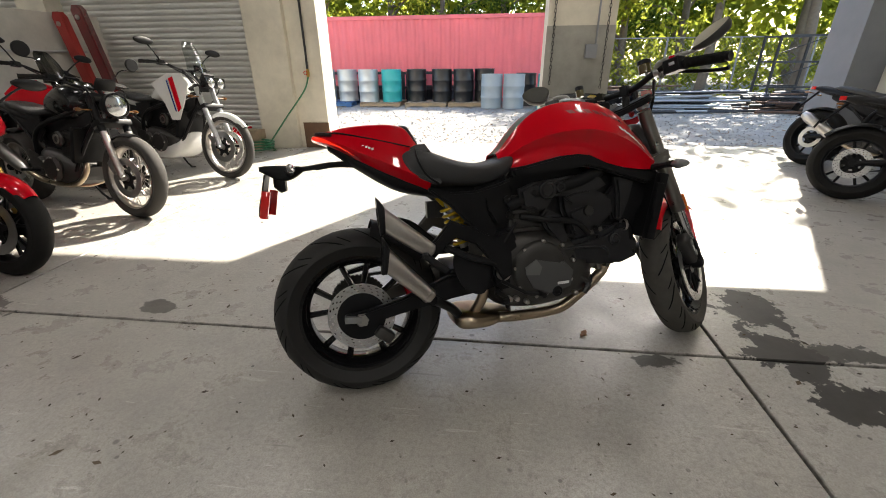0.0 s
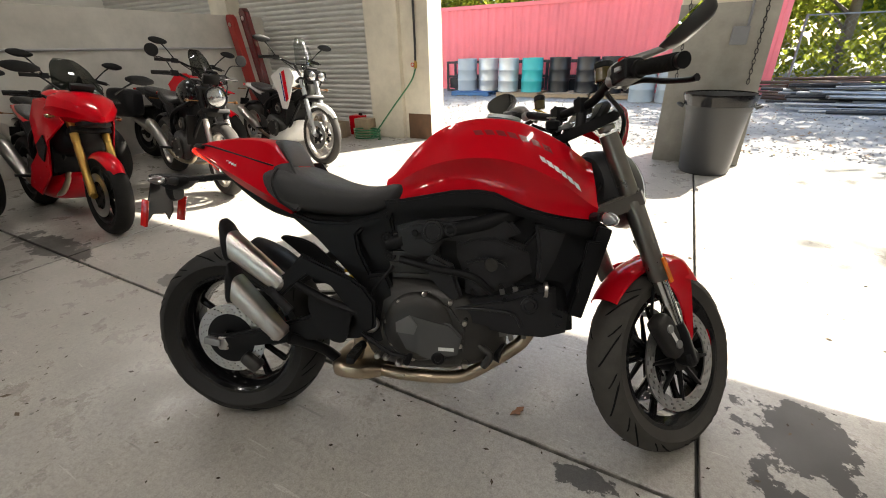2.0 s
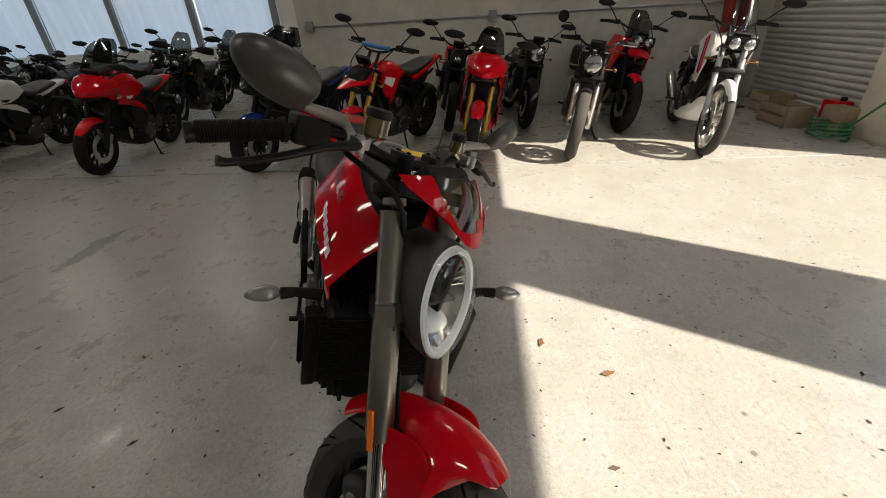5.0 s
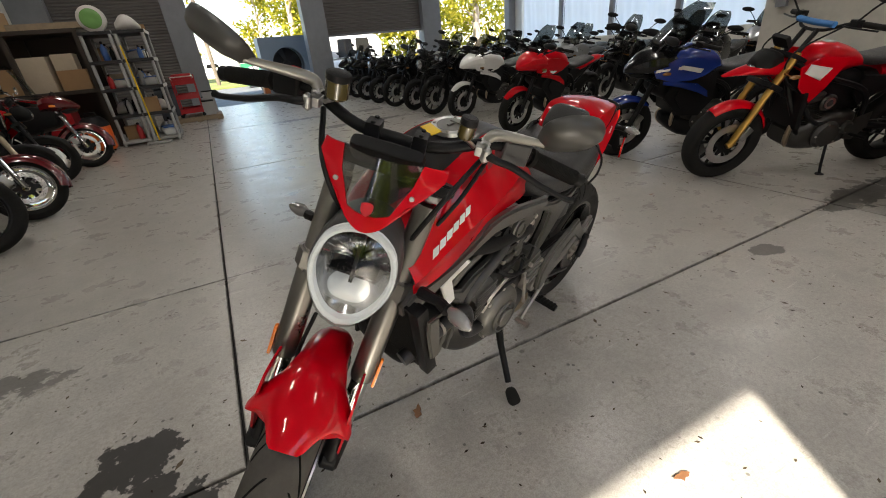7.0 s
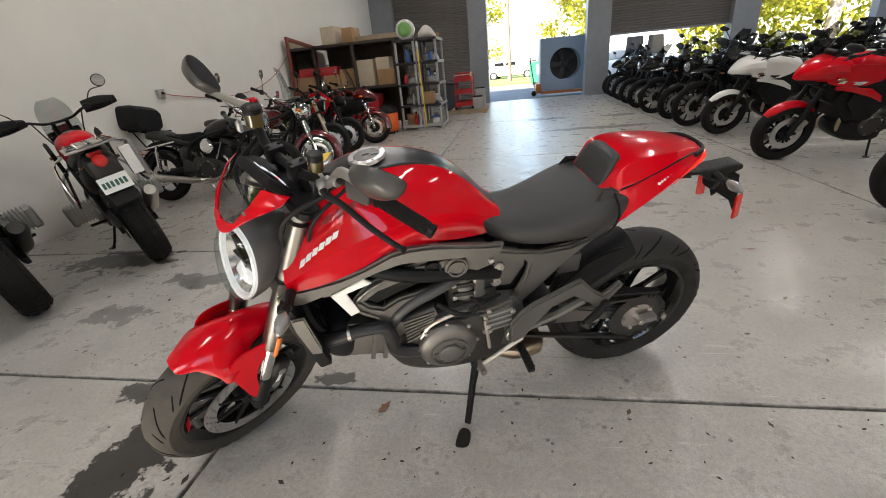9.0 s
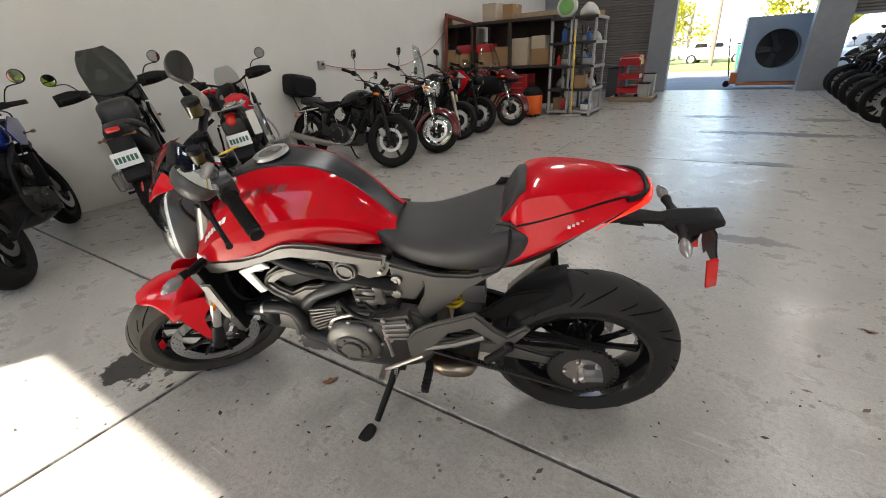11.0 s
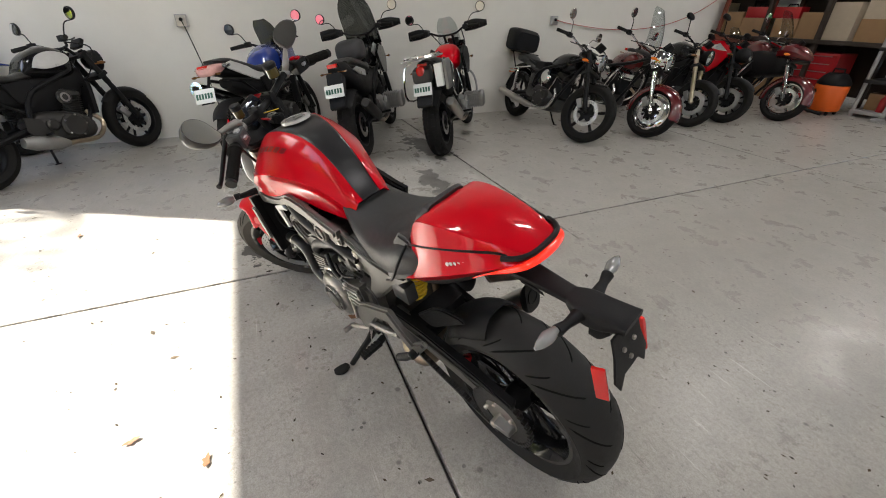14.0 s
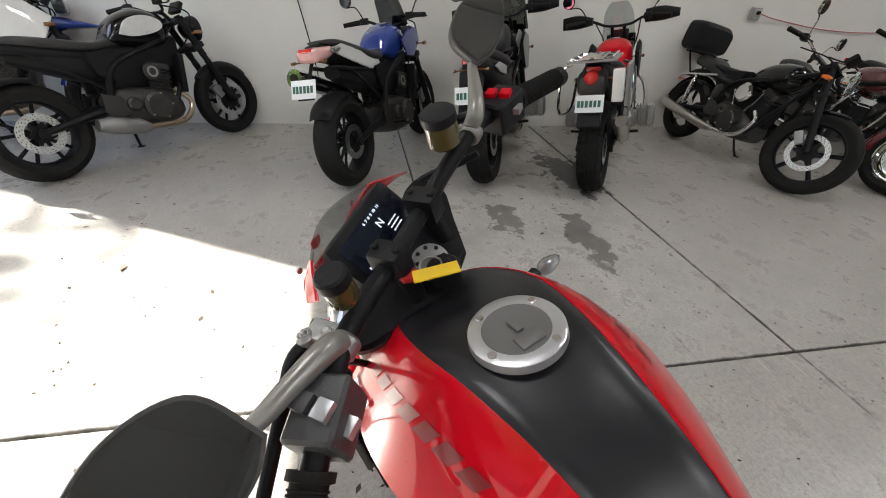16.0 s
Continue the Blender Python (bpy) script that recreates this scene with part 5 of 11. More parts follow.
rearw = hero_wheel("rear_wheel", 0.0, 0.314, 0.314, 0.178, 0.2165, 0.36, False)
frontw = hero_wheel("front_wheel", 1.464, 0.30, 0.30, 0.122, 0.2165, 0.42, True)
H("brake_disc", holed_disc(0, 0.314, 0.122, 0.088, -0.088), DISC_STEEL, "silver drilled rear brake disc", False, rearw, wheel=True)
H("disc_carrier", disc(0.092, 0.008, 40, "y", (0, -0.086, 0.314), 0.03), MATTE_BLACK, "", False, rearw, wheel=True)
for s in (-1, 1):
    H("brake_disc", holed_disc(1.464, 0.30, 0.16, 0.122, 0.066 * s), DISC_STEEL, "silver drilled front brake disc", True, frontw, wheel=True)
    for a in np.arange(8) * math.pi / 4:
        H("disc_arm", tube([(1.464 + 0.03 * math.cos(a), 0.06 * s, 0.30 + 0.03 * math.sin(a)), (1.464 + 0.128 * math.cos(a), 0.066 * s, 0.30 + 0.128 * math.sin(a))], (0.010, 0.006), 6), MATTE_BLACK, "", True, frontw, wheel=True)
    cal = H("brake_caliper", moved(loft([(-0.07, 0.016, -0.024, 0.022), (-0.055, 0.026, -0.034, 0.03), (0.05, 0.027, -0.034, 0.032), (0.07, 0.015, -0.022, 0.02)], 10, 16, 4), Matrix.Translation((1.375, 0.088 * s, 0.385)) @ Matrix.Rotation(-2.2, 4, "Y")), DARK_ALU, "dark four-piston brake caliper", True, wheel=True)
    for q in (-0.03, 0.03):
        H("piston_cap", moved(disc(0.013, 0.008, 14, "y", (q, 0.028 * s, 0)), Matrix.Translation((1.375, 0.088 * s, 0.385)) @ Matrix.Rotation(-2.2, 4, "Y")), ALU, "", True, cal, wheel=True)
    H("caliper_mark", moved(box(-0.03, 0.03, 0.0265 * s, 0.0285 * s, -0.006, 0.006), Matrix.Translation((1.375, 0.088 * s, 0.385)) @ Matrix.Rotation(-2.2, 4, "Y")), WHITE_PRINT, "", True, cal, wheel=True)
H("rear_caliper", moved(loft([(-0.035, 0.014, -0.016, 0.016), (-0.025, 0.022, -0.022, 0.022), (0.025, 0.022, -0.022, 0.022), (0.035, 0.014, -0.016, 0.016)], 8, 14, 4), Matrix.Translation((0.075, -0.095, 0.235)) @ Matrix.Rotation(0.7, 4, "Y")), DARK_ALU, wheel=True)
H("axle_nut", disc(0.026, 0.03, 6, "y", (0, -0.125, 0.314)), STEEL, wheel=True)
H("axle", disc(0.014, 0.29, 16, "y", (0, 0.005, 0.314)), STEEL, wheel=True)
H("sprocket", join(disc(0.108, 0.006, 44, "y", (0, 0.108, 0.314), 0.062), *[moved(box(-0.006, 0.006, -0.003, 0.003, 0.104, 0.113), Matrix.Translation((0, 0.108, 0.314)) @ Matrix.Rotation(k * 2 * math.pi / 42, 4, "Y")) for k in range(42)]), DARK_ALU, "dark rear sprocket", wheel=True)
H("sprocket_carrier", join(disc(0.065, 0.02, 28, "y", (0, 0.098, 0.314)), *[disc(0.008, 0.035, 8, "y", (0.055 * math.cos(a), 0.105, 0.314 + 0.055 * math.sin(a))) for a in np.arange(5) * 1.2566]), STEEL, wheel=True)
cpts = [(0.0 + 0.108 * math.cos(a), 0.314 + 0.108 * math.sin(a)) for a in np.linspace(math.pi * 0.58, math.pi * 1.42, 16)]
links = []
for k in range(46):
    f = k / 45
    x = 0.555 - 0.53 * f
    for z in (0.442 - 0.022 * f, 0.372 - 0.168 * f):
        links.append(box(x - 0.007, x + 0.0045, 0.099, 0.117, z - 0.006, z + 0.006))
for x, z in cpts:
    links.append(box(x - 0.006, x + 0.006, 0.099, 0.117, z - 0.006, z + 0.006))
tagged(H("chain", join(*links), DARK_ALU, "oily drive chain", wheel=True), kind="stuff")

# swingarm, chain guard, hugger
SA_RIGHT = [(0.585, 0.455), (0.5, 0.465), (0.33, 0.42), (0.17, 0.365), (0.03, 0.335), (-0.03, 0.33), (-0.03, 0.295), (0.03, 0.285), (0.2, 0.315), (0.36, 0.34), (0.5, 0.355), (0.585, 0.385)]
for s in (-1, 1):
    # lit left arm grey, shaded right arm black: light painted by side
    H("swingarm", plate(SA_RIGHT, 0.034, "xz", 0.082 if s > 0 else -0.122, 0.008), LIT_GUNMETAL if s > 0 else MATTE_BLACK)
    H("chain_adjuster", moved(box(-0.036, 0.022, -0.016, 0.016, -0.012, 0.012, 0.004), Matrix.Translation((0, 0.132 * s, 0.313)) @ Matrix.Rotation(0.12, 4, "Y")), ALU)
H("swingarm_bridge", box(0.36, 0.46, -0.115, 0.115, 0.36, 0.45, 0.02), MATTE_BLACK)
H("chain_guard", plate([(0.50, 0.485), (0.32, 0.49), (0.10, 0.465), (-0.03, 0.435), (-0.03, 0.42), (0.12, 0.445), (0.33, 0.465), (0.5, 0.462)], 0.03, "xz", 0.108, 0.005), BLACK_PLASTIC)
H("rear_hugger", fender(0, 0.312, 0.350, 34, 74, 0.090, 0.050, 0.005, 20, 11, 0.8), BLACK_PLASTIC, "short black rear mudguard")
H("hugger_side", plate([(0.372, 0.515), (0.325, 0.562), (0.255, 0.622), (0.165, 0.644), (0.140, 0.632), (0.172, 0.606), (0.250, 0.542), (0.300, 0.505)], 0.014, "xz", 0.084, 0.005, smooth=24), BLACK_PLASTIC)
shock = H("shock_absorber", tube([(0.46, 0.02, 0.50), (0.40, 0.03, 0.70)], 0.017, 10), STEEL)
spring = [(0.455 - 0.05 * f + 0.034 * math.cos(f * 44), 0.022 + 0.034 * math.sin(f * 44), 0.51 + 0.16 * f + 0.008 * math.cos(f * 44)) for f in np.linspace(0, 1, 90)]
H("shock_spring", tube(spring, 0.006, 6), YELLOW, "yellow coil spring", False, shock)
both("shock_link", lambda: plate([(0.36, 0.70), (0.43, 0.715), (0.45, 0.68), (0.39, 0.665)], 0.012, "xz", 0.06, 0.003), YELLOW)

# fork and front end, built straight ahead and then turned
for s in (-1, 1):
    a, t = Vector((1.475, 0.097 * s, 0.30)), Vector((1.187, 0.097 * s, 0.975))
    H("fork_outer_tube", join(tube([a.lerp(t, 0.36), a.lerp(t, 0.37), a.lerp(t, 0.70), a.lerp(t, 0.71), a.lerp(t, 0.985)], (0.0275, 0.029, 0.029, 0.0265, 0.0265), 18)), DARK_FORK, "satin dark grey upper fork tube", True)
    H("fork_slider", tube([a.lerp(t, 0.04), a.lerp(t, 0.38)], 0.0215, 16), CHROME, "bright fork slider", True)
    H("fork_foot", join(tube([a.lerp(t, 0.16), a.lerp(t, 0.10), a.lerp(t, -0.02)], (0.024, 0.029, 0.027), 14), disc(0.030, 0.05, 18, "y", (1.475, 0.097 * s, 0.30)), tube([a.lerp(t, 0.14), (1.385, 0.095 * s, 0.36)], 0.012, 8)), MATTE_BLACK, "", True)
    H("fork_cap", moved(join(disc(0.024, 0.016, 18, "z", (0, 0, 0)), disc(0.011, 0.026, 6, "z", (0, 0, 0))), Matrix.Translation((1.185, 0.097 * s, 0.982)) @ Matrix.Rotation(-RK, 4, "Y")), ALU, "", True)
    H("fork_reflector", moved(box(-0.006, 0.006, -0.004, 0.004, -0.04, 0.04, 0.003), Matrix.Translation(a.lerp(t, 0.40) + Vector((0.005, 0.033 * s, 0))) @ Matrix.Rotation(-RK, 4, "Y")), ORANGE_LENS, "orange fork reflector", True)
H("lower_clamp", moved(plate([(-0.05, -0.05), (-0.02, -0.075), (0.045, -0.135), (0.078, -0.115), (0.062, 0), (0.078, 0.115), (0.045, 0.135), (-0.02, 0.075), (-0.05, 0.05)], 0.05, "xy", 0, 0.006), Matrix.Translation((1.232, 0, 0.76)) @ Matrix.Rotation(-RK, 4, "Y")), DARK_FORK, "", True)
H("top_clamp", moved(plate([(-0.045, -0.045), (-0.01, -0.09), (0.03, -0.14), (0.075, -0.13), (0.07, -0.06), (0.055, 0), (0.07, 0.06), (0.075, 0.13), (0.03, 0.14), (-0.01, 0.09), (-0.045, 0.045)], 0.028, "xy", 0, 0.006, smooth=40), Matrix.Translation((1.133, 0, 0.985)) @ Matrix.Rotation(-RK, 4, "Y")), BLACK_PLASTIC, "", True)
nut = H("stem_nut", moved(disc(0.026, 0.014, 24, "z"), Matrix.Translation((1.115, 0, 1.010)) @ Matrix.Rotation(-RK, 4, "Y")), ALU, "drilled silver stem nut", True)
H("nut_holes", moved(join(*[disc(0.003, 0.004, 8, "z", (0.019 * math.cos(a), 0.019 * math.sin(a), 0.0065)) for a in np.arange(8) * math.pi / 4]), Matrix.Translation((1.115, 0, 1.010)) @ Matrix.Rotation(-RK, 4, "Y")), BLACK_PLASTIC, "", True, nut)
# fender
FW = ((72, 0.092, 0.060), (78, 0.112, 0.070), (88, 0.118, 0.076), (98, 0.102, 0.066), (108, 0.070, 0.045), (118, 0.056, 0.030), (150, 0.050, 0.026))
rows = []
for a in np.linspace(72, 150, 34):
    fw_, dr = np.interp(a, [q[0] for q in FW], [q[1] for q in FW]), np.interp(a, [q[0] for q in FW], [q[2] for q in FW])
    top, low = [], []
    for k in np.linspace(-1, 1, 21):
        # the middle of the front edge runs out between the two side wings
        aa = radians(a - 6 + max(85 - a, 0) * 0.9 * min(max(abs(k) - 0.35, 0) / 0.4, 1))
        for lst, t in ((top, 0), (low, 0.004)):
            rr_ = 0.320 - t - dr * abs(k) ** 2.6 + 0.006 * math.cos(k * 3.1416) * (a < 108)
            lst.append((1.475 + rr_ * math.cos(aa), fw_ * k, 0.30 + rr_ * math.sin(aa)))
    rows.append(top + low[::-1])
fen = H("front_fender", skin(rows), RED_PAINT, "glossy red front mudguard", True)
for s in (-1, 1):
    bm = plate([(1.36, 0.575), (1.42, 0.595), (1.465, 0.598), (1.495, 0.575), (1.507, 0.53), (1.500, 0.45), (1.488, 0.36), (1.462, 0.352), (1.452, 0.44), (1.425, 0.50), (1.375, 0.535)], 0.006, "xz", 0, 0.002, smooth=44)
    for v in bm.verts:
        v.co.y = s * (v.co.y + 0.100 + 0.010 * min(max((0.62 - v.co.z) / 0.25, 0), 1))
    if s < 0:
        bmesh.ops.reverse_faces(bm, faces=bm.faces)
    H("fender_leg", bm, RED_PAINT, "", True, fen)
# headlight
HL = [(0.0, 0.118), (0.042, 0.108), (0.078, 0.078), (0.096, 0.028), (0.097, -0.020), (0.078, -0.075), (0.042, -0.122), (0.0, -0.138)]
HLO = smoothline(HL, 18)
ring = [(y, z) for y, z in HLO] + [(-y, z) for y, z in HLO[::-1][1:-1]]


def hl_ring(x, f, dz=0.0, tilt=-0.28):
    f *= 0.90
    return [(x + tilt * z * f, y * f, 0.838 + dz + z * f) for y, z in ring]


shell = skin([hl_ring(1.20, 0.70, 0.01), hl_ring(1.23, 0.93, 0.005), hl_ring(1.29, 1.06), hl_ring(1.325, 1.07), hl_ring(1.332, 1.03), hl_ring(1.326, 0.99), hl_ring(1.26, 0.80), hl_ring(1.23, 0.5)], True)
hl = H("headlight", shell, GREY_PLASTIC, "black headlight shell with white light ring", True)
H("light_ring", skin([hl_ring(1.322, 1.025), hl_ring(1.338, 1.01), hl_ring(1.342, 0.955), hl_ring(1.339, 0.885), hl_ring(1.325, 0.85)], False), LED_WHITE, "white daytime light ring", True, hl)
H("reflector_bowl", skin([hl_ring(1.330, 0.865), hl_ring(1.30, 0.76), hl_ring(1.275, 0.50), hl_ring(1.268, 0.2), hl_ring(1.267, 0.01)], False), mat("smoky_reflector", (0.42, 0.42, 0.43), 0.16, 0.9), "", True, hl)
H("low_beam", moved(loft([(-0.04, 0.03, -0.022, 0.018), (0, 0.050, -0.030, 0.022), (0.03, 0.036, -0.020, 0.014), (0.036, 0.012, -0.008, 0.006)], 8, 16), Matrix.Translation((1.308, 0, 0.775))), LED_WHITE, "bright low beam lens", True, hl)
for k in range(9):
    a = radians(20 + 17.5 * k)
    H("reflector_fin", moved(plate([(0.0, 0.02), (0.0, 0.082), (0.035, 0.078), (0.012, 0.02)], 0.002, "xz", 0, 0), Matrix.Translation((1.283, 0, 0.835)) @ Matrix.Rotation(a - math.pi / 2, 4, "X")), CHROME, "", True, hl)
H("beam_divider", join(box(1.28, 1.325, -0.004, 0.004, 0.80, 0.93), moved(box(-0.02, 0.025, -0.05, 0.05, -0.004, 0.004), Matrix.Translation((1.30, 0, 0.825)))), BLACK_PLASTIC, "", True, hl)
gl = H("headlight_glass", skin([hl_ring(1.336, 1.02), hl_ring(1.350, 0.97), hl_ring(1.362, 0.82), hl_ring(1.371, 0.55), hl_ring(1.375, 0.25), hl_ring(1.3755, 0.01)], False), SCREEN_CLEAR, "", True, hl)
gl.visible_shadow = False


# small cowl and screen over the headlight
def cowl(kind, off=0.0):
    """The red V-shaped cowl, or the pane set in it."""
    bm = bmesh.new()
    vv = list(np.linspace(0, 0.22, 7)) + list(np.linspace(0.22, 1, 19))[1:]
    g = []
    for v in vv:
        e = 0.40 + 0.22 * max(v, 0.22)
        us = list(np.linspace(-1, -e, 9)) + list(np.linspace(-e, e, 19))[1:] + list(np.linspace(e, 1, 9))[1:]
        row = []
        for u in us:
            w = v * (1 - 0.10 * max(abs(u) - 0.62, 0) / 0.38)
            wv = 0.066 + 0.058 * min(w * 1.5, 1) ** 0.8
            row.append(bm.verts.new((1.356 - 0.062 * w - 0.080 * u * u * (0.45 + 0.55 * w) + off, wv * u, 0.948 + 0.120 * w + 0.050 * (1 - w) * u * u - 0.010 * u * u * w)))
        g.append(row)
    for j in range(len(vv) - 1):
        for i in range(len(g[0]) - 1):
            pane = 8 <= i < 26 and j >= 6
            if pane == (kind == "glass"):
                bm.faces.new((g[j][i], g[j][i + 1], g[j + 1][i + 1], g[j + 1][i]))
    bmesh.ops.delete(bm, geom=[v for v in bm.verts if not v.link_faces], context="VERTS")
    old = bm.faces[:]
    grown = bmesh.ops.extrude_face_region(bm, geom=old, use_keep_orig=True)
    bmesh.ops.translate(bm, vec=(-0.0045, 0, 0), verts=[v for v in grown["geom"] if isinstance(v, bmesh.types.BMVert)])
    return bm


cw = H("cowl", cowl("red"), RED_PAINT, "small red headlight cowl", 2)
sc = H("fly_screen", cowl("glass", -0.002), glassy("light_smoke_screen", (0.70, 0.71, 0.70)), "small smoked fly screen", 2)
sc.visible_shadow = False
H("emblem", moved(plate([(-0.011, 0.010), (0, 0.013), (0.011, 0.010), (0.010, -0.005), (0, -0.014), (-0.010, -0.005)], 0.003, "yz", 0, 0.001, smooth=20), Matrix.Translation((1.349, 0, 0.995)) @ Matrix.Rotation(-0.3, 4, "Y")), mat("red_badge", (0.5, 0.02, 0.03), 0.3), "small red shield badge", 2, sc)
for s in (-1, 1):
    H("cowl_screw", disc(0.005, 0.004, 10, "x", (1.313, 0.072 * s, 1.020)), ALU, "", 2, cw)
# dash
dash = H("dash", moved(loft([(-0.045, 0.058, -0.012, 0.008), (-0.038, 0.072, -0.016, 0.012), (0.038, 0.074, -0.016, 0.012), (0.048, 0.058, -0.012, 0.008)], 10, 24, 5), Matrix.Translation((1.212, 0.0, 1.036)) @ Matrix.Rotation(radians(-52), 4, "Y")), BLACK_PLASTIC, "", 2)
DM = Matrix.Translation((1.212, 0.0, 1.036)) @ Matrix.Rotation(radians(-52), 4, "Y")
H("display", moved(box(-0.036, 0.036, -0.062, 0.062, 0.0115, 0.0135, 0.001), DM), SCREEN_TFT, "glossy dark display", 2, dash)
SCREEN_GLOW = mat("display_glow", (0.75, 0.80, 0.88), 0.3, emit=0.12)
SCREEN_RED = mat("display_red", (0.8, 0.05, 0.05), 0.3, emit=0.15)


def text_bm(body, size, depth=0.0008):
    cu = bpy.data.curves.new("text", "FONT")
    cu.body, cu.size, cu.extrude, cu.align_x, cu.align_y = body, size, depth, "CENTER", "CENTER"
    ob = new("text", cu)
    bpy.context.view_layer.update()
    me = bpy.data.meshes.new_from_object(ob.evaluated_get(bpy.context.evaluated_depsgraph_get()))
    bm = bmesh.new()
    bm.from_mesh(me)
    bpy.data.objects.remove(ob)
    bpy.data.meshes.remove(me)
    bpy.data.curves.remove(cu)
    return bm


TXT = Matrix.Rotation(radians(-90), 4, "Z")
H("gear_letter", moved(text_bm("N", 0.016), DM @ Matrix.Translation((0.012, -0.012, 0.0142)) @ TXT), SCREEN_GLOW, "white letter N on the display", 2, dash)
H("speed_digit", moved(text_bm("0", 0.015), DM @ Matrix.Translation((-0.018, 0.008, 0.0142)) @ TXT), SCREEN_RED, "", 2, dash)
H("scale_digits", moved(text_bm("6  7  8  9  10  11", 0.006), DM @ Matrix.Translation((0.029, -0.012, 0.0142)) @ TXT), SCREEN_GLOW, "", 2, dash)
H("display_words", moved(text_bm("Riding Mode", 0.006), DM @ Matrix.Translation((-0.012, 0.038, 0.0142)) @ TXT), SCREEN_GLOW, "", 2, dash)
for x, l, y0, y1 in [(-0.012 + 0.006 * k, 0.002, -0.040, -0.018) for k in range(3)] + [(-0.032 + 0.007 * k, 0.003, -0.03, 0.02) for k in range(2)]:
    H("display_bar", moved(box(x, x + l, y0, y1, 0.0136, 0.0146), DM), SCREEN_GLOW, "", 2, dash)
# bars and controls
barp = [(1.155, 0.0, 1.058), (1.155, 0.06, 1.058), (1.150, 0.11, 1.068), (1.128, 0.185, 1.092), (1.108, 0.245, 1.088), (1.062, 0.41, 1.048)]
full = [(x, -y, z) for x, y, z in barp[::-1]] + barp[1:]
H("handlebar", tube(full, 0.0125, 12, 60), MATTE_BLACK, "", 2)
for s in (-1, 1):
    H("bar_clamp", join(moved(box(-0.022, 0.022, -0.016, 0.016, -0.022, 0.02, 0.007), Matrix.Translation((1.155, 0.05 * s, 1.062))), tube([(1.152, 0.05 * s, 1.05), (1.14, 0.05 * s, 0.99)], 0.015, 10), disc(0.005, 0.008, 8, "z", (1.14, 0.05 * s, 1.082)), disc(0.005, 0.008, 8, "z", (1.17, 0.05 * s, 1.082))), MATTE_BLACK, "", 2)
    g0, g1 = Vector((1.098, 0.285 * s, 1.079)), Vector((1.062, 0.41 * s, 1.048))
    fs = [0, 0.06, 0.07] + [0.10 + 0.03 * k + d for k in range(29) for d in (0, 0.004, 0.014, 0.018)] + [0.99]
    rs_ = [0.021, 0.021, 0.0165] + [q for k in range(29) for q in (0.0163, 0.0178, 0.0178, 0.0163)] + [0.0165]
    gr = H("grip", tube([g0.lerp(g1, f) for f in fs], rs_, 16), RUBBER, "ribbed black rubber grip", 2)
    H("bar_end", tube([g1, g1.lerp(g0, -0.10)], (0.015, 0.017), 14), MATTE_BLACK, "", 2, gr)
    H("switchgear", moved(box(-0.025, 0.024, -0.032, 0.03, -0.026, 0.024, 0.009, 3), Matrix.Translation((1.107, 0.245 * s, 1.087)) @ Matrix.Rotation(0.28 * s, 4, "Z")), GREY_PLASTIC if s > 0 else BLACK_PLASTIC, "", 2)
    for k, (mt, dx, dz) in enumerate(((SILVER_PAINT if s > 0 else RED_PAINT, -0.012, 0.026), (GREY_PLASTIC if s > 0 else RED_PAINT, 0.010, 0.026), (SILVER_PAINT, -0.026, 0.002))):
        H("switch_button", moved(box(-0.008, 0.008, -0.009, 0.009, -0.005, 0.005, 0.002), Matrix.Translation((1.107 + dx, 0.245 * s, 1.087 + dz))), mt, "", 2)
    H("lever_perch", join(moved(box(-0.022, 0.024, -0.012, 0.012, -0.010, 0.010, 0.004), Matrix.Translation((1.150, 0.174 * s, 1.087))), disc(0.010, 0.030, 14, "z", (1.172, 0.185 * s, 1.085)), disc(0.0165, 0.022, 18, "y", (1.130, 0.18 * s, 1.088)), disc(0.005, 0.036, 6, "z", (1.172, 0.185 * s, 1.085)), disc(0.006, 0.028, 8, "z", (1.150, 0.174 * s, 1.087))), ALU, "cast grey lever perch", 2)
    H("lever", tube([(1.172, 0.185 * s, 1.085), (1.178, 0.21 * s, 1.082), (1.165, 0.25 * s, 1.072), (1.150, 0.32 * s, 1.045), (1.132, 0.385 * s, 1.025), (1.128, 0.405 * s, 1.024)], (0.009, 0.008, 0.0075, 0.007, 0.0065, 0.0085), 10, 26), MATTE_BLACK, "curved black lever", 2)
    rz = 1.118 if s < 0 else 1.112
    rr_, rh = (0.0235, 0.036) if s < 0 else (0.017, 0.028)
    rs = H("fluid_reservoir", lathe([(-rh / 2, 0), (-rh / 2, rr_ * 0.85), (-rh / 2 + 0.004, rr_), (rh / 2, rr_)], 20, "z", (1.150, 0.135 * s, rz)), mat("amber_fluid_cup", (0.075, 0.058, 0.018), 0.15, coat=0.6, var=0.2), "amber fluid cup with black cap", 2)
    H("reservoir_cap", lathe([(0, rr_ * 0.98), (0.002, rr_ * 1.08), (0.014, rr_ * 1.06), (0.017, rr_ * 0.9), (0.017, 0)], 20, "z", (1.150, 0.135 * s, rz + rh / 2)), BLACK_PLASTIC, "", 2, rs)
    H("reservoir_bracket", join(tube([(1.150, 0.135 * s, rz - rh / 2), (1.148, 0.16 * s, 1.085)], 0.005, 6)), STEEL, "", 2)
    # mirrors
    stem = tube([(1.128, 0.180 * s, 1.098), (1.126, 0.205 * s, 1.116), ((1.140, 0.300, 1.130) if s > 0 else (1.172, -0.314, 1.130))], (0.012, 0.0125, 0.007), 12, 14)
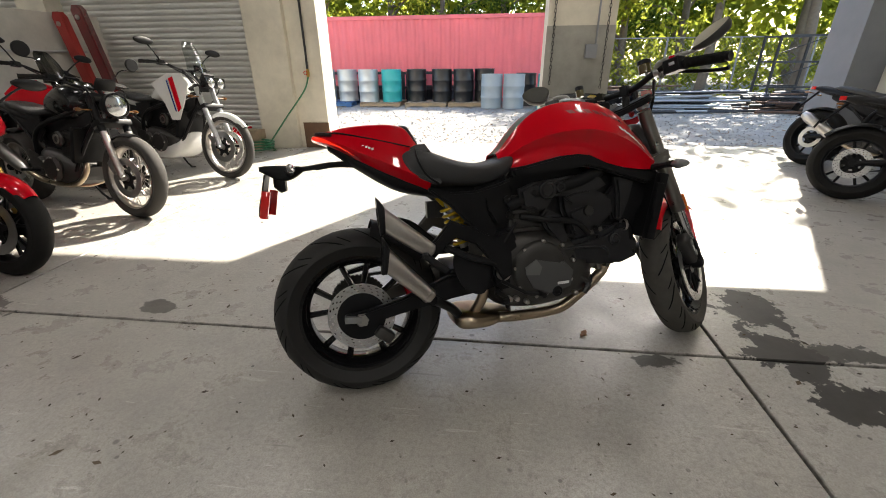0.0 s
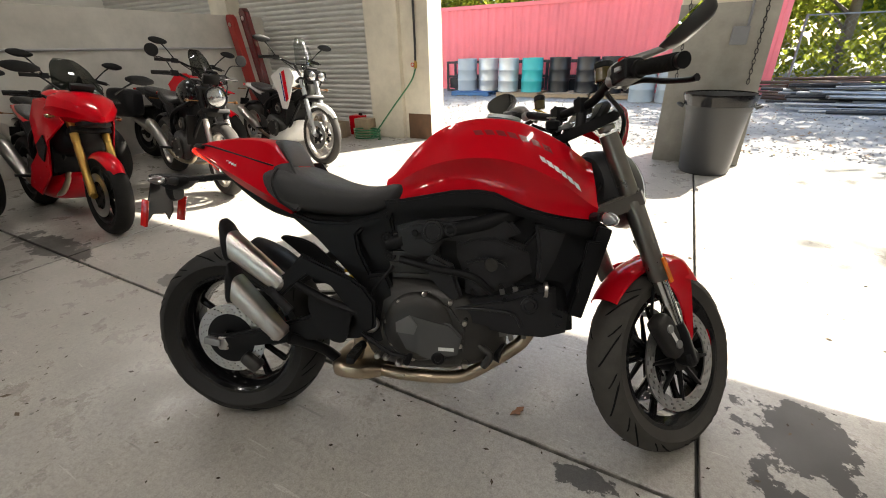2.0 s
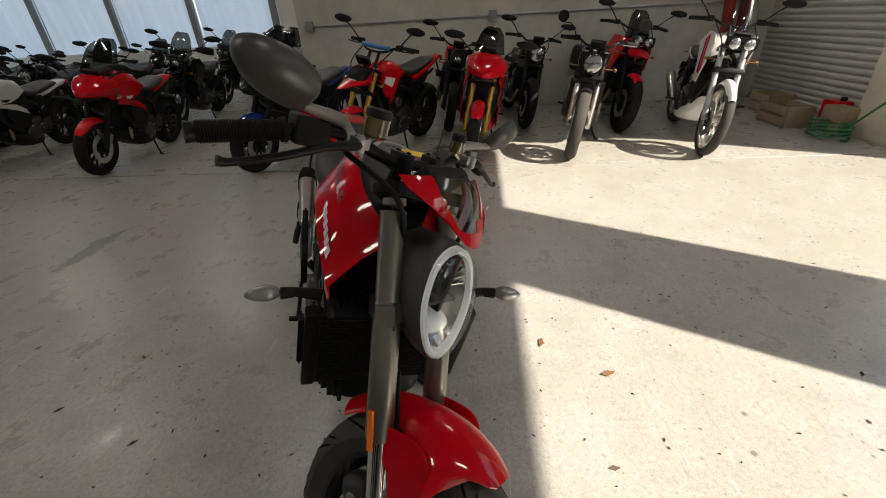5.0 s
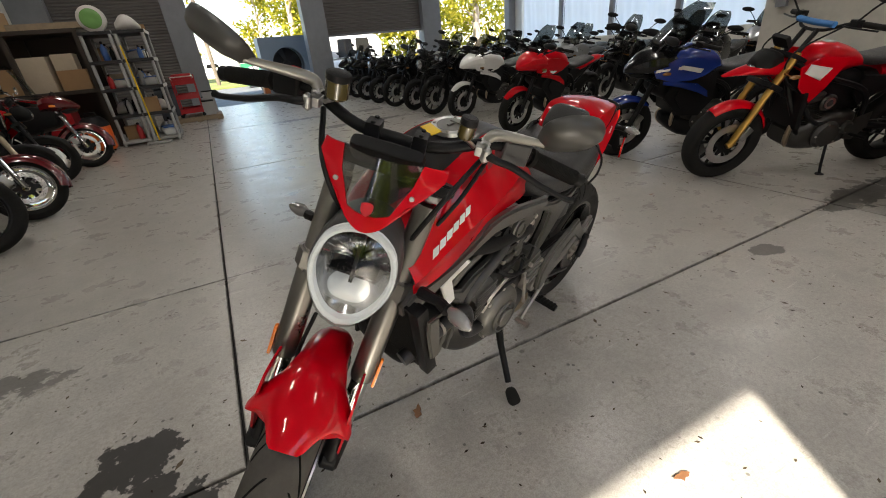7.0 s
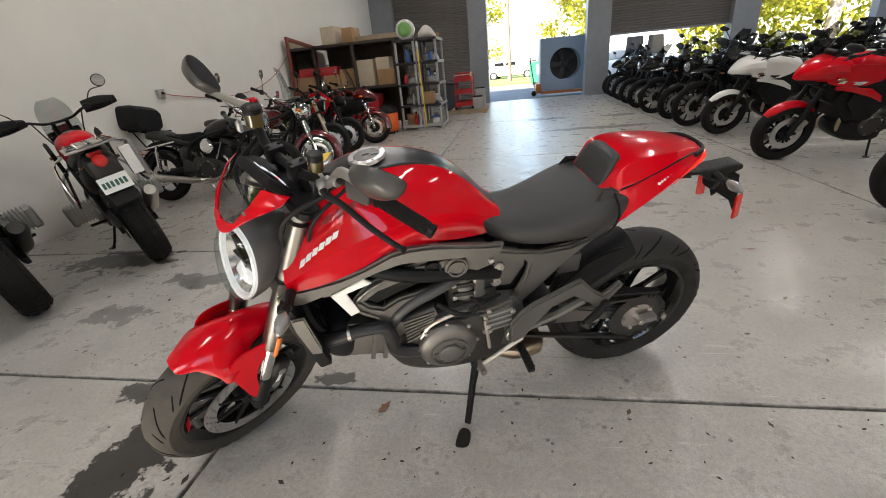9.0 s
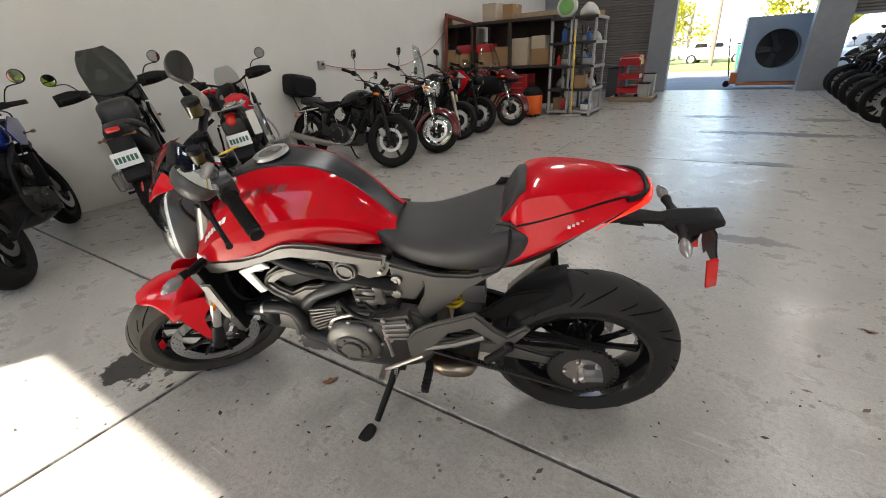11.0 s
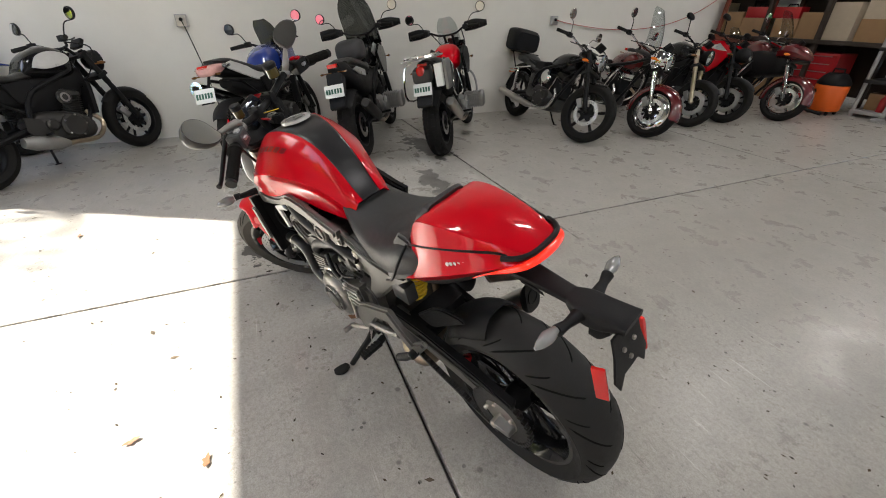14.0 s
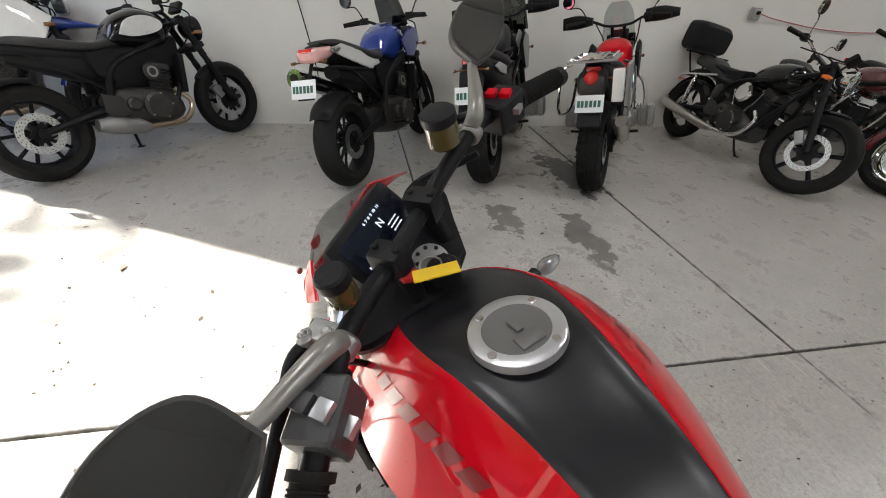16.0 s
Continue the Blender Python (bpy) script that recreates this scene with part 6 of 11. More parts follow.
    out = [(0.0, -0.026), (0.012, 0.020), (0.042, 0.037), (0.09, 0.039), (0.136, 0.023), (0.156, -0.004), (0.136, -0.027), (0.086, -0.041), (0.032, -0.039)]
    o2 = smoothline(np.vstack([out, out[:1]]), 41)[:-1] * ((0.85, 1.2) if s > 0 else (0.86, 1.0))
    my = 0.275 if s > 0 else 0.296
    MM = Matrix.Translation((1.148 if s > 0 else 1.182, my * s, 1.144 if s > 0 else 1.142)) @ Matrix.Rotation(radians(7 * s), 4, "Z") @ Matrix.Rotation(radians(20 * s), 4, "X") @ Matrix.Rotation(radians(38 if s > 0 else 48), 4, "Y")
    cup = skin([[(x_, s * (0.085 + (y - 0.085) * f), z * f) for y, z in o2] for x_, f in ((-0.012, 0.98), (-0.010, 1.0), (0.004, 0.98), (0.018, 0.82), (0.027, 0.5), (0.029, 0.1))], 2)
    mi = H("mirror", moved(cup, MM), mat("grey_mirror_back", (0.048, 0.047, 0.045), 0.36), "dark bar mirror on a grey stem", 2)
    # black stem coloured grey: the sunlit floor's sheen is put into the colour
    H("mirror_stem", stem, mat("sheen_painted_stem", (0.26, 0.25, 0.23), 0.34, 0.45), "", 2, mi)
    pane = bmesh.new()
    pane.faces.new([pane.verts.new((-0.0132, s * (0.085 + (y - 0.085) * 0.93), z * 0.93)) for y, z in o2])
    H("mirror_glass", moved(pane, MM), MIRROR, "", 2, mi, smooth=0)
    # signals at the radiator sides
    sg = H("indicator", join(tube([(1.19, 0.165 * s, 0.765), (1.19, 0.235 * s, 0.775)], (0.015, 0.010), 8), tube([(1.195, 0.225 * s, 0.775), (1.20, 0.25 * s, 0.776)], (0.012, 0.014), 8)), BLACK_PLASTIC)
    H("indicator_lens", moved(loft([(-0.045, 0.004, -0.004, 0.004), (-0.03, 0.013, -0.013, 0.013), (0.0, 0.017, -0.018, 0.018), (0.022, 0.008, -0.010, 0.010)], 10, 14, 2.2), Matrix.Translation((1.20, 0.275 * s, 0.776)) @ Matrix.Rotation(radians(-100 * s), 4, "Z")), SIGNAL_LENS, "clear indicator lens", False, sg)

# cables from the bars to the frame
for pts, r in (([(1.12, -0.17, 1.06), (1.24, -0.12, 1.0), (1.22, -0.06, 0.85), (1.12, -0.05, 0.72)], 0.006), ([(1.15, 0.18, 1.06), (1.25, 0.13, 1.0), (1.24, 0.08, 0.86), (1.14, 0.06, 0.72)], 0.006), ([(1.12, 0.2, 1.07), (1.2, 0.16, 0.98), (1.18, 0.10, 0.82), (1.08, 0.10, 0.74)], 0.005), ([(1.32, -0.08, 0.66), (1.37, -0.1, 0.55), (1.38, -0.09, 0.42)], 0.005)):
    H("cable", tube(pts, r, 8, 24), BLACK_PLASTIC, "", 2)

# tank: a satin strip along the top between two red shells
TX = [0.585, 0.63, 0.68, 0.75, 0.83, 0.92, 1.00, 1.08, 1.14, 1.20]
CROWN = [0.850, 0.905, 0.962, 1.015, 1.039, 1.044, 1.028, 0.990, 0.955, 0.905]
STRIP = [0.034, 0.038, 0.042, 0.048, 0.058, 0.074, 0.088, 0.085, 0.060, 0.020]
SHY = [0.072, 0.085, 0.098, 0.120, 0.150, 0.176, 0.183, 0.178, 0.170, 0.156]
SHZ = [0.825, 0.850, 0.882, 0.908, 0.922, 0.922, 0.902, 0.868, 0.830, 0.782]
LOY = [0.070, 0.086, 0.102, 0.120, 0.132, 0.140, 0.148, 0.156, 0.160, 0.154]
LOZ = [0.792, 0.796, 0.804, 0.817, 0.828, 0.824, 0.792, 0.770, 0.762, 0.757]


def tank_at(x):
    v = [np.interp(x, TX, q) for q in (CROWN, STRIP, SHY, SHZ, LOY, LOZ)]
    return v


def tank_line(x):
    """Half a section of the tank, crown to lower edge, with the tables' corners softened."""
    c, st, sy_, sz, ly, lz = np.mean([tank_at(x + d) for d in (-0.03, -0.015, 0, 0.015, 0.03)], axis=0)
    ze = c - 0.10 * st
    dent = 0.004 + 0.012 * max(1 - ((x - 0.82) / 0.19) ** 2, 0)
    over = smoothline([(0, c), (st * 0.6, c - 0.025 * st), (st, ze), ((st + sy_) / 2, (ze + sz) / 2 + 0.010), (sy_, sz)], 41)
    under = smoothline([(sy_, sz), ((sy_ + ly) / 2 - dent, (sz + lz) / 2), (ly, lz)], 21)
    return np.vstack([over, under[1:]])


def on_line(line, q):
    i = int(min(q, 59))
    return line[i] * (1 - (q - i)) + line[i + 1] * (q - i)


def tank_patch(x0, x1, q0, q1, side, slant, lift=0.0012):
    """A thin patch lying on the red shell, its ends slanted."""
    rows = []
    for f in np.linspace(0, 1, 4):
        row = []
        for h in np.linspace(0, 1, 6):
            x = x0 + (x1 - x0) * f + slant * h
            ln_ = tank_line(x)
            q = q0 + (q1 - q0) * h
            a, b = on_line(ln_, q - 1), on_line(ln_, q + 1)
            t = (b - a) / (np.linalg.norm(b - a) + 1e-9)
            y, z = on_line(ln_, q) + lift * np.array((-t[1], t[0]))
            row.append((x, side * y, z))
        rows.append(row)
    return skin(rows, False, False)


def tank_surf(lo, hi, sink, n=44, m=16, side=1, thick=0.004):
    """Part of the tank between two shares (0 at the crown, 1 at the strip's edge, 3 at the lower edge)."""
    rows = []
    for x in np.linspace(TX[0], TX[-1], n):
        line = tank_line(x)
        row = []
        for q in np.linspace(*((0, 20) if hi == 1 else (20, 60)), m):
            y, z = on_line(line, q)
            row.append((x, side * y, z - sink))
        rows.append(row)
    return rows


def shell_from(rows, t=0.004):
    bm = skin(rows, False, False)
    bmesh.ops.recalc_face_normals(bm, faces=bm.faces)
    bmesh.ops.solidify(bm, geom=bm.faces[:], thickness=t)
    return bm


strip_rows = [[(x, -y, z) for x, y, z in r[::-1]] + r[1:] for r in tank_surf(0, 1, 0.003, 44, 9)]
for r in strip_rows:
    for k, (x, y, z) in enumerate(r):
        r[k] = (x, y * 1.03, z)
tank = H("tank", shell_from(strip_rows, 0.006), STRIP_BLACK, "satin black centre strip of the fuel tank")
for s in (-1, 1):
    H("tank_shell", shell_from(tank_surf(1, 3, 0.0, 44, 21, s)), RED_PAINT, "glossy red tank shell", False, tank)
H("tank_core", loft([(0.60, 0.045, 0.79, 0.85), (0.68, 0.065, 0.79, 0.92), (0.85, 0.11, 0.80, 0.98), (1.0, 0.14, 0.79, 0.99), (1.12, 0.12, 0.77, 0.93), (1.17, 0.06, 0.78, 0.86)], 16, 20), BLACK_PLASTIC, "", False, tank)
CM = Matrix.Translation((0.938, 0.0, 1.0425)) @ Matrix.Rotation(radians(8), 4, "Y")
cap = H("tank_cap", moved(lathe([(-0.004, 0.051), (0.005, 0.050), (0.006, 0.048), (0.0055, 0.035), (0.003, 0.036)], 40, "z"), CM), mat("satin_alu_ring", (0.62, 0.62, 0.63), 0.35, 0.85, var=0.05), "silver ring fuel cap with grey flap")
H("cap_flap", moved(join(disc(0.036, 0.006, 36, "z", (0, 0, 0.003)), box(-0.03, -0.012, -0.014, 0.014, 0.005, 0.009, 0.002), box(-0.008, 0.012, -0.004, 0.004, 0.005, 0.0095, 0.002)), CM), CAP_GREY, "", False, cap)
for a in (0.5, 1.9, 3.6, 5.2):
    H("cap_screw", moved(disc(0.0045, 0.004, 12, "z", (0.042 * math.cos(a), 0.042 * math.sin(a), 0.006)), CM), STEEL, "", False, cap)
# maker's marks as plain bars on the shells
for s in (-1, 1):
    for k in range(7):
        H("dark_mark", tank_patch(0.850 + 0.032 * k, 0.874 + 0.032 * k, 28, 30.5, s, 0.010, 0.0012), DARK_PRINT, "", False, tank)
    for k in range(6):
        H("white_mark", tank_patch(1.035 + 0.019 * k, 1.050 + 0.019 * k, 34.2 + 0.45 * k, 36.0 + 0.45 * k, s, 0.008, 0.004), WHITE_PRINT, "", False, tank)
H("ignition_lock", join(disc(0.022, 0.03, 20, "z", (1.085, 0, 1.02)), disc(0.013, 0.036, 16, "z", (1.085, 0, 1.02))), MATTE_BLACK)
H("key_fob", moved(plate([(-0.016, 0.014), (0, 0.018), (0.016, 0.014), (0.012, -0.012), (0, -0.022), (-0.012, -0.012)], 0.006, "xy", 0, 0.001), Matrix.Translation((1.095, 0.045, 1.035)) @ Matrix.Rotation(0.5, 4, "X")), mat("red_badge", (0.5, 0.02, 0.03), 0.3), "red and white key fob")
H("key_ring", lathe([(-0.001, 0.013), (0.001, 0.013), (0.001, 0.015), (-0.001, 0.015)], 20, "z", (1.082, 0.018, 1.045), True), STEEL)
H("key_tag", moved(box(-0.027, 0.027, -0.013, 0.013, -0.0012, 0.0012, 0.001), Matrix.Translation((1.045, 0.028, 1.066)) @ Matrix.Rotation(radians(70), 4, "Z") @ Matrix.Rotation(radians(14), 4, "X")), YELLOW, "yellow plastic key tag")

# seat
H("seat", loft([(0.18, 0.10, 0.840, 0.870), (0.22, 0.138, 0.790, 0.892), (0.28, 0.156, 0.762, 0.894), (0.34, 0.160, 0.748, 0.872), (0.42, 0.150, 0.742, 0.842), (0.50, 0.128, 0.738, 0.829), (0.57, 0.108, 0.750, 0.836), (0.625, 0.090, 0.778, 0.856), (0.652, 0.076, 0.825, 0.862)], 40, 36, 3.6), SEAT_VINYL, "black textured rider seat")
both("seat_seam", lambda: tube([(0.265, 0.02, 0.912), (0.262, 0.11, 0.895), (0.262, 0.165, 0.85), (0.285, 0.178, 0.80), (0.33, 0.172, 0.765)], 0.004, 6, 20), MATTE_BLACK)
def tail_rings():
    """Sections of the tail: flat top, slanted sides out to a sharp low edge, tucked under."""
    secs = smoothline([(-0.072, 0.030, 0.951, 0.046, 0.945, 0.938), (-0.056, 0.050, 0.959, 0.067, 0.944, 0.930), (0.0, 0.070, 0.972, 0.096, 0.926, 0.905), (0.07, 0.086, 0.980, 0.118, 0.890, 0.862),
                       (0.14, 0.097, 0.982, 0.134, 0.856, 0.822), (0.20, 0.103, 0.977, 0.144, 0.826, 0.792), (0.236, 0.102, 0.962, 0.148, 0.808, 0.774), (0.264, 0.096, 0.925, 0.149, 0.792, 0.762), (0.305, 0.080, 0.870, 0.148, 0.768, 0.742)], 34)
    out = []
    for x, wt, zt, wm, zm, zb in secs:
        half = [(0.0, zt), (wt * 0.45, zt + 0.001), (wt * 0.55, zt - 0.002), (wt * 0.93, zt - 0.004), (wt, zt - 0.008), (wm * 0.6 + wt * 0.4, zm * 0.6 + zt * 0.4 - 0.004), (wm - 0.003, zm + 0.005), (wm, zm), (wm - 0.006, zm - 0.008), (wm - 0.03, zb)]
        out.append([(x, y, z) for y, z in half] + [(x, -y, z) for y, z in half[::-1][:-1]])
    return out


tail_ob = H("tail", skin(tail_rings()), RED_PAINT, "glossy red tail with single-seat cover", smooth=32)
both("cover_split", lambda: tube([(0.246, 0.1235, 0.896), (0.18, 0.1165, 0.913), (0.09, 0.1015, 0.937), (0.01, 0.082, 0.956), (-0.02, 0.073, 0.957)], (0.0025, 0.0035, 0.0032, 0.003, 0.002), 6, 30), MATTE_BLACK, "", False, tail_ob)


def slanted_pad():
    bm = plate([(0.300, 0.905), (0.262, 0.900), (0.232, 0.880), (0.222, 0.846), (0.236, 0.812), (0.272, 0.786), (0.330, 0.762), (0.345, 0.790), (0.330, 0.850)], 0.016, "xz", 0.0, 0.006, smooth=36)
    for v in bm.verts:
        v.co.y += 0.156 - 0.30 * (v.co.z - 0.76)
    return bm


both("side_pad", slanted_pad, SEAT_VINYL, "black pad beside the seat")
H("tail_lip", tube([(-0.012, 0.082, 0.952), (-0.042, 0.068, 0.956), (-0.060, 0.042, 0.959), (-0.064, 0, 0.960), (-0.060, -0.042, 0.959), (-0.042, -0.068, 0.956), (-0.012, -0.082, 0.952)], 0.0065, 8, 30), BLACK_PLASTIC)
H("stop_pad", loft([(0.226, 0.066, 0.92, 0.978), (0.250, 0.078, 0.89, 0.972), (0.276, 0.082, 0.870, 0.926), (0.288, 0.076, 0.868, 0.896)], 12, 22, 4.5), SEAT_VINYL, "black pad before the seat cover")
for k in range(9):
    both("tail_mark", lambda: box(0.115 - 0.010 * k, 0.122 - 0.010 * k, 0.105 - 0.0034 * k, 0.1225 - 0.0034 * k, 0.893 + 0.0036 * k, 0.900 + 0.0036 * k), WHITE_PRINT, "", False, tail_ob)
H("tail_light", tube([(0.055, 0.107, 0.878), (0.015, 0.099, 0.906), (-0.03, 0.084, 0.929), (-0.062, 0.056, 0.942), (-0.073, 0, 0.947), (-0.062, -0.056, 0.942), (-0.03, -0.084, 0.929), (0.015, -0.099, 0.906), (0.055, -0.107, 0.878)], (0.001, 0.002, 0.006, 0.009, 0.010, 0.009, 0.006, 0.002, 0.001), 10, 40), LIT_RED, "wrap-round red tail light")
H("under_tail", loft([(-0.03, 0.03, 0.905, 0.935), (0.06, 0.07, 0.835, 0.90), (0.2, 0.105, 0.745, 0.82), (0.34, 0.110, 0.71, 0.77), (0.5, 0.09, 0.67, 0.77)], 16, 18), BLACK_PLASTIC)
# plate carrier
ph = H("plate_carrier", join(loft([(0.08, 0.036, 0.838, 0.864), (-0.02, 0.031, 0.845, 0.866), (-0.12, 0.024, 0.838, 0.856), (-0.17, 0.026, 0.830, 0.858)], 12, 16, 4), loft([(-0.125, 0.022, 0.836, 0.856), (-0.160, 0.036, 0.815, 0.860), (-0.20, 0.034, 0.810, 0.864), (-0.24, 0.034, 0.832, 0.865), (-0.262, 0.036, 0.846, 0.863)], 14, 18, 5), loft([(-0.185, 0.026, 0.775, 0.82), (-0.205, 0.024, 0.770, 0.83), (-0.225, 0.012, 0.79, 0.83)], 8, 14, 3)), BLACK_PLASTIC, "black number plate carrier arm")
both("carrier_slot", lambda: plate([(-0.015, 0.856), (-0.075, 0.848), (-0.080, 0.840), (-0.02, 0.846)], 0.003, "xz", 0.0305, 0.0008), MATTE_BLACK, "", False, ph)
H("plate_bracket", moved(plate([(-0.050, 0.0), (0.050, 0.0), (0.052, -0.05), (0.066, -0.11), (0.050, -0.145), (0.028, -0.115), (-0.028, -0.115), (-0.050, -0.145), (-0.066, -0.11), (-0.052, -0.05)], 0.005, "yz", 0, 0.001), Matrix.Translation((-0.244, 0, 0.836)) @ Matrix.Rotation(radians(14), 4, "Y")), MATTE_BLACK, "", False, ph)
for k, (y, z) in enumerate(((-0.02, -0.05), (0.02, -0.05), (0.0, -0.085))):
    H("bracket_bolt", moved(disc(0.006, 0.008, 6, "x", (-0.004, y, z)), Matrix.Translation((-0.244, 0, 0.836)) @ Matrix.Rotation(radians(14), 4, "Y")), STEEL, "", False, ph)
for s in (-1, 1):
    H("side_reflector", moved(box(-0.014, 0.014, -0.004, 0.004, -0.046, 0.046, 0.003), Matrix.Translation((-0.250, 0.084 * s, 0.735)) @ Matrix.Rotation(radians(12), 4, "Y") @ Matrix.Rotation(radians(14 * s), 4, "Z")), RED_LENS, "red rectangular reflector", False, ph)
    sg = H("rear_indicator", tube([(-0.165, 0.03 * s, 0.840), (-0.160, 0.072 * s, 0.842), (-0.156, 0.098 * s, 0.845)], (0.016, 0.010, 0.014), 10), BLACK_PLASTIC)
    H("indicator_lens", moved(loft([(-0.045, 0.003, -0.003, 0.003), (-0.03, 0.010, -0.010, 0.010), (-0.01, 0.013, -0.014, 0.014), (0.012, 0.008, -0.010, 0.010)], 10, 14, 2.2), Matrix.Translation((-0.153, 0.112 * s, 0.848)) @ Matrix.Diagonal((1.1, 1.1, 1.1, 1)) @ Matrix.Rotation(radians(-95 * s), 4, "Z")), SIGNAL_LENS, "clear rear indicator lens", False, sg)

# frame covers below the tank
TRIM = [(0.60, 0.800), (0.66, 0.806), (0.735, 0.820), (0.80, 0.832), (0.87, 0.835), (0.92, 0.828), (0.99, 0.796), (1.06, 0.774), (1.13, 0.764), (1.20, 0.758), (1.235, 0.735), (1.230, 0.705), (1.17, 0.705), (1.09, 0.728), (1.02, 0.752), (0.96, 0.772), (0.895, 0.787), (0.80, 0.780), (0.71, 0.772), (0.61, 0.766)]
# same trim twice: grey for the lit side, black for the shaded one
H("tank_trim", plate(TRIM, 0.028, "xz", 0.146, 0.008), LIT_GUNMETAL, "satin grey trim under the tank")
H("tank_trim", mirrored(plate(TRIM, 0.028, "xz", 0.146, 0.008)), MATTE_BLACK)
# one forged strut shape under the seat; the right copy's shade is its black
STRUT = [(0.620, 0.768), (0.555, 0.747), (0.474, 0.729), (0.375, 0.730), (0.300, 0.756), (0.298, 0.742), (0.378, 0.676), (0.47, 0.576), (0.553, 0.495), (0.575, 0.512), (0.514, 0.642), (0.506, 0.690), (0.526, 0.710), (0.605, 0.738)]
H("seat_strut", plate(STRUT, 0.026, "xz", 0.124, 0.008), LIT_GUNMETAL, "satin grey seat strut")
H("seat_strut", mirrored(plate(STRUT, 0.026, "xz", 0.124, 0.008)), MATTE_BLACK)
# plates and bolts: side lighting put into the colours, right ones black
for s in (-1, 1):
    H("frame_plate", plate([(0.605, 0.755), (0.622, 0.685), (0.626, 0.625), (0.60, 0.598), (0.552, 0.595), (0.512, 0.665), (0.512, 0.70), (0.54, 0.735)], 0.03, "xz", 0.098 * s, 0.006), LIT_GUNMETAL if s > 0 else MATTE_BLACK)
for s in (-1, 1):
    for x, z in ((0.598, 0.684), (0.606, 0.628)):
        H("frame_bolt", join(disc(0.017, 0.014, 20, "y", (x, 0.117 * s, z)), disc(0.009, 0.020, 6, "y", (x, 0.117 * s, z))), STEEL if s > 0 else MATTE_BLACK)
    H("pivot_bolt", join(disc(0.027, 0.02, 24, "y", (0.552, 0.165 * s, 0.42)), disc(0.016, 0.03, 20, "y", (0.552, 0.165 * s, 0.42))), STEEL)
    H("pivot_plate", plate([(0.60, 0.58), (0.625, 0.50), (0.605, 0.37), (0.55, 0.345), (0.515, 0.38), (0.505, 0.46), (0.53, 0.56)], 0.05, "xz", 0.125 * s, 0.01, smooth=30), LIT_GUNMETAL if s > 0 else MATTE_BLACK)
    H("frame_beam", tube([(1.13, 0.06 * s, 0.88), (1.05, 0.10 * s, 0.80), (0.90, 0.135 * s, 0.74), (0.72, 0.13 * s, 0.70), (0.60, 0.11 * s, 0.66)], 0.024, 10, 20), MATTE_BLACK)
# black covers that close the space behind the cam covers
H("side_cover", plate([(0.61, 0.77), (0.80, 0.79), (1.0, 0.77), (1.19, 0.73), (1.17, 0.58), (1.13, 0.43), (0.95, 0.41), (0.83, 0.50), (0.62, 0.55)], 0.02, "xz", -0.092, 0.006), MATTE_BLACK)
SATIN_COVER = mat("satin_black_cover", (0.016, 0.016, 0.018), 0.34, var=0.15, spec=0.35, bump=0.1, bscale=500)
# the right side: a stack of moulded black covers
uc = H("upper_cover", plate([(0.632, 0.722), (0.693, 0.742), (0.846, 0.756), (0.961, 0.758), (0.998, 0.712), (0.950, 0.690), (0.847, 0.682), (0.775, 0.684), (0.745, 0.640), (0.70, 0.632), (0.645, 0.652)], 0.036, "xz", -0.132, 0.012), SATIN_COVER)
H("cover_cap", join(disc(0.034, 0.018, 30, "y", (0.743, -0.153, 0.712)), lathe([(-0.005, 0.027), (-0.013, 0.025), (-0.013, 0.021), (-0.007, 0.020)], 30, "y", (0.743, -0.153, 0.712))), SATIN_COVER, "", False, uc)
H("cover_port", lathe([(-0.008, 0.012), (0.006, 0.012), (0.006, 0.018), (-0.008, 0.018)], 24, "y", (0.796, -0.152, 0.718), True), SATIN_COVER, "", False, uc)
H("cover_recess", disc(0.010, 0.006, 18, "y", (0.690, -0.151, 0.705)), MATTE_BLACK, "", False, uc)
H("cover_leg", plate([(0.742, 0.642), (0.802, 0.612), (0.832, 0.515), (0.815, 0.495), (0.788, 0.503), (0.735, 0.568), (0.715, 0.615)], 0.032, "xz", -0.134, 0.010), SATIN_COVER)
pod = H("middle_cover", plate([(0.808, 0.690), (0.850, 0.704), (0.930, 0.706), (1.036, 0.664), (1.046, 0.600), (0.972, 0.545), (0.890, 0.512), (0.840, 0.518), (0.836, 0.575), (0.812, 0.630)], 0.040, "xz", -0.112, 0.014), SATIN_COVER)
H("pod_blade", plate([(0.815, 0.676), (0.860, 0.694), (0.930, 0.696), (1.000, 0.668), (1.005, 0.650), (0.930, 0.640), (0.850, 0.650)], 0.016, "xz", -0.138, 0.006), SATIN_COVER, "", False, pod)
H("pod_duct", plate([(0.836, 0.622), (0.900, 0.636), (0.960, 0.618), (0.950, 0.560), (0.880, 0.535), (0.846, 0.550)], 0.018, "xz", -0.136, 0.008, smooth=30), SATIN_COVER, "", False, pod)
H("pod_cap", disc(0.020, 0.012, 24, "y", (0.916, -0.148, 0.618)), DARK_ALU, "", False, pod)
for x, z in ((0.862, 0.532), (0.948, 0.552), (0.846, 0.598)):
    H("pod_screw", disc(0.007, 0.010, 10, "y", (x, -0.145, z)), MATTE_BLACK, "", False, pod)
scoop = H("belly_scoop", plate([(0.776, 0.465), (0.790, 0.498), (0.886, 0.508), (0.970, 0.522), (1.060, 0.556), (1.106, 0.550), (1.112, 0.486), (1.145, 0.474), (1.141, 0.414), (1.076, 0.394), (0.974, 0.398), (0.888, 0.414), (0.801, 0.430)], 0.052, "xz", -0.120, 0.016), SATIN_COVER)
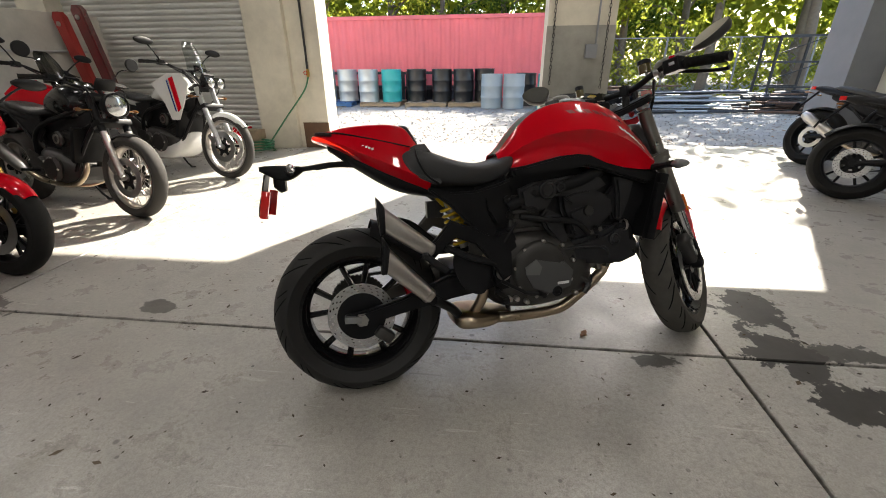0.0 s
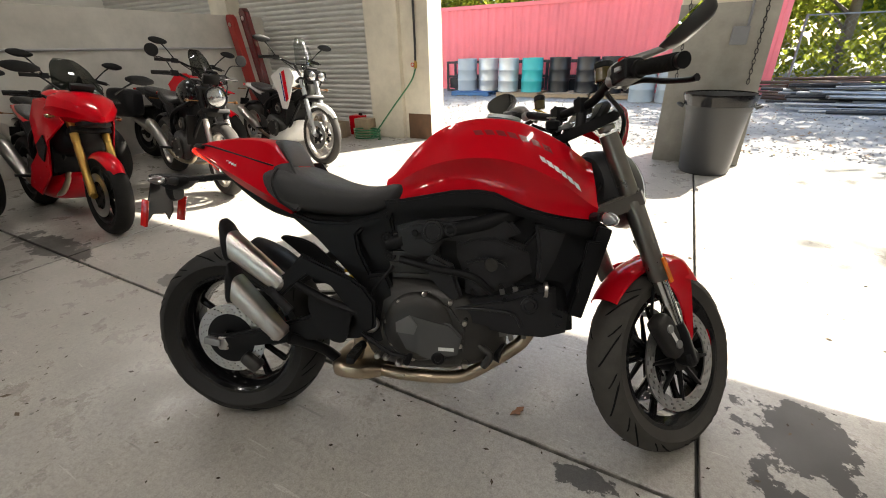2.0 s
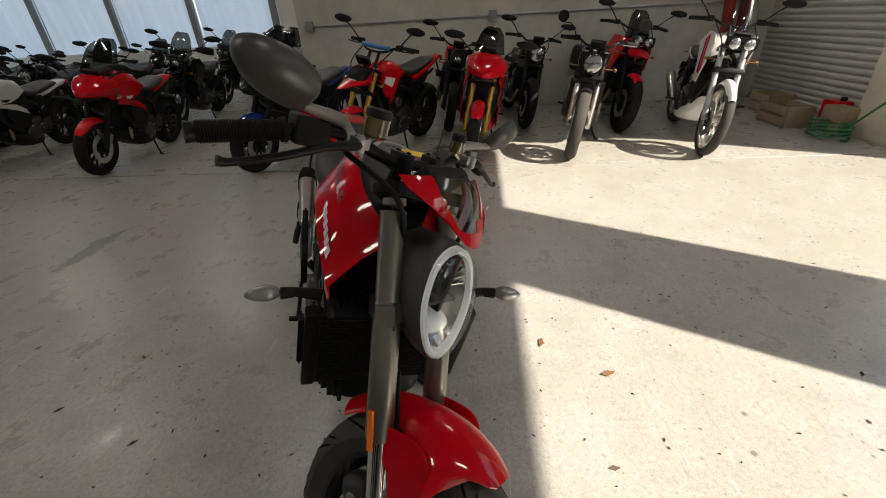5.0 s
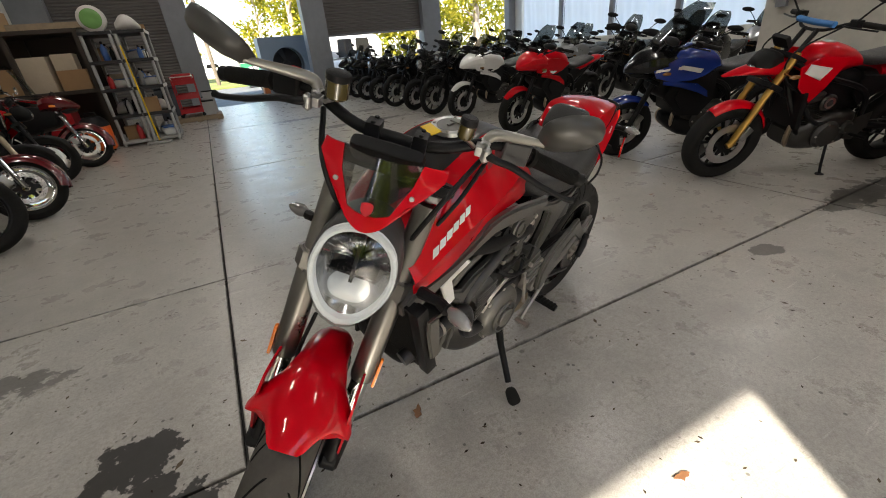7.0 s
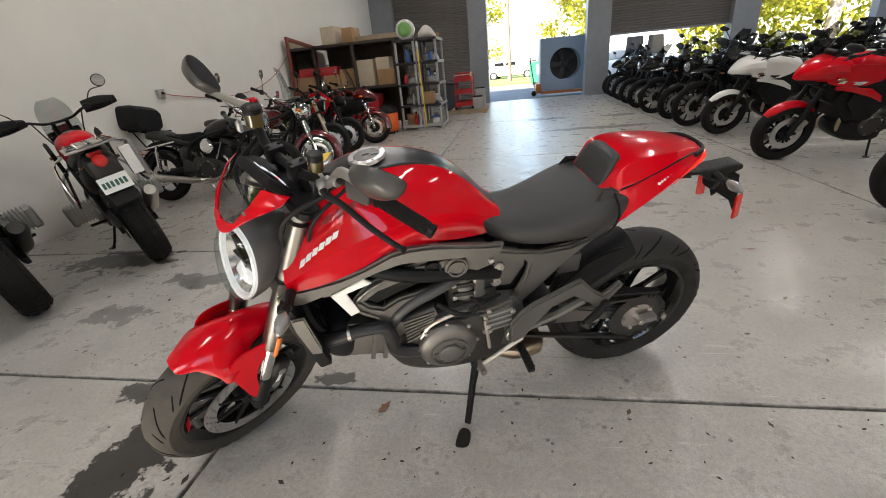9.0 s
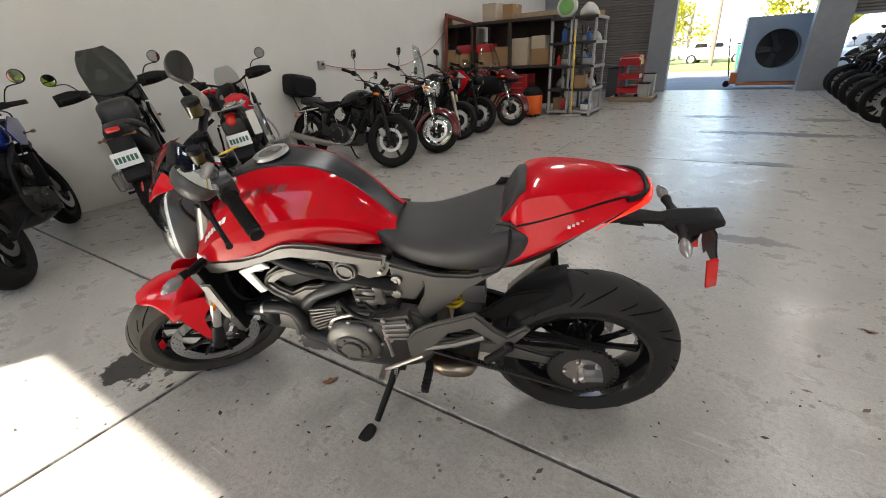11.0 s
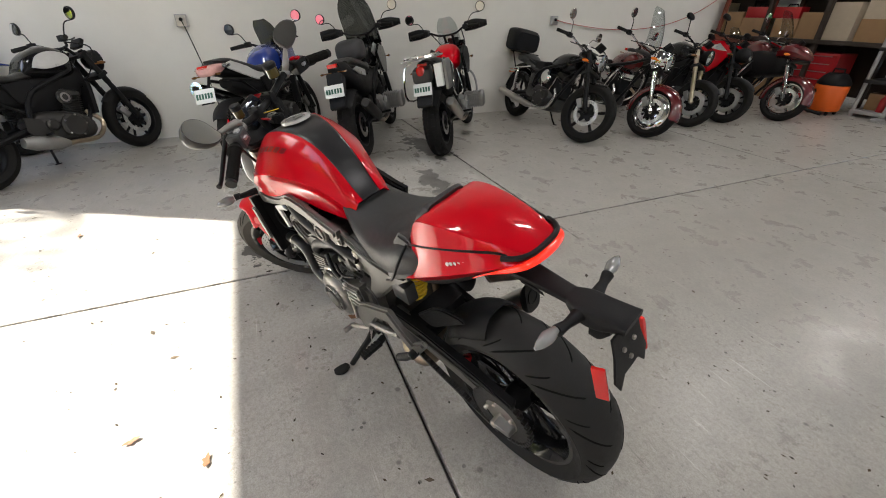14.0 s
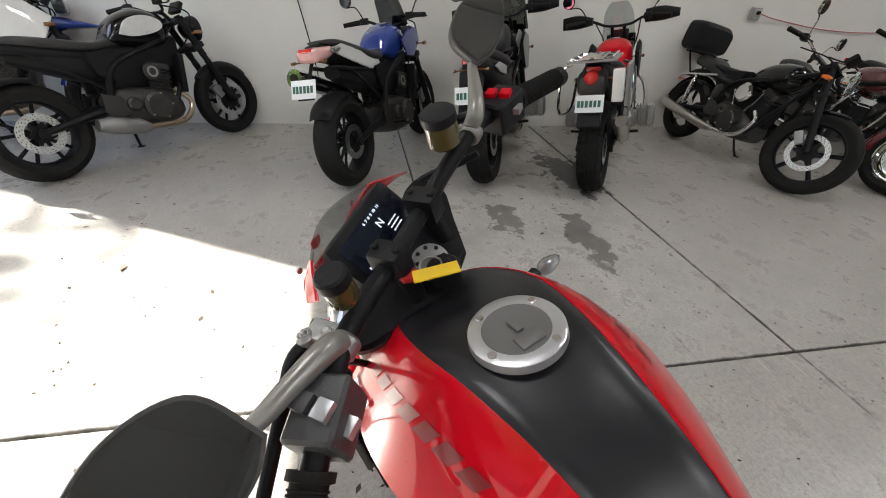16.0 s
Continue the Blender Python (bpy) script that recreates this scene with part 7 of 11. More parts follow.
H("scoop_line", tube([(0.80, -0.147, 0.478), (0.90, -0.1475, 0.480), (0.985, -0.147, 0.468), (1.01, -0.147, 0.430)], 0.006, 8, 20), SATIN_COVER, "", False, scoop)
H("scoop_cap", join(disc(0.024, 0.014, 24, "y", (1.030, -0.149, 0.500)), disc(0.016, 0.020, 24, "y", (1.030, -0.149, 0.500))), SATIN_COVER, "", False, scoop)
for x, z in ((0.958, 0.512), (1.045, 0.548), (0.845, 0.445), (1.115, 0.44)):
    H("scoop_screw", disc(0.007, 0.010, 10, "y", (x, -0.147, z)), MATTE_BLACK, "", False, scoop)
H("front_strut", plate([(1.035, 0.740), (1.125, 0.724), (1.100, 0.640), (1.066, 0.565), (1.046, 0.575), (1.048, 0.660)], 0.034, "xz", -0.128, 0.010), SATIN_COVER)
# cam covers and airbox sides
COVER = [(1.044, 0.668), (1.022, 0.694), (0.980, 0.724), (0.935, 0.748), (0.850, 0.764), (0.756, 0.774), (0.685, 0.777), (0.618, 0.767), (0.606, 0.740), (0.622, 0.712), (0.668, 0.697), (0.706, 0.684), (0.735, 0.667), (0.772, 0.680), (0.790, 0.700), (0.840, 0.714), (0.900, 0.704), (0.970, 0.684), (1.016, 0.652)]
LOWER = [(1.046, 0.666), (1.045, 0.624), (1.012, 0.602), (0.976, 0.560), (0.955, 0.536), (0.930, 0.540), (0.914, 0.562), (0.850, 0.612), (0.790, 0.642), (0.794, 0.662), (0.862, 0.646), (0.912, 0.638), (0.962, 0.610), (1.002, 0.630), (1.018, 0.654)]
cv = H("cam_cover", plate(COVER, 0.034, "xz", 0.122, 0.010), LIT_GUNMETAL, "satin grey cam cover")
H("cover_blade", plate(LOWER, 0.026, "xz", 0.118, 0.008), LIT_GUNMETAL, "", False, cv)
H("blade_ridge", tube([(0.965, 0.132, 0.545), (0.985, 0.134, 0.585), (1.030, 0.134, 0.622), (1.034, 0.134, 0.660), (0.985, 0.139, 0.708), (0.90, 0.141, 0.742)], 0.006, 8, 30), LIT_GUNMETAL, "", False, cv)
H("cover_recess", plate([(1.012, 0.672), (0.970, 0.694), (0.844, 0.718), (0.800, 0.706), (0.820, 0.674), (0.895, 0.652), (0.978, 0.618), (1.012, 0.645)], 0.02, "xz", 0.100, 0.004), MATTE_BLACK, "", False, cv)
H("recess_slat", plate([(0.94, 0.690), (0.83, 0.710), (0.815, 0.690), (0.90, 0.672)], 0.012, "xz", 0.112, 0.004), BLACK_PLASTIC, "", False, cv)
H("cover_cap", join(disc(0.036, 0.018, 32, "y", (0.738, 0.142, 0.736)), lathe([(0.004, 0.029), (0.015, 0.027), (0.015, 0.022), (0.008, 0.021)], 32, "y", (0.738, 0.142, 0.736))), LIT_GUNMETAL, "", False, cv)
H("cover_port", lathe([(-0.006, 0.016), (0.010, 0.019), (0.010, 0.025), (-0.006, 0.025)], 26, "y", (0.806, 0.136, 0.741), True), MATTE_BLACK, "", False, cv)
H("port_plug", disc(0.017, 0.008, 20, "y", (0.806, 0.138, 0.741)), MATTE_BLACK, "", False, cv)
for x, z in ((0.714, 0.688), (0.632, 0.735), (0.825, 0.732), (0.912, 0.742)):
    H("cover_screw", disc(0.008, 0.012, 10, "y", (x, 0.141, z)), STEEL, "", False, cv)
# engine
eng = H("engine", loft([(0.50, 0.09, 0.32, 0.52), (0.56, 0.145, 0.27, 0.56), (0.68, 0.16, 0.25, 0.57), (0.82, 0.155, 0.26, 0.54), (0.92, 0.13, 0.29, 0.47), (0.97, 0.08, 0.33, 0.42)], 18, 24, 4.2), DARK_ALU, "dark cast engine case")
H("vertical_cylinder", join(box(0.60, 0.76, -0.115, 0.115, 0.54, 0.70, 0.015), box(0.615, 0.745, -0.125, 0.125, 0.56, 0.575, 0.004), box(0.615, 0.745, -0.125, 0.125, 0.595, 0.61, 0.004), box(0.615, 0.745, -0.125, 0.125, 0.63, 0.645, 0.004)), DARK_ALU, "", False, eng)
both("frame_filler", lambda: plate([(0.60, 0.79), (0.48, 0.76), (0.46, 0.68), (0.52, 0.56), (0.62, 0.54)], 0.02, "xz", 0.085, 0.004), MATTE_BLACK)
H("front_cylinder", moved(join(box(-0.02, 0.20, -0.11, 0.11, -0.075, 0.075, 0.02), box(0.06, 0.075, -0.12, 0.12, -0.085, 0.085, 0.004), box(0.10, 0.115, -0.12, 0.12, -0.085, 0.085, 0.004)), Matrix.Translation((0.90, 0, 0.44)) @ Matrix.Rotation(radians(-12), 4, "Y")), mat("grey_engine_casting", (0.17, 0.165, 0.155), 0.42, 0.75, var=0.2, bump=0.35, bscale=260), "", False, eng)
H("head_cover", moved(loft([(0.0, 0.10, -0.07, 0.07), (0.03, 0.125, -0.085, 0.085), (0.085, 0.115, -0.075, 0.075), (0.10, 0.07, -0.05, 0.05)], 8, 20, 4), Matrix.Translation((1.06, 0, 0.47)) @ Matrix.Rotation(radians(-12), 4, "Y")), BLACK_PLASTIC, "", False, eng)
H("belly_cover", plate([(0.86, 0.52), (0.95, 0.56), (1.05, 0.555), (1.16, 0.48), (1.165, 0.415), (1.05, 0.385), (0.94, 0.402), (0.89, 0.44)], 0.03, "xz", -0.100, 0.010), BLACK_PLASTIC, "black belly cover")
H("airbox_side", plate([(1.00, 0.665), (1.06, 0.735), (1.20, 0.725), (1.21, 0.66), (1.13, 0.56), (1.04, 0.565)], 0.03, "xz", -0.108, 0.008), BLACK_PLASTIC)
# clutch cover on the right
cc = H("clutch_cover", lathe([(-0.135, 0.112), (-0.158, 0.110), (-0.168, 0.100), (-0.174, 0.070), (-0.176, 0)], 44, "y", (0.700, 0, 0.415)), DARK_ALU, "dark grey clutch cover")
H("case_flange", plate([(0.615, 0.340), (0.700, 0.300), (0.800, 0.308), (0.846, 0.342), (0.850, 0.420), (0.805, 0.490), (0.725, 0.528), (0.650, 0.512), (0.596, 0.445), (0.592, 0.380)], 0.045, "xz", -0.138, 0.010), DARK_ALU, "", False, cc)
H("cover_panel", plate([(0.634, 0.398), (0.632, 0.436), (0.680, 0.464), (0.735, 0.450), (0.800, 0.436), (0.836, 0.398), (0.822, 0.338), (0.740, 0.316), (0.662, 0.344)], 0.014, "xz", -0.170, 0.006), mat("grey_cover_panel", (0.085, 0.085, 0.086), 0.45, 0.35), "", False, cc)
# thin lighter wedge that paints a highlight onto the cover panel
H("cover_wedge", plate([(0.636, 0.404), (0.634, 0.434), (0.678, 0.460), (0.702, 0.428), (0.690, 0.398)], 0.006, "xz", -0.178, 0.002), mat("painted_highlight_grey", (0.15, 0.15, 0.15), 0.45, 0.35), "", False, cc)
H("cover_mark", box(0.765, 0.812, -0.1795, -0.1765, 0.352, 0.362), WHITE_PRINT, "", False, cc)
H("oil_filler", join(disc(0.021, 0.02, 20, "y", (0.764, -0.172, 0.325)), disc(0.012, 0.028, 6, "y", (0.764, -0.172, 0.325))), MATTE_BLACK, "", False, cc)
for a in np.arange(9) * 0.698 + 0.2:
    H("case_bolt", disc(0.0075, 0.02, 10, "y", (0.722 + 0.122 * math.cos(a), -0.158, 0.414 + 0.108 * math.sin(a))), STEEL, "", False, cc)
for x, z in ((0.60, 0.315), (0.572, 0.318), (0.64, 0.298), (0.845, 0.305)):
    H("case_bolt", disc(0.010, 0.03, 12, "y", (x, -0.165, z)), STEEL, "", False, eng)
ENGINE_GREY = mat("grey_engine_casting", (0.17, 0.165, 0.155), 0.42, 0.75, var=0.2, bump=0.35, bscale=260)
hd = H("rear_head", moved(lathe([(-0.075, 0), (-0.075, 0.050), (-0.066, 0.058), (-0.030, 0.060), (-0.022, 0.054), (0.030, 0.054), (0.040, 0.063), (0.066, 0.062), (0.072, 0.050), (0.072, 0)], 28, "z"), Matrix.Translation((0.705, 0.066, 0.622)) @ Matrix.Rotation(radians(12), 4, "Y")), ENGINE_GREY, "grey cast cylinder head", False, eng)
for x, z in ((0.672, 0.650), (0.742, 0.645), (0.668, 0.600), (0.74, 0.592)):
    H("head_bolt", disc(0.009, 0.02, 10, "y", (x, 0.118, z)), STEEL, "", False, hd)
H("head_boss", join(moved(box(-0.014, 0.014, -0.02, 0.02, -0.045, 0.045, 0.006), Matrix.Translation((0.660, 0.112, 0.655))), disc(0.02, 0.03, 18, "y", (0.66, 0.115, 0.600))), ENGINE_GREY, "", False, hd)
for k in range(7):
    H("crankcase_rib", moved(box(-0.05, 0.05, -0.004, 0.004, -0.003, 0.003, 0.001), Matrix.Translation((0.86, 0.150, 0.49 + 0.013 * k)) @ Matrix.Rotation(0.5 - 0.05 * k, 4, "Y")), ENGINE_GREY, "", False, eng)
H("starter_motor", tube([(0.80, 0.11, 0.545), (0.90, 0.115, 0.515)], 0.030, 18), ENGINE_GREY, "", False, eng)
H("oil_line", tube([(0.70, 0.14, 0.545), (0.76, 0.155, 0.555), (0.83, 0.155, 0.525), (0.86, 0.15, 0.47)], 0.007, 8, 20), STEEL, "", False, eng)
H("solenoid", join(tube([(0.645, 0.15, 0.470), (0.645, 0.175, 0.470)], 0.016, 14), tube([(0.652, 0.165, 0.54), (0.648, 0.165, 0.47)], 0.008, 8)), STEEL, "", False, eng)
# alternator and sprocket covers on the left
ac = H("alternator_cover", lathe([(0.145, 0.098), (0.170, 0.095), (0.180, 0.085), (0.186, 0.05), (0.186, 0)], 36, "y", (0.775, 0, 0.428)), ENGINE_GREY, "grey cast alternator cover")
H("cover_boss", join(disc(0.036, 0.02, 24, "y", (0.775, 0.188, 0.420)), lathe([(0.186, 0.062), (0.194, 0.060), (0.194, 0.055), (0.186, 0.053)], 32, "y", (0.775, 0, 0.422)), *[moved(box(0.040, 0.054, 0.184, 0.192, -0.004, 0.004), Matrix.Translation((0.775, 0, 0.422)) @ Matrix.Rotation(a, 4, "Y")) for a in np.arange(6) * 1.047]), ENGINE_GREY, "", False, ac)
for a in np.arange(8) * 0.785:
    H("case_bolt", disc(0.0075, 0.02, 10, "y", (0.775 + 0.098 * math.cos(a), 0.158, 0.428 + 0.098 * math.sin(a))), STEEL, "", False, ac)
sp = H("sprocket_cover", plate([(0.700, 0.556), (0.625, 0.566), (0.567, 0.584), (0.556, 0.525), (0.568, 0.470), (0.645, 0.460), (0.655, 0.525)], 0.05, "xz", 0.150, 0.010), ENGINE_GREY, "grey ribbed sprocket cover")
for k in range(4):
    H("cover_rib", moved(box(-0.04, 0.04, -0.003, 0.003, -0.004, 0.004, 0.001), Matrix.Translation((0.608, 0.178, 0.484 + 0.022 * k)) @ Matrix.Rotation(0.15, 4, "Y")), ALU, "", False, sp)
for x, z in ((0.645, 0.565), (0.565, 0.545), (0.56, 0.485), (0.645, 0.495)):
    H("cover_screw", disc(0.008, 0.012, 10, "y", (x, 0.177, z)), STEEL, "", False, sp)
# hoses and pipes on the left, headers on the right
H("coolant_hose", tube([(1.20, 0.13, 0.512), (1.115, 0.142, 0.538), (1.03, 0.148, 0.558), (0.972, 0.150, 0.552), (0.952, 0.152, 0.510), (0.948, 0.152, 0.458), (0.915, 0.152, 0.430), (0.86, 0.150, 0.416)], 0.0215, 16, 50), SATIN_COVER, "thick black coolant hose")
H("upper_hose", tube([(0.945, 0.115, 0.520), (0.925, 0.125, 0.566), (0.875, 0.128, 0.610), (0.79, 0.125, 0.648), (0.71, 0.105, 0.672)], 0.019, 14, 36), GREY_PLASTIC)
both("hose_clip", lambda: join(lathe([(-0.005, 0.0205), (0.005, 0.0205), (0.005, 0.023), (-0.005, 0.023)], 18, "x", (1.075, 0.145, 0.549), True)), STEEL)
H("frame_bracket", plate([(1.098, 0.716), (1.002, 0.757), (0.982, 0.737), (1.055, 0.714), (1.030, 0.637), (1.056, 0.627)], 0.010, "xz", 0.148, 0.002), mat("bare_alu", (0.78, 0.78, 0.77), 0.45, 0.2), "bright aluminium bracket")
H("front_header", tube([(1.06, -0.05, 0.44), (1.045, -0.075, 0.40), (1.025, -0.080, 0.365), (1.008, -0.080, 0.343), (0.942, -0.080, 0.291), (0.846, -0.080, 0.228), (0.767, -0.080, 0.213), (0.629, -0.080, 0.214), (0.54, -0.06, 0.215)], 0.0215, 14, 50), BRONZE_STEEL, "heat-tinted steel exhaust header")
H("rear_header", tube([(0.60, -0.03, 0.60), (0.545, -0.08, 0.55), (0.51, -0.10, 0.45), (0.49, -0.09, 0.32), (0.46, -0.05, 0.24)], 0.021, 12, 30), BRONZE_STEEL)
H("exhaust_box", loft([(0.38, 0.07, 0.205, 0.240), (0.41, 0.11, 0.188, 0.258), (0.50, 0.115, 0.186, 0.252), (0.56, 0.085, 0.190, 0.240), (0.61, 0.05, 0.195, 0.232)], 14, 20, 3.5), BRONZE_STEEL, "heat-tinted exhaust box under the engine")
H("link_pipe", tube([(0.40, -0.06, 0.24), (0.36, -0.09, 0.29), (0.31, -0.13, 0.33), (0.28, -0.16, 0.352)], 0.018, 12, 24), MATTE_BLACK)
for p0, p1 in (((0.288, -0.180, 0.532), (0.118, -0.186, 0.668)), ((0.272, -0.180, 0.368), (0.118, -0.186, 0.532))):
    a, b = Vector(p0), Vector(p1)
    d = (b - a)
    ln = d.length
    R = Matrix.Translation(a) @ Matrix.Rotation(math.atan2(d.z, -d.x), 4, "Y") @ Matrix.Rotation(math.pi, 4, "Z")

    def slant(bm):
        """The far end of the silencer, cut upright."""
        for v in bm.verts:
            v.co.x += 0.8 * v.co.z * max(v.co.x - ln * 0.35, 0) / (ln * 0.65)
        return moved(bm, R)

    can = H("silencer", slant(loft([(0.0, 0.019, -0.019, 0.019), (0.02, 0.027, -0.026, 0.026), (ln * 0.5, 0.032, -0.032, 0.031), (ln * 0.95, 0.036, -0.036, 0.035)], 18, 28, 3.2)), STEEL, "brushed steel silencer")
    H("silencer_band", moved(loft([(0.010, 0.0285, -0.0275, 0.027), (0.022, 0.030, -0.029, 0.028)], 3, 24, 3.2), R), STEEL, "", False, can)
    H("end_cap", slant(loft([(ln * 0.93, 0.038, -0.038, 0.037), (ln * 1.0, 0.040, -0.046, 0.046), (ln * 1.05, 0.034, -0.050, 0.048)], 10, 28, 3.4)), BLACK_PLASTIC, "black slanted end cap", False, can)
    H("outlet", slant(lathe([(ln * 1.02, 0.018), (ln * 1.065, 0.020), (ln * 1.065, 0.024), (ln * 1.02, 0.025)], 20, "x", (0, 0, -0.004), True)), MATTE_BLACK, "", False, can)
# footrests: forged carriers on both sides
CARRIER = [(0.545, 0.545), (0.50, 0.575), (0.42, 0.610), (0.355, 0.640), (0.335, 0.618), (0.30, 0.580), (0.265, 0.555), (0.215, 0.600), (0.20, 0.585), (0.245, 0.52), (0.285, 0.505), (0.31, 0.53), (0.37, 0.575), (0.44, 0.545), (0.49, 0.48), (0.54, 0.40), (0.575, 0.42), (0.575, 0.50)]
for s in (-1, 1):
    # carrier and arm darkened on the right to paint that side's shade
    H("footrest_carrier", plate(CARRIER, 0.022, "xz", 0.188 * s, 0.007), LIT_GUNMETAL if s > 0 else MATTE_BLACK, "forged footrest carrier")
    H("carrier_arm", join(tube([(0.52, 0.188 * s, 0.465), (0.42, 0.190 * s, 0.50), (0.33, 0.190 * s, 0.545)], 0.013, 8)), LIT_GUNMETAL if s > 0 else MATTE_BLACK)
    if s < 0:
        H("heel_guard", plate([(0.50, 0.45), (0.43, 0.50), (0.37, 0.52), (0.36, 0.46), (0.40, 0.38), (0.47, 0.36)], 0.006, "xz", 0.178 * s, 0.002, smooth=24), BLACK_PLASTIC)
    pg = H("rider_footpeg", join(tube([(0.525, 0.165 * s, 0.350), (0.520, 0.190 * s, 0.350)], 0.014, 10), moved(box(-0.012, 0.012, 0.0, 0.085, -0.009, 0.009, 0.004), Matrix.Translation((0.520, 0.185 * s if s > 0 else -0.27, 0.345)))), MATTE_BLACK)
    H("peg_rubber", moved(join(*[box(-0.013, 0.013, 0.012 + 0.014 * k, 0.021 + 0.014 * k, 0.006, 0.012) for k in range(5)]), Matrix.Translation((0.520, 0.185 * s if s > 0 else -0.27, 0.345))), RUBBER, "", False, pg)
    H("pillion_footpeg", join(disc(0.014, 0.03, 12, "y", (0.258, 0.205 * s, 0.525)), tube([(0.258, 0.208 * s, 0.525), (0.285, 0.216 * s, 0.500), (0.325, 0.222 * s, 0.470)], (0.011, 0.014, 0.012), 10)), BLACK_PLASTIC)
H("gear_lever", join(tube([(0.53, 0.195, 0.43), (0.62, 0.20, 0.375), (0.675, 0.205, 0.345)], 0.007, 8), tube([(0.675, 0.19, 0.345), (0.675, 0.24, 0.345)], 0.010, 10), tube([(0.655, 0.17, 0.52), (0.64, 0.185, 0.40)], 0.006, 8)), STEEL)
H("brake_pedal", join(tube([(0.53, -0.195, 0.40), (0.62, -0.20, 0.345), (0.68, -0.205, 0.335)], 0.007, 8), tube([(0.68, -0.19, 0.335), (0.68, -0.235, 0.335)], 0.010, 10)), MATTE_BLACK)
ss = H("side_stand", join(tube([(0.665, 0.125, 0.262), (0.690, 0.165, 0.20), (0.735, 0.255, 0.095)], (0.017, 0.013, 0.012), 10), box(0.63, 0.69, 0.09, 0.14, 0.25, 0.30, 0.01)), MATTE_BLACK, "black side stand, folded out")
H("stand_foot", moved(loft([(-0.035, 0.010, -0.006, 0.008), (-0.02, 0.022, -0.010, 0.012), (0.03, 0.024, -0.012, 0.014), (0.045, 0.012, -0.006, 0.01)], 8, 14, 3), Matrix.Translation((0.762, 0.298, 0.073)) @ Matrix.Rotation(radians(60), 4, "Z") @ Matrix.Rotation(radians(20), 4, "Y")), RUBBER, "", False, ss)
H("stand_spring", tube([(0.655 + 0.02 * f + 0.006 * math.cos(60 * f), 0.14 + 0.02 * f, 0.30 - 0.09 * f + 0.006 * math.sin(60 * f)) for f in np.linspace(0, 1, 70)], 0.0015, 5), STEEL, "", False, ss)
# radiator
RM = Matrix.Translation((1.185, 0, 0.615)) @ Matrix.Rotation(radians(14), 4, "Y")
rad = H("radiator", moved(join(box(-0.014, 0.014, -0.17, 0.17, -0.125, 0.125, 0.004), box(-0.018, 0.018, -0.20, -0.168, -0.130, 0.130, 0.008), box(-0.018, 0.018, 0.168, 0.20, -0.130, 0.130, 0.008)), RM), MATTE_BLACK, "black radiator with fine fins")
tagged(H("radiator_core", moved(join(*[box(0.012, 0.0165, -0.165, 0.165, -0.12 + 0.008 * k, -0.1185 + 0.008 * k) for k in range(30)]), RM), DARK_ALU, "", False, rad), kind="stuff")
# frame ends coloured by side: lit grey left, shade-black right
for s_, m_ in ((1, LIT_GUNMETAL), (-1, MATTE_BLACK)):
    H("radiator_frame", plate([(1.204, 0.706), (1.168, 0.708), (1.148, 0.580), (1.152, 0.560), (1.178, 0.562), (1.200, 0.66)], 0.012, "xz", 0.206 * s_, 0.004), m_)
fan = H("radiator_fan", moved(lathe([(-0.03, 0.095), (-0.018, 0.10), (-0.018, 0.092), (-0.03, 0.09)], 28, "x", (0, 0.05, 0), True), RM), BLACK_PLASTIC)
H("fan_hub", moved(disc(0.025, 0.016, 16, "x", (-0.025, 0.05, 0)), RM), BLACK_PLASTIC, "", False, fan)
for k in range(7):
    H("fan_blade", moved(box(-0.028, -0.022, -0.014, 0.014, 0.02, 0.09), RM @ Matrix.Translation((0, 0.05, 0)) @ Matrix.Rotation(k * 0.9, 4, "X")), BLACK_PLASTIC, "", False, fan)
H("rectifier", moved(box(-0.03, 0.03, -0.04, 0.04, -0.03, 0.03, 0.005), Matrix.Translation((1.10, 0.05, 0.69))), ALU)
# wires and small hoses round the engine
for pts, r, mt in (([(0.66, 0.15, 0.60), (0.70, 0.165, 0.55), (0.78, 0.16, 0.53), (0.86, 0.15, 0.50)], 0.006, BLACK_PLASTIC), ([(0.60, 0.15, 0.60), (0.66, 0.165, 0.59), (0.70, 0.16, 0.62)], 0.005, BLACK_PLASTIC), ([(0.80, 0.14, 0.60), (0.74, 0.16, 0.56), (0.66, 0.165, 0.545)], 0.008, BLACK_PLASTIC),
                   ([(0.62, -0.14, 0.60), (0.56, -0.15, 0.52), (0.57, -0.15, 0.45)], 0.006, BLACK_PLASTIC), ([(0.88, -0.13, 0.36), (0.92, -0.14, 0.33), (0.90, -0.14, 0.29)], 0.012, DARK_ALU), ([(0.64, -0.13, 0.62), (0.75, -0.15, 0.60), (0.86, -0.15, 0.58), (0.92, -0.14, 0.53)], 0.012, BLACK_PLASTIC)):
    H("hose", tube(pts, r, 8, 20), mt)
H("oil_filter", tube([(0.89, -0.06, 0.33), (0.96, -0.09, 0.315)], 0.033, 18), MATTE_BLACK)
H("regulator_box", box(0.33, 0.40, 0.09, 0.13, 0.62, 0.69, 0.006), GREY_PLASTIC)

# ---- parked motorcycles ----
W = "motorcycles in the hall"
SPORT_PANEL = [(0.98, 0.95), (1.22, 0.93), (1.30, 0.80), (1.12, 0.66), (1.05, 0.40), (0.78, 0.22), (0.56, 0.26), (0.66, 0.44), (0.86, 0.56), (0.82, 0.80)]
UPPER_BLADE = [(0.74, 0.88), (0.94, 0.955), (1.16, 0.97), (1.33, 0.86), (1.30, 0.80), (1.16, 0.765), (0.98, 0.765), (0.86, 0.80)]
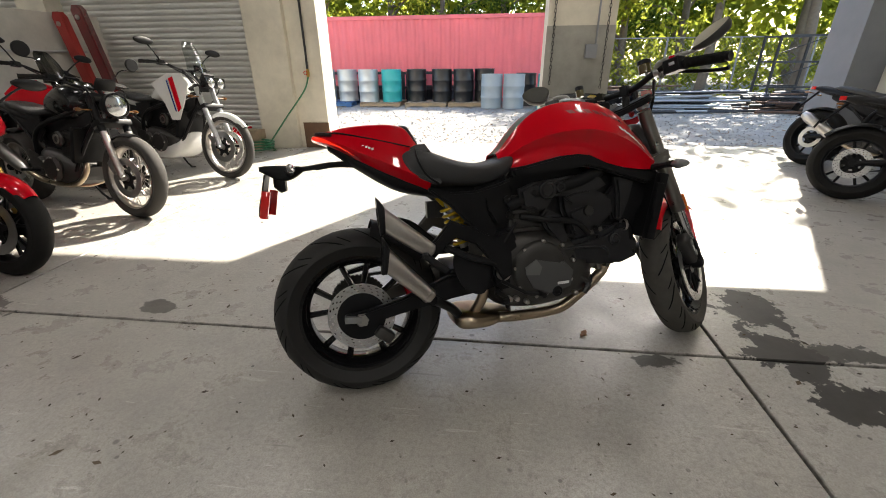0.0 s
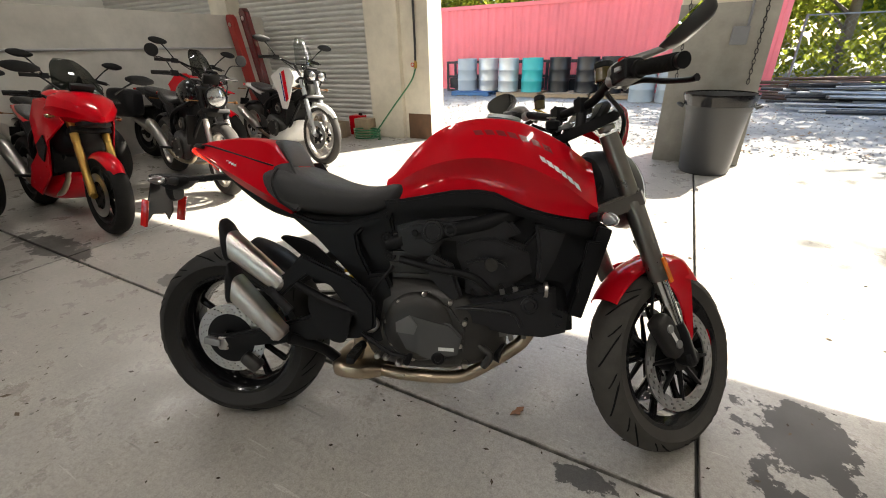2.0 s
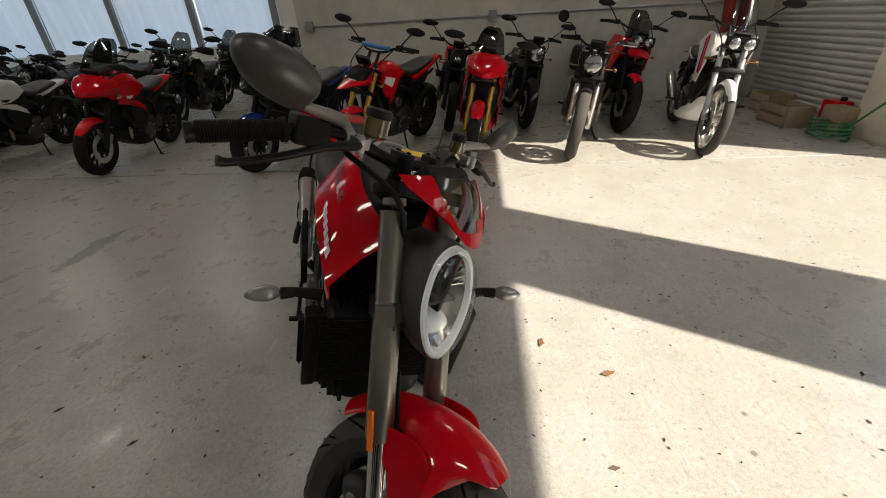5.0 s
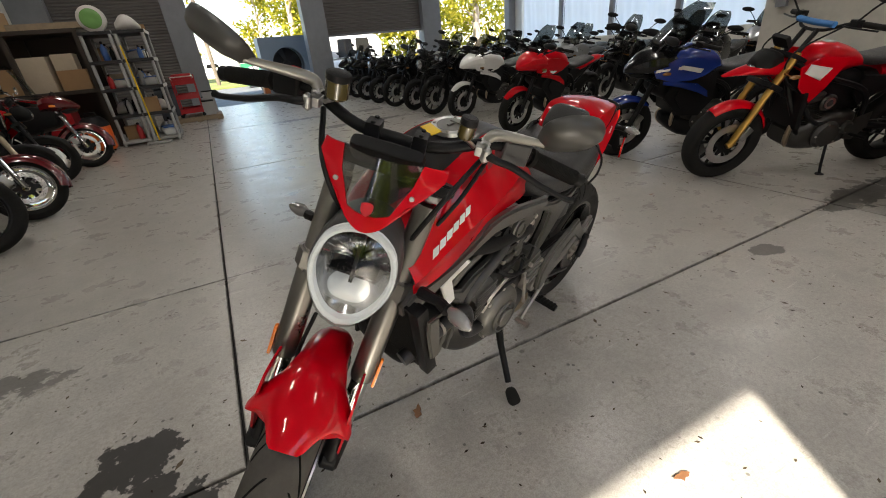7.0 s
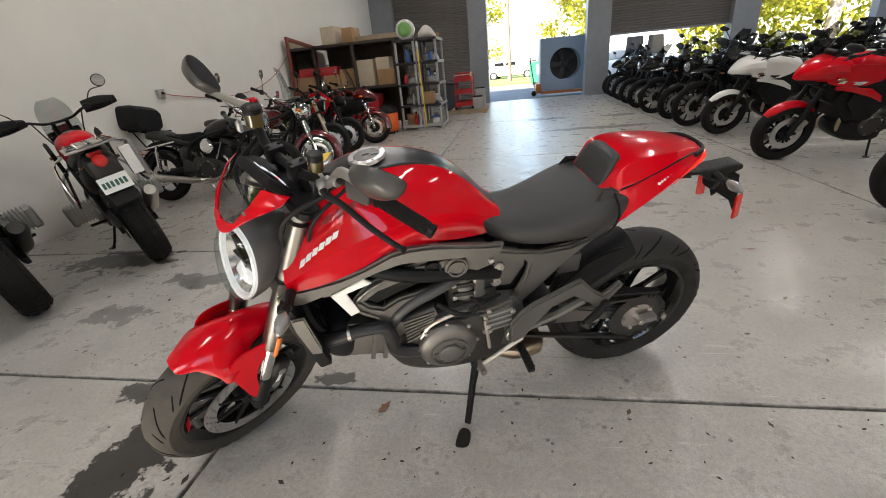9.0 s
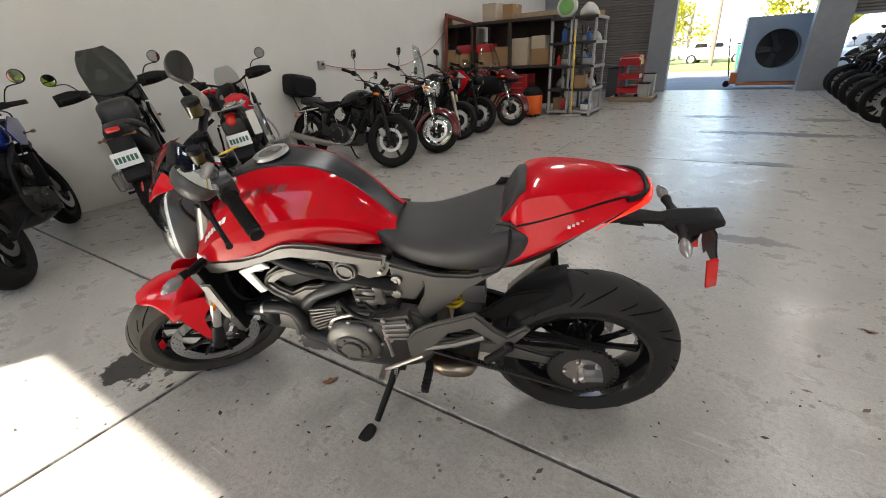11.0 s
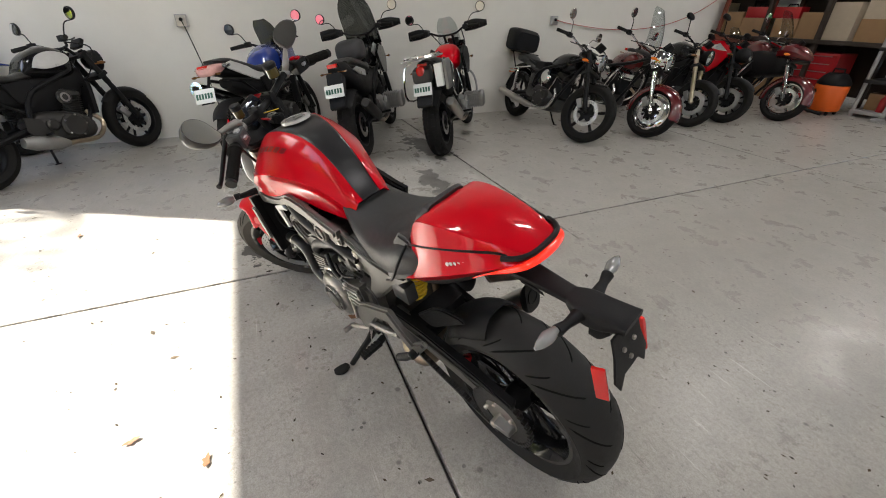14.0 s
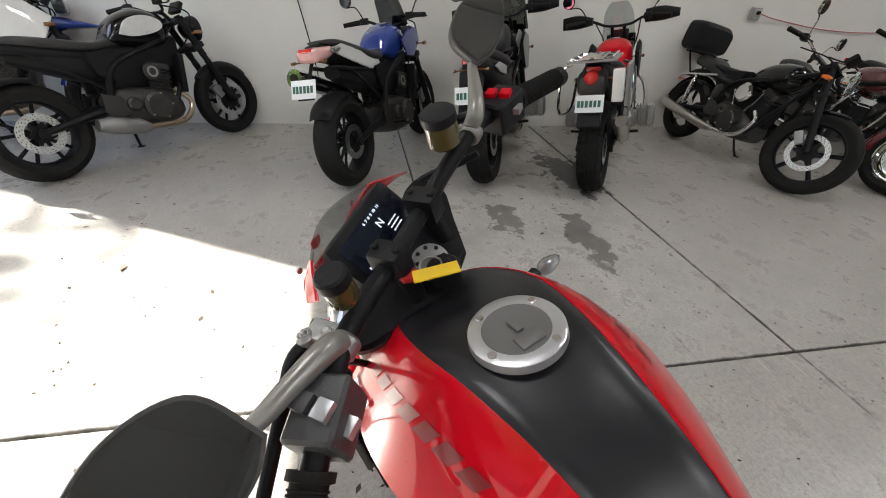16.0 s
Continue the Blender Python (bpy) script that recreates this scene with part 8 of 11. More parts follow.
LOWER_BLADE = [(1.24, 0.745), (1.08, 0.715), (0.90, 0.655), (0.78, 0.60), (0.80, 0.66), (0.92, 0.735), (1.10, 0.765), (1.24, 0.775)]
SIDE_WELL = [(0.72, 0.84), (0.86, 0.79), (1.12, 0.77), (1.20, 0.62), (1.02, 0.44), (0.80, 0.42), (0.70, 0.56)]
ADV_PANEL = [(0.90, 1.02), (1.10, 1.02), (1.26, 0.90), (1.16, 0.70), (1.02, 0.60), (0.86, 0.72), (0.74, 0.90)]
CRUISER_SEAT = [(0.06, 0.10, 0.72, 0.77), (0.2, 0.12, 0.69, 0.77), (0.36, 0.13, 0.66, 0.73), (0.5, 0.14, 0.64, 0.71), (0.68, 0.09, 0.67, 0.75)]
CRUISER_TAIL = [(-0.20, 0.06, 0.62, 0.66), (-0.05, 0.09, 0.66, 0.72), (0.15, 0.10, 0.66, 0.73), (0.4, 0.11, 0.62, 0.70)]
CRUISER_TANK = [(0.62, 0.05, 0.73, 0.77), (0.72, 0.10, 0.69, 0.86), (0.88, 0.135, 0.68, 0.92), (1.04, 0.13, 0.70, 0.92), (1.12, 0.06, 0.76, 0.86)]
# near row by the partition
motorcycle("white adventure motorcycle with red stripe and wire wheels", at_front((-3.91, 2.66), -12, 1.5), W, wb=1.5, fr=0.34, rimf=0.275, rw=0.15, fw=0.09, rim="wire", rimmat=STEEL, tyre=DUSTY_RUBBER,
           tankmat=WHITE_PAINT, fendmat=WHITE_PAINT, fork=SILVER_PAINT, light="dual", screen=(1.30, 1.04, 1.16, 1.38, 0.13, 0.09, SCREEN_CLEAR), extras=("skid",), steer=0, bar=(1.0, 1.16, 0.38), lean=8,
           tank=[(0.62, 0.10, 0.80, 0.86), (0.72, 0.13, 0.78, 0.97), (0.90, 0.15, 0.76, 1.05), (1.04, 0.14, 0.78, 1.04), (1.14, 0.08, 0.84, 0.98)], tailmat=WHITE_PAINT,
           panels=(([(0.74, 0.96), (0.98, 1.06), (1.18, 1.05), (1.25, 0.97), (1.18, 0.78), (1.08, 0.60), (0.97, 0.60), (0.90, 0.76)], 0.175, WHITE_PAINT, "side_fairing"), ([(1.00, 1.01), (1.06, 1.03), (1.13, 0.72), (1.08, 0.68)], 0.184, RED_PAINT, "red_stripe"), ([(0.965, 0.99), (0.98, 1.0), (1.06, 0.69), (1.045, 0.68)], 0.184, BLUE_PAINT, "dark_stripe")))
motorcycle("black classic motorcycle with spoked dusty front wheel", at_front((-3.93, 1.39), -14), W, fr=0.33, rimf=0.25, rim="wire", rimmat=STEEL, tyre=DUSTY_RUBBER, fork=STEEL, forkup=MATTE_BLACK, light="round", mirror="round", lean=9, fend="short", cylmat=ALU)
motorcycle("red fully faired sport motorcycle with gold fork", at_front((-3.9, 0.37), -4), W, tankmat=RED_PAINT, tailmat=RED_PAINT, fendmat=RED_PAINT, fork=GOLD, light="slit", mirror="fairing", screen=(1.28, 1.02, 1.06, 1.24, 0.15, 0.10, SCREEN_SMOKE),
           panels=((SPORT_PANEL, 0.20, RED_PAINT, "side_fairing"),), extras=("nose",), bar=(1.02, 0.98, 0.33))
motorcycle("red and white supermoto motorcycle with blue bar pad", at_wheels((-5.1, -0.30), (-3.72, -0.87)), W, fr=0.31, tankmat=RED_PAINT, tailmat=RED_PAINT, fend="beak", fendmat=RED_PAINT, fork=GOLD, light="naked", rimmat=MATTE_BLACK, bar=(1.0, 1.15, 0.38), exhaust="high", extras=("barpad",),
           tank=[(0.60, 0.08, 0.82, 0.88), (0.70, 0.10, 0.80, 0.95), (0.86, 0.125, 0.76, 1.0), (1.0, 0.11, 0.76, 0.99), (1.08, 0.05, 0.82, 0.93)], seat=[(-0.10, 0.05, 0.92, 0.95), (0.05, 0.09, 0.89, 0.95), (0.32, 0.11, 0.84, 0.91), (0.5, 0.11, 0.82, 0.89), (0.68, 0.07, 0.84, 0.91)],
           tail=[(-0.30, 0.03, 0.92, 0.95), (-0.15, 0.06, 0.87, 0.94), (0.2, 0.10, 0.78, 0.88), (0.45, 0.11, 0.72, 0.82)], panels=(([(0.80, 0.92), (1.02, 0.95), (1.16, 0.88), (1.12, 0.74), (0.98, 0.62), (0.90, 0.72)], 0.15, RED_PAINT, "side_fairing"), ([(0.92, 0.86), (1.10, 0.90), (1.12, 0.84), (0.98, 0.78)], 0.158, WHITE_PAINT, "white_panel")))
motorcycle("blue sport touring motorcycle with tall smoked screen", at_wheels((-5.15, -1.35), (-3.71, -1.9)), W, tankmat=BLUE_PAINT, tailmat=BLUE_PAINT, fendmat=BLUE_PAINT, nosemat=GLOSS_BLACK, light="slit", bellymat=BLACK_PLASTIC, panels=((UPPER_BLADE, 0.22, BLUE_PAINT, "side_fairing"), (LOWER_BLADE, 0.23, BLUE_PAINT, "side_blade"), (SIDE_WELL, 0.20, BLACK_PLASTIC, "side_well"), ([(0.90, 0.86), (1.10, 0.905), (1.31, 0.87), (1.32, 0.845), (1.10, 0.87), (0.92, 0.825)], 0.229, WHITE_PAINT, "white_stripe")), extras=("nose",), screen=(1.30, 0.98, 0.94, 1.36, 0.24, 0.19, SCREEN_SMOKE), mirror="fairing")
motorcycle("red sport crossover motorcycle with smoked screen", at_front((-3.85, -3.7), 8), W, tankmat=RED_PAINT, tailmat=RED_PAINT, fendmat=RED_PAINT, light="slit", bellymat=BLACK_PLASTIC, panels=((UPPER_BLADE, 0.205, RED_PAINT, "side_fairing"), (LOWER_BLADE, 0.215, RED_PAINT, "side_blade"), (SIDE_WELL, 0.185, BLACK_PLASTIC, "side_well"), ([(0.98, 0.80), (1.20, 0.83), (1.24, 0.80), (1.04, 0.775)], 0.213, WHITE_PAINT, "fairing_stripe")), extras=("nose",), screen=(1.26, 1.02, 1.04, 1.32, 0.16, 0.12, SCREEN_SMOKE), mirror="fairing")
motorcycle("white sport touring motorcycle with dark wheels", at_front((-4.0, -5.4), 8), W, tankmat=WHITE_PAINT, tailmat=WHITE_PAINT, fendmat=WHITE_PAINT, light="slit", bellymat=BLACK_PLASTIC, panels=((UPPER_BLADE, 0.205, WHITE_PAINT, "side_fairing"), (LOWER_BLADE, 0.215, WHITE_PAINT, "side_blade"), (SIDE_WELL, 0.185, BLACK_PLASTIC, "side_well"), ([(0.98, 0.80), (1.20, 0.83), (1.24, 0.80), (1.04, 0.775)], 0.213, BLACK_PLASTIC, "fairing_stripe")), extras=("nose",), screen=(1.26, 1.02, 1.04, 1.3, 0.16, 0.12, SCREEN_SMOKE), mirror="fairing")
motorcycle("red adventure touring motorcycle with black side cases", at_front((-4.95, 2.15), 2), W, fr=0.32, tankmat=RED_PAINT, fend="beak", fendmat=RED_PAINT, light="dual", panels=((ADV_PANEL, 0.19, RED_PAINT, "side_fairing"),), extras=("sidecases",), screen=(1.2, 1.0, 1.05, 1.3, 0.14, 0.11, SCREEN_SMOKE), bar=(1.0, 1.15, 0.40))
dark = motorcycle("black naked motorcycle with round headlight", at_front((-5.3, 1.05), 5), W, light="round", mirror="sport")
motorcycle("red and black naked motorcycle by the partition", at_front((-5.3, 0.06), 5), W, tankmat=RED_PAINT, light="naked")
dark_sport = motorcycle("black faired sport motorcycle with smoked screen", at_front((-6.2, -2.9), 10), W, light="slit", panels=((SPORT_PANEL, 0.20, GLOSS_BLACK, "side_fairing"),), extras=("nose",), screen=(1.26, 1.02, 1.04, 1.3, 0.16, 0.12, SCREEN_SMOKE), mirror="fairing")
dark_adv = motorcycle("black adventure motorcycle with tall smoked screen", at_front((-6.15, -4.3), 8), W, wb=1.5, fr=0.34, rimf=0.27, fw=0.10, fend="beak", light="dual", panels=((ADV_PANEL, 0.18, GLOSS_BLACK, "side_fairing"),), extras=("handguards", "skid"), screen=(1.2, 1.0, 1.02, 1.38, 0.17, 0.13, SCREEN_SMOKE), bar=(1.0, 1.16, 0.40), mirror="sport")
grey_tour = motorcycle("grey touring motorcycle with side cases and screen", at_front((-8.4, -3.4), 8), W, tankmat=SILVER_PAINT, tailmat=BLACK_PLASTIC, light="slit", panels=((ADV_PANEL, 0.19, SILVER_PAINT, "side_fairing"),), extras=("sidecases", "nose"), screen=(1.22, 1.02, 1.0, 1.36, 0.18, 0.14, SCREEN_SMOKE), mirror="sport")
row = [dark_adv, dark, dark_adv, dark_sport, dark, dark_sport, dark_adv, dark_sport]
for k, (x, y) in enumerate(((-3.9, -6.25), (-3.93, -7.2), (-3.9, -8.15), (-3.9, -9.25), (-3.95, -10.3), (-4.0, -11.3), (-4.05, -12.3), (-4.1, -13.2))):
    copy_thing(row[k], at_front((x, y), 12 + 4 * math.sin(k * 2.3), 1.5 if row[k] is dark_adv else 1.44) @ Matrix.Rotation(radians(-11), 4, "X"))
back = [dark, grey_tour, dark_sport, dark_adv]
for k, (x, y) in enumerate(((-6.2, -5.6), (-6.1, -6.8), (-6.2, -8.0), (-6.2, -9.3), (-6.1, -10.6), (-6.2, -12.0), (-8.5, -4.8), (-8.4, -6.2), (-8.5, -7.6), (-8.4, -9.0), (-8.5, -10.4), (-8.4, -11.8))):
    copy_thing(back[(k * 3 + 1) % 4], at_front((x, y), 10 + 5 * math.sin(k * 1.9)) @ Matrix.Rotation(radians(-11), 4, "X"))
# along the white wall
motorcycle("blue and white adventure motorcycle by the white wall", at_wheels((2.66, 3.86), (3.2, 2.62)), W, tankmat=BLUE_PAINT, tailmat=BLACK_PLASTIC, fend="beak", fendmat=BLUE_PAINT, light="dual", panels=((ADV_PANEL, 0.19, WHITE_PAINT, "side_fairing"),), screen=(1.2, 1.0, 1.08, 1.25, 0.13, 0.10, SCREEN_SMOKE), steer=0)
motorcycle("black scrambler motorcycle with silver tank panels", at_wheels((2.11, 2.45), (3.14, 1.61)), W, tankmat=GLOSS_BLACK, panels=(([(0.67, 0.86), (0.74, 0.945), (0.86, 0.975), (0.97, 0.95), (1.0, 0.90), (0.93, 0.86), (0.78, 0.84)], 0.152, mat("bright_silver_panel", (0.60, 0.60, 0.59), 0.3, 0.2, coat=0.6), "tank_panel", 36),), light="round", exhaust="low", tyre=RUBBER, mirror="round", exmat=ALU, drilled=True)
motorcycle("blue and white naked motorcycle with pale tail lamp", at_wheels((1.96, 0.44), (3.28, -0.30)), W, tankmat=BLUE_PAINT, sidemat=BLACK_PLASTIC, light="naked", mirror="round", plate=True, extras=("clear_tail",), exhaust="tail", exmat=CHROME,
           seat=[(-0.10, 0.05, 0.955, 0.975), (0.05, 0.10, 0.92, 0.975), (0.24, 0.11, 0.86, 0.93), (0.48, 0.13, 0.79, 0.86), (0.68, 0.08, 0.79, 0.87)], tail=[(-0.19, 0.03, 0.91, 0.945), (-0.08, 0.085, 0.86, 0.955), (0.15, 0.10, 0.80, 0.90), (0.45, 0.11, 0.68, 0.80)],
           panels=(([(-0.10, 0.925), (0.04, 0.945), (0.26, 0.885), (0.50, 0.815), (0.54, 0.76), (0.40, 0.74), (0.22, 0.80), (-0.02, 0.885)], 0.106, WHITE_PAINT, "white_tail_panel"), ([(0.80, 0.90), (1.0, 0.99), (1.16, 0.96), (1.20, 0.86), (1.02, 0.76), (0.88, 0.78)], 0.185, BLUE_PAINT, "tank_wing")), screen=(1.2, 1.0, 1.04, 1.26, 0.13, 0.10, SCREEN_SMOKE))
motorcycle("dark adventure motorcycle with tall smoked screen", at_wheels((1.98, -0.6), (3.2, -1.25)), W, wb=1.5, tankmat=GLOSS_BLACK, light="dual", plate=True, screen=(1.2, 1.0, 0.95, 1.5, 0.2, 0.18, SCREEN_SMOKE), extras=("handguards", "bag", "bulk"), bar=(1.0, 1.17, 0.40), mirror="round", engine="boxer", engmat=ALU, knobs=True, rr=0.325, exmat=DARK_ALU, tail=[(-0.22, 0.03, 0.90, 0.93), (-0.1, 0.07, 0.86, 0.94), (0.2, 0.11, 0.78, 0.87), (0.45, 0.12, 0.71, 0.79)], seat=[(0.0, 0.08, 0.89, 0.93), (0.10, 0.11, 0.87, 0.95), (0.32, 0.14, 0.81, 0.90), (0.5, 0.14, 0.77, 0.85), (0.68, 0.09, 0.79, 0.87)],
           panels=(([(-0.06, 0.85), (0.10, 0.86), (0.36, 0.80), (0.34, 0.74), (0.10, 0.79)], 0.128, SILVER_PAINT, "tail_panel"), ([(0.66, 0.94), (0.84, 1.02), (1.0, 0.98), (0.94, 0.90), (0.78, 0.88)], 0.162, SILVER_PAINT, "tank_panel")))
motorcycle("red adventure motorcycle with silver luggage rack", at_wheels((1.78, -1.42), (3.0, -2.32)), W, wb=1.5, tankmat=RED_PAINT, sidemat=BLACK_PLASTIC, engine="boxer", light="dual", plate=True, screen=(1.2, 1.0, 1.06, 1.3, 0.14, 0.11, SCREEN_CLEAR), extras=("handguards", "rack", "crashbars", "bulk"), bar=(1.0, 1.17, 0.40), mirror="round", engmat=ALU, knobs=True, rr=0.325, tail=[(-0.22, 0.03, 0.90, 0.93), (-0.1, 0.07, 0.86, 0.94), (0.2, 0.11, 0.78, 0.87), (0.45, 0.12, 0.71, 0.79)], seat=[(0.0, 0.08, 0.89, 0.93), (0.10, 0.11, 0.87, 0.95), (0.32, 0.14, 0.81, 0.90), (0.5, 0.14, 0.77, 0.85), (0.68, 0.09, 0.79, 0.87)])
motorcycle("black cruiser motorcycle with black top case", at_wheels((3.15, -3.15), (1.72, -3.12)), W, wb=1.5, rw=0.13, fr=0.33, rimf=0.24, rim="cast", engine="cruiser", cylmat=DARK_ALU, exhaust="long", mirror="round", fend="short", fendmat=GLOSS_BLACK, extras=("topcase", "dense"), steer=24, drilled=True, discs=1, seat=CRUISER_SEAT, tail=CRUISER_TAIL, tank=CRUISER_TANK)
motorcycle("maroon cruiser motorcycle with chrome fork and clear screen", at_wheels((3.2, -4.25), (1.54, -4.05)), W, wb=1.65, rw=0.14, fw=0.13, rim="solid", rimmat=CHROME, tankmat=RED_DARK, tailmat=RED_DARK, fendmat=RED_DARK, fend="full", engine="cruiser", exhaust="long", exmat=CHROME, mirror="round", fork=CHROME, screen=(1.34, 0.98, 1.18, 1.42, 0.22, 0.2, SCREEN_CLEAR), extras=("crashbars", "dense", "nacelle"), steer=26, drilled=True, seat=CRUISER_SEAT, tail=CRUISER_TAIL, tank=CRUISER_TANK)
motorcycle("black naked motorcycle with pale fork tubes", at_wheels((3.2, -5.2), (1.77, -5.03)), W, fork=mat("pale_bronze_fork", (0.42, 0.36, 0.26), 0.34, 0.8), light="round", steer=20, extras=("skid",))
motorcycle("red and black street motorcycle with small screen", at_wheels((3.2, -5.95), (1.76, -5.74)), W, tankmat=RED_PAINT, light="naked", screen=(1.2, 1.0, 1.06, 1.22, 0.13, 0.1, SCREEN_CLEAR), steer=18, panels=((ADV_PANEL, 0.17, RED_PAINT, "side_fairing"), ([(0.86, 0.93), (1.06, 0.99), (1.20, 0.90), (1.10, 0.90)], 0.178, SILVER_PAINT, "silver_flash")))
motorcycle("maroon touring motorcycle with batwing fairing and clear screen", at_wheels((3.2, -6.85), (1.54, -6.66)), W, wb=1.65, rw=0.14, fw=0.13, rim="cast", rimmat=CHROME, tankmat=RED_DARK, tailmat=RED_DARK, fendmat=RED_DARK, fend="full", engine="cruiser", exhaust="long", exmat=CHROME, mirror="round", fork=CHROME, screen=(1.3, 1.05, 1.12, 1.42, 0.25, 0.2, SCREEN_CLEAR), extras=("crashbars", "sidecases", "nose", "dense"), steer=15, drilled=True)

# ---- outside: yard to the north ----
RNG = np.random.default_rng(11)


def leafy(name, c0, c1, trans=0.5):
    """Leaves: each its own green, lit through from behind."""
    m = bpy.data.materials.new(name)
    m.use_nodes = True
    nt = m.node_tree
    nt.nodes.clear()
    out = nt.nodes.new("ShaderNodeOutputMaterial")
    geo = nt.nodes.new("ShaderNodeNewGeometry")
    mix = nt.nodes.new("ShaderNodeMix")
    mix.data_type = "RGBA"
    mix.inputs["A"].default_value, mix.inputs["B"].default_value = (*c0, 1), (*c1, 1)
    nt.links.new(geo.outputs["Random Per Island"], mix.inputs["Factor"])
    d = nt.nodes.new("ShaderNodeBsdfDiffuse")
    t = nt.nodes.new("ShaderNodeBsdfTranslucent")
    ms = nt.nodes.new("ShaderNodeMixShader")
    ms.inputs[0].default_value = trans
    for q in (d, t):
        nt.links.new(mix.outputs["Result"], q.inputs[0])
    nt.links.new(d.outputs[0], ms.inputs[1])
    nt.links.new(t.outputs[0], ms.inputs[2])
    nt.links.new(ms.outputs[0], out.inputs[0])
    return m


LEAF = leafy("green_leaves", (0.12, 0.16, 0.02), (0.34, 0.36, 0.05), 0.7)
LEAF_DEEP = leafy("deep_green_leaves", (0.04, 0.08, 0.018), (0.14, 0.19, 0.04), 0.6)
LEAF_YELLOW = leafy("yellow_green_leaves", (0.16, 0.19, 0.02), (0.42, 0.36, 0.05))
LEAF_DRY = leafy("dry_leaves", (0.10, 0.055, 0.025), (0.28, 0.17, 0.08), 0.1)
BARK = mat("grey_brown_bark", (0.13, 0.105, 0.08), 0.9, var=0.4, scale=14, bump=1.0, bscale=30)
BARK_PALE = mat("pale_pine_bark", (0.34, 0.28, 0.22), 0.9, var=0.3, scale=10, bump=1.0, bscale=25)
DRUM_STEEL = mat("galvanised_drum", (0.42, 0.45, 0.47), 0.42, 0.55, var=0.14, scale=6)
DRUM_TEAL = mat("teal_drum_paint", (0.012, 0.30, 0.31), 0.4, var=0.12, scale=5)
DRUM_BLACK = mat("black_drum_paint", (0.013, 0.013, 0.015), 0.38, var=0.2, scale=6)
DRUM_GREY = mat("blue_grey_drum_plastic", (0.26, 0.31, 0.35), 0.45, var=0.1, scale=5)
PALE_WOOD = mat("weathered_pallet_wood", (0.30, 0.23, 0.155), 0.8, var=0.3, scale=14, bump=0.5, bscale=60)
BLUE_WOOD = mat("blue_pallet_paint", (0.04, 0.12, 0.28), 0.75, var=0.35, scale=12, bump=0.4)
RUSTY = mat("rusty_steel", (0.12, 0.07, 0.05), 0.75, 0.3, var=0.45, scale=10)
DARK_STEEL = mat("dark_scrap_steel", (0.035, 0.035, 0.038), 0.55, 0.5, var=0.35, scale=8)
PIPE_GREY = mat("galvanised_pipe", (0.30, 0.31, 0.32), 0.45, 0.7, var=0.3, scale=5)


def leaf_mesh(pts, size, flat=0.0):
    """Small folded leaves at the given points, turned every way."""
    n = len(pts)
    a = RNG.normal(size=(n, 3))
    a[:, 2] *= 1 - flat
    a /= np.linalg.norm(a, axis=1)[:, None]
    b = np.cross(a, RNG.normal(size=(n, 3)) * (1, 1, 1 - flat * 0.9))
    if flat:
        b = np.cross(a, np.array([0, 0, 1.0]) + RNG.normal(size=(n, 3)) * (1 - flat))
    b /= np.linalg.norm(b, axis=1)[:, None] + 1e-9
    s = size * RNG.uniform(0.6, 1.4, (n, 1))
    v = np.stack([pts - a * s, pts + b * s * 0.45, pts + a * s, pts - b * s * 0.45], 1).reshape(-1, 3)
    me = bpy.data.meshes.new("leaves")
    me.from_pydata(v.tolist(), [], (np.arange(n * 4).reshape(n, 4)).tolist())
    return me


def leaf_part(name, pts, size, material, parent=None, flat=0.0):
    me = leaf_mesh(np.array(pts), size, flat)
    me.materials.append(material)
    ob = new(name, me)
    if parent:
        ob.parent = parent
    return ob


def tree(x, y, h, r, label, leaf=LEAF, bark=BARK, n=2600, bare=0.35, z=-0.06, size=0.12, group="trees", lean=0.0):
    """A tree: tapered trunk, forked limbs, a broken crown of leaf clumps."""
    e = empty("tree", label, "tree", Matrix.Translation((x, y, z)), group)
    lx = lean * h
    trunk = tube([(0, 0, -0.2), (lx * 0.2 + 0.04, 0.02, h * 0.25), (lx * 0.5 - 0.03, 0.05, h * 0.55), (lx, 0, h * 0.92)], (h * 0.026, h * 0.020, h * 0.013, h * 0.003), 9, 14)
    part("trunk", trunk, bark, e)
    tips = []
    for k in range(13):
        f = bare + (0.95 - bare) * k / 12
        a = RNG.uniform(0, 6.28)
        q = r * (0.55 + 0.45 * math.sin(math.pi * min(f * 1.05, 1))) * RNG.uniform(0.6, 1.1)
        p0 = np.array((lx * f, 0.03, h * f * 0.93))
        p2 = np.array((lx * f + q * math.cos(a), q * math.sin(a), h * f + q * RNG.uniform(0.1, 0.5)))
        p1 = (p0 + p2) / 2 + (0, 0, q * 0.12)
        part("limb", tube([p0, p1, p2], (h * 0.009, h * 0.005, 0.008), 5, 6), bark, e)
        tips += [p2, p1, p1 * 0.4 + p2 * 0.6, p2 + RNG.normal(size=3) * r * 0.25]
    tips = np.array(tips)
    pts = tips[RNG.integers(0, len(tips), n)] + RNG.normal(size=(n, 3)) * r * np.array((0.17, 0.17, 0.12))
    leaf_part("crown", pts, size, leaf, e)
    return e


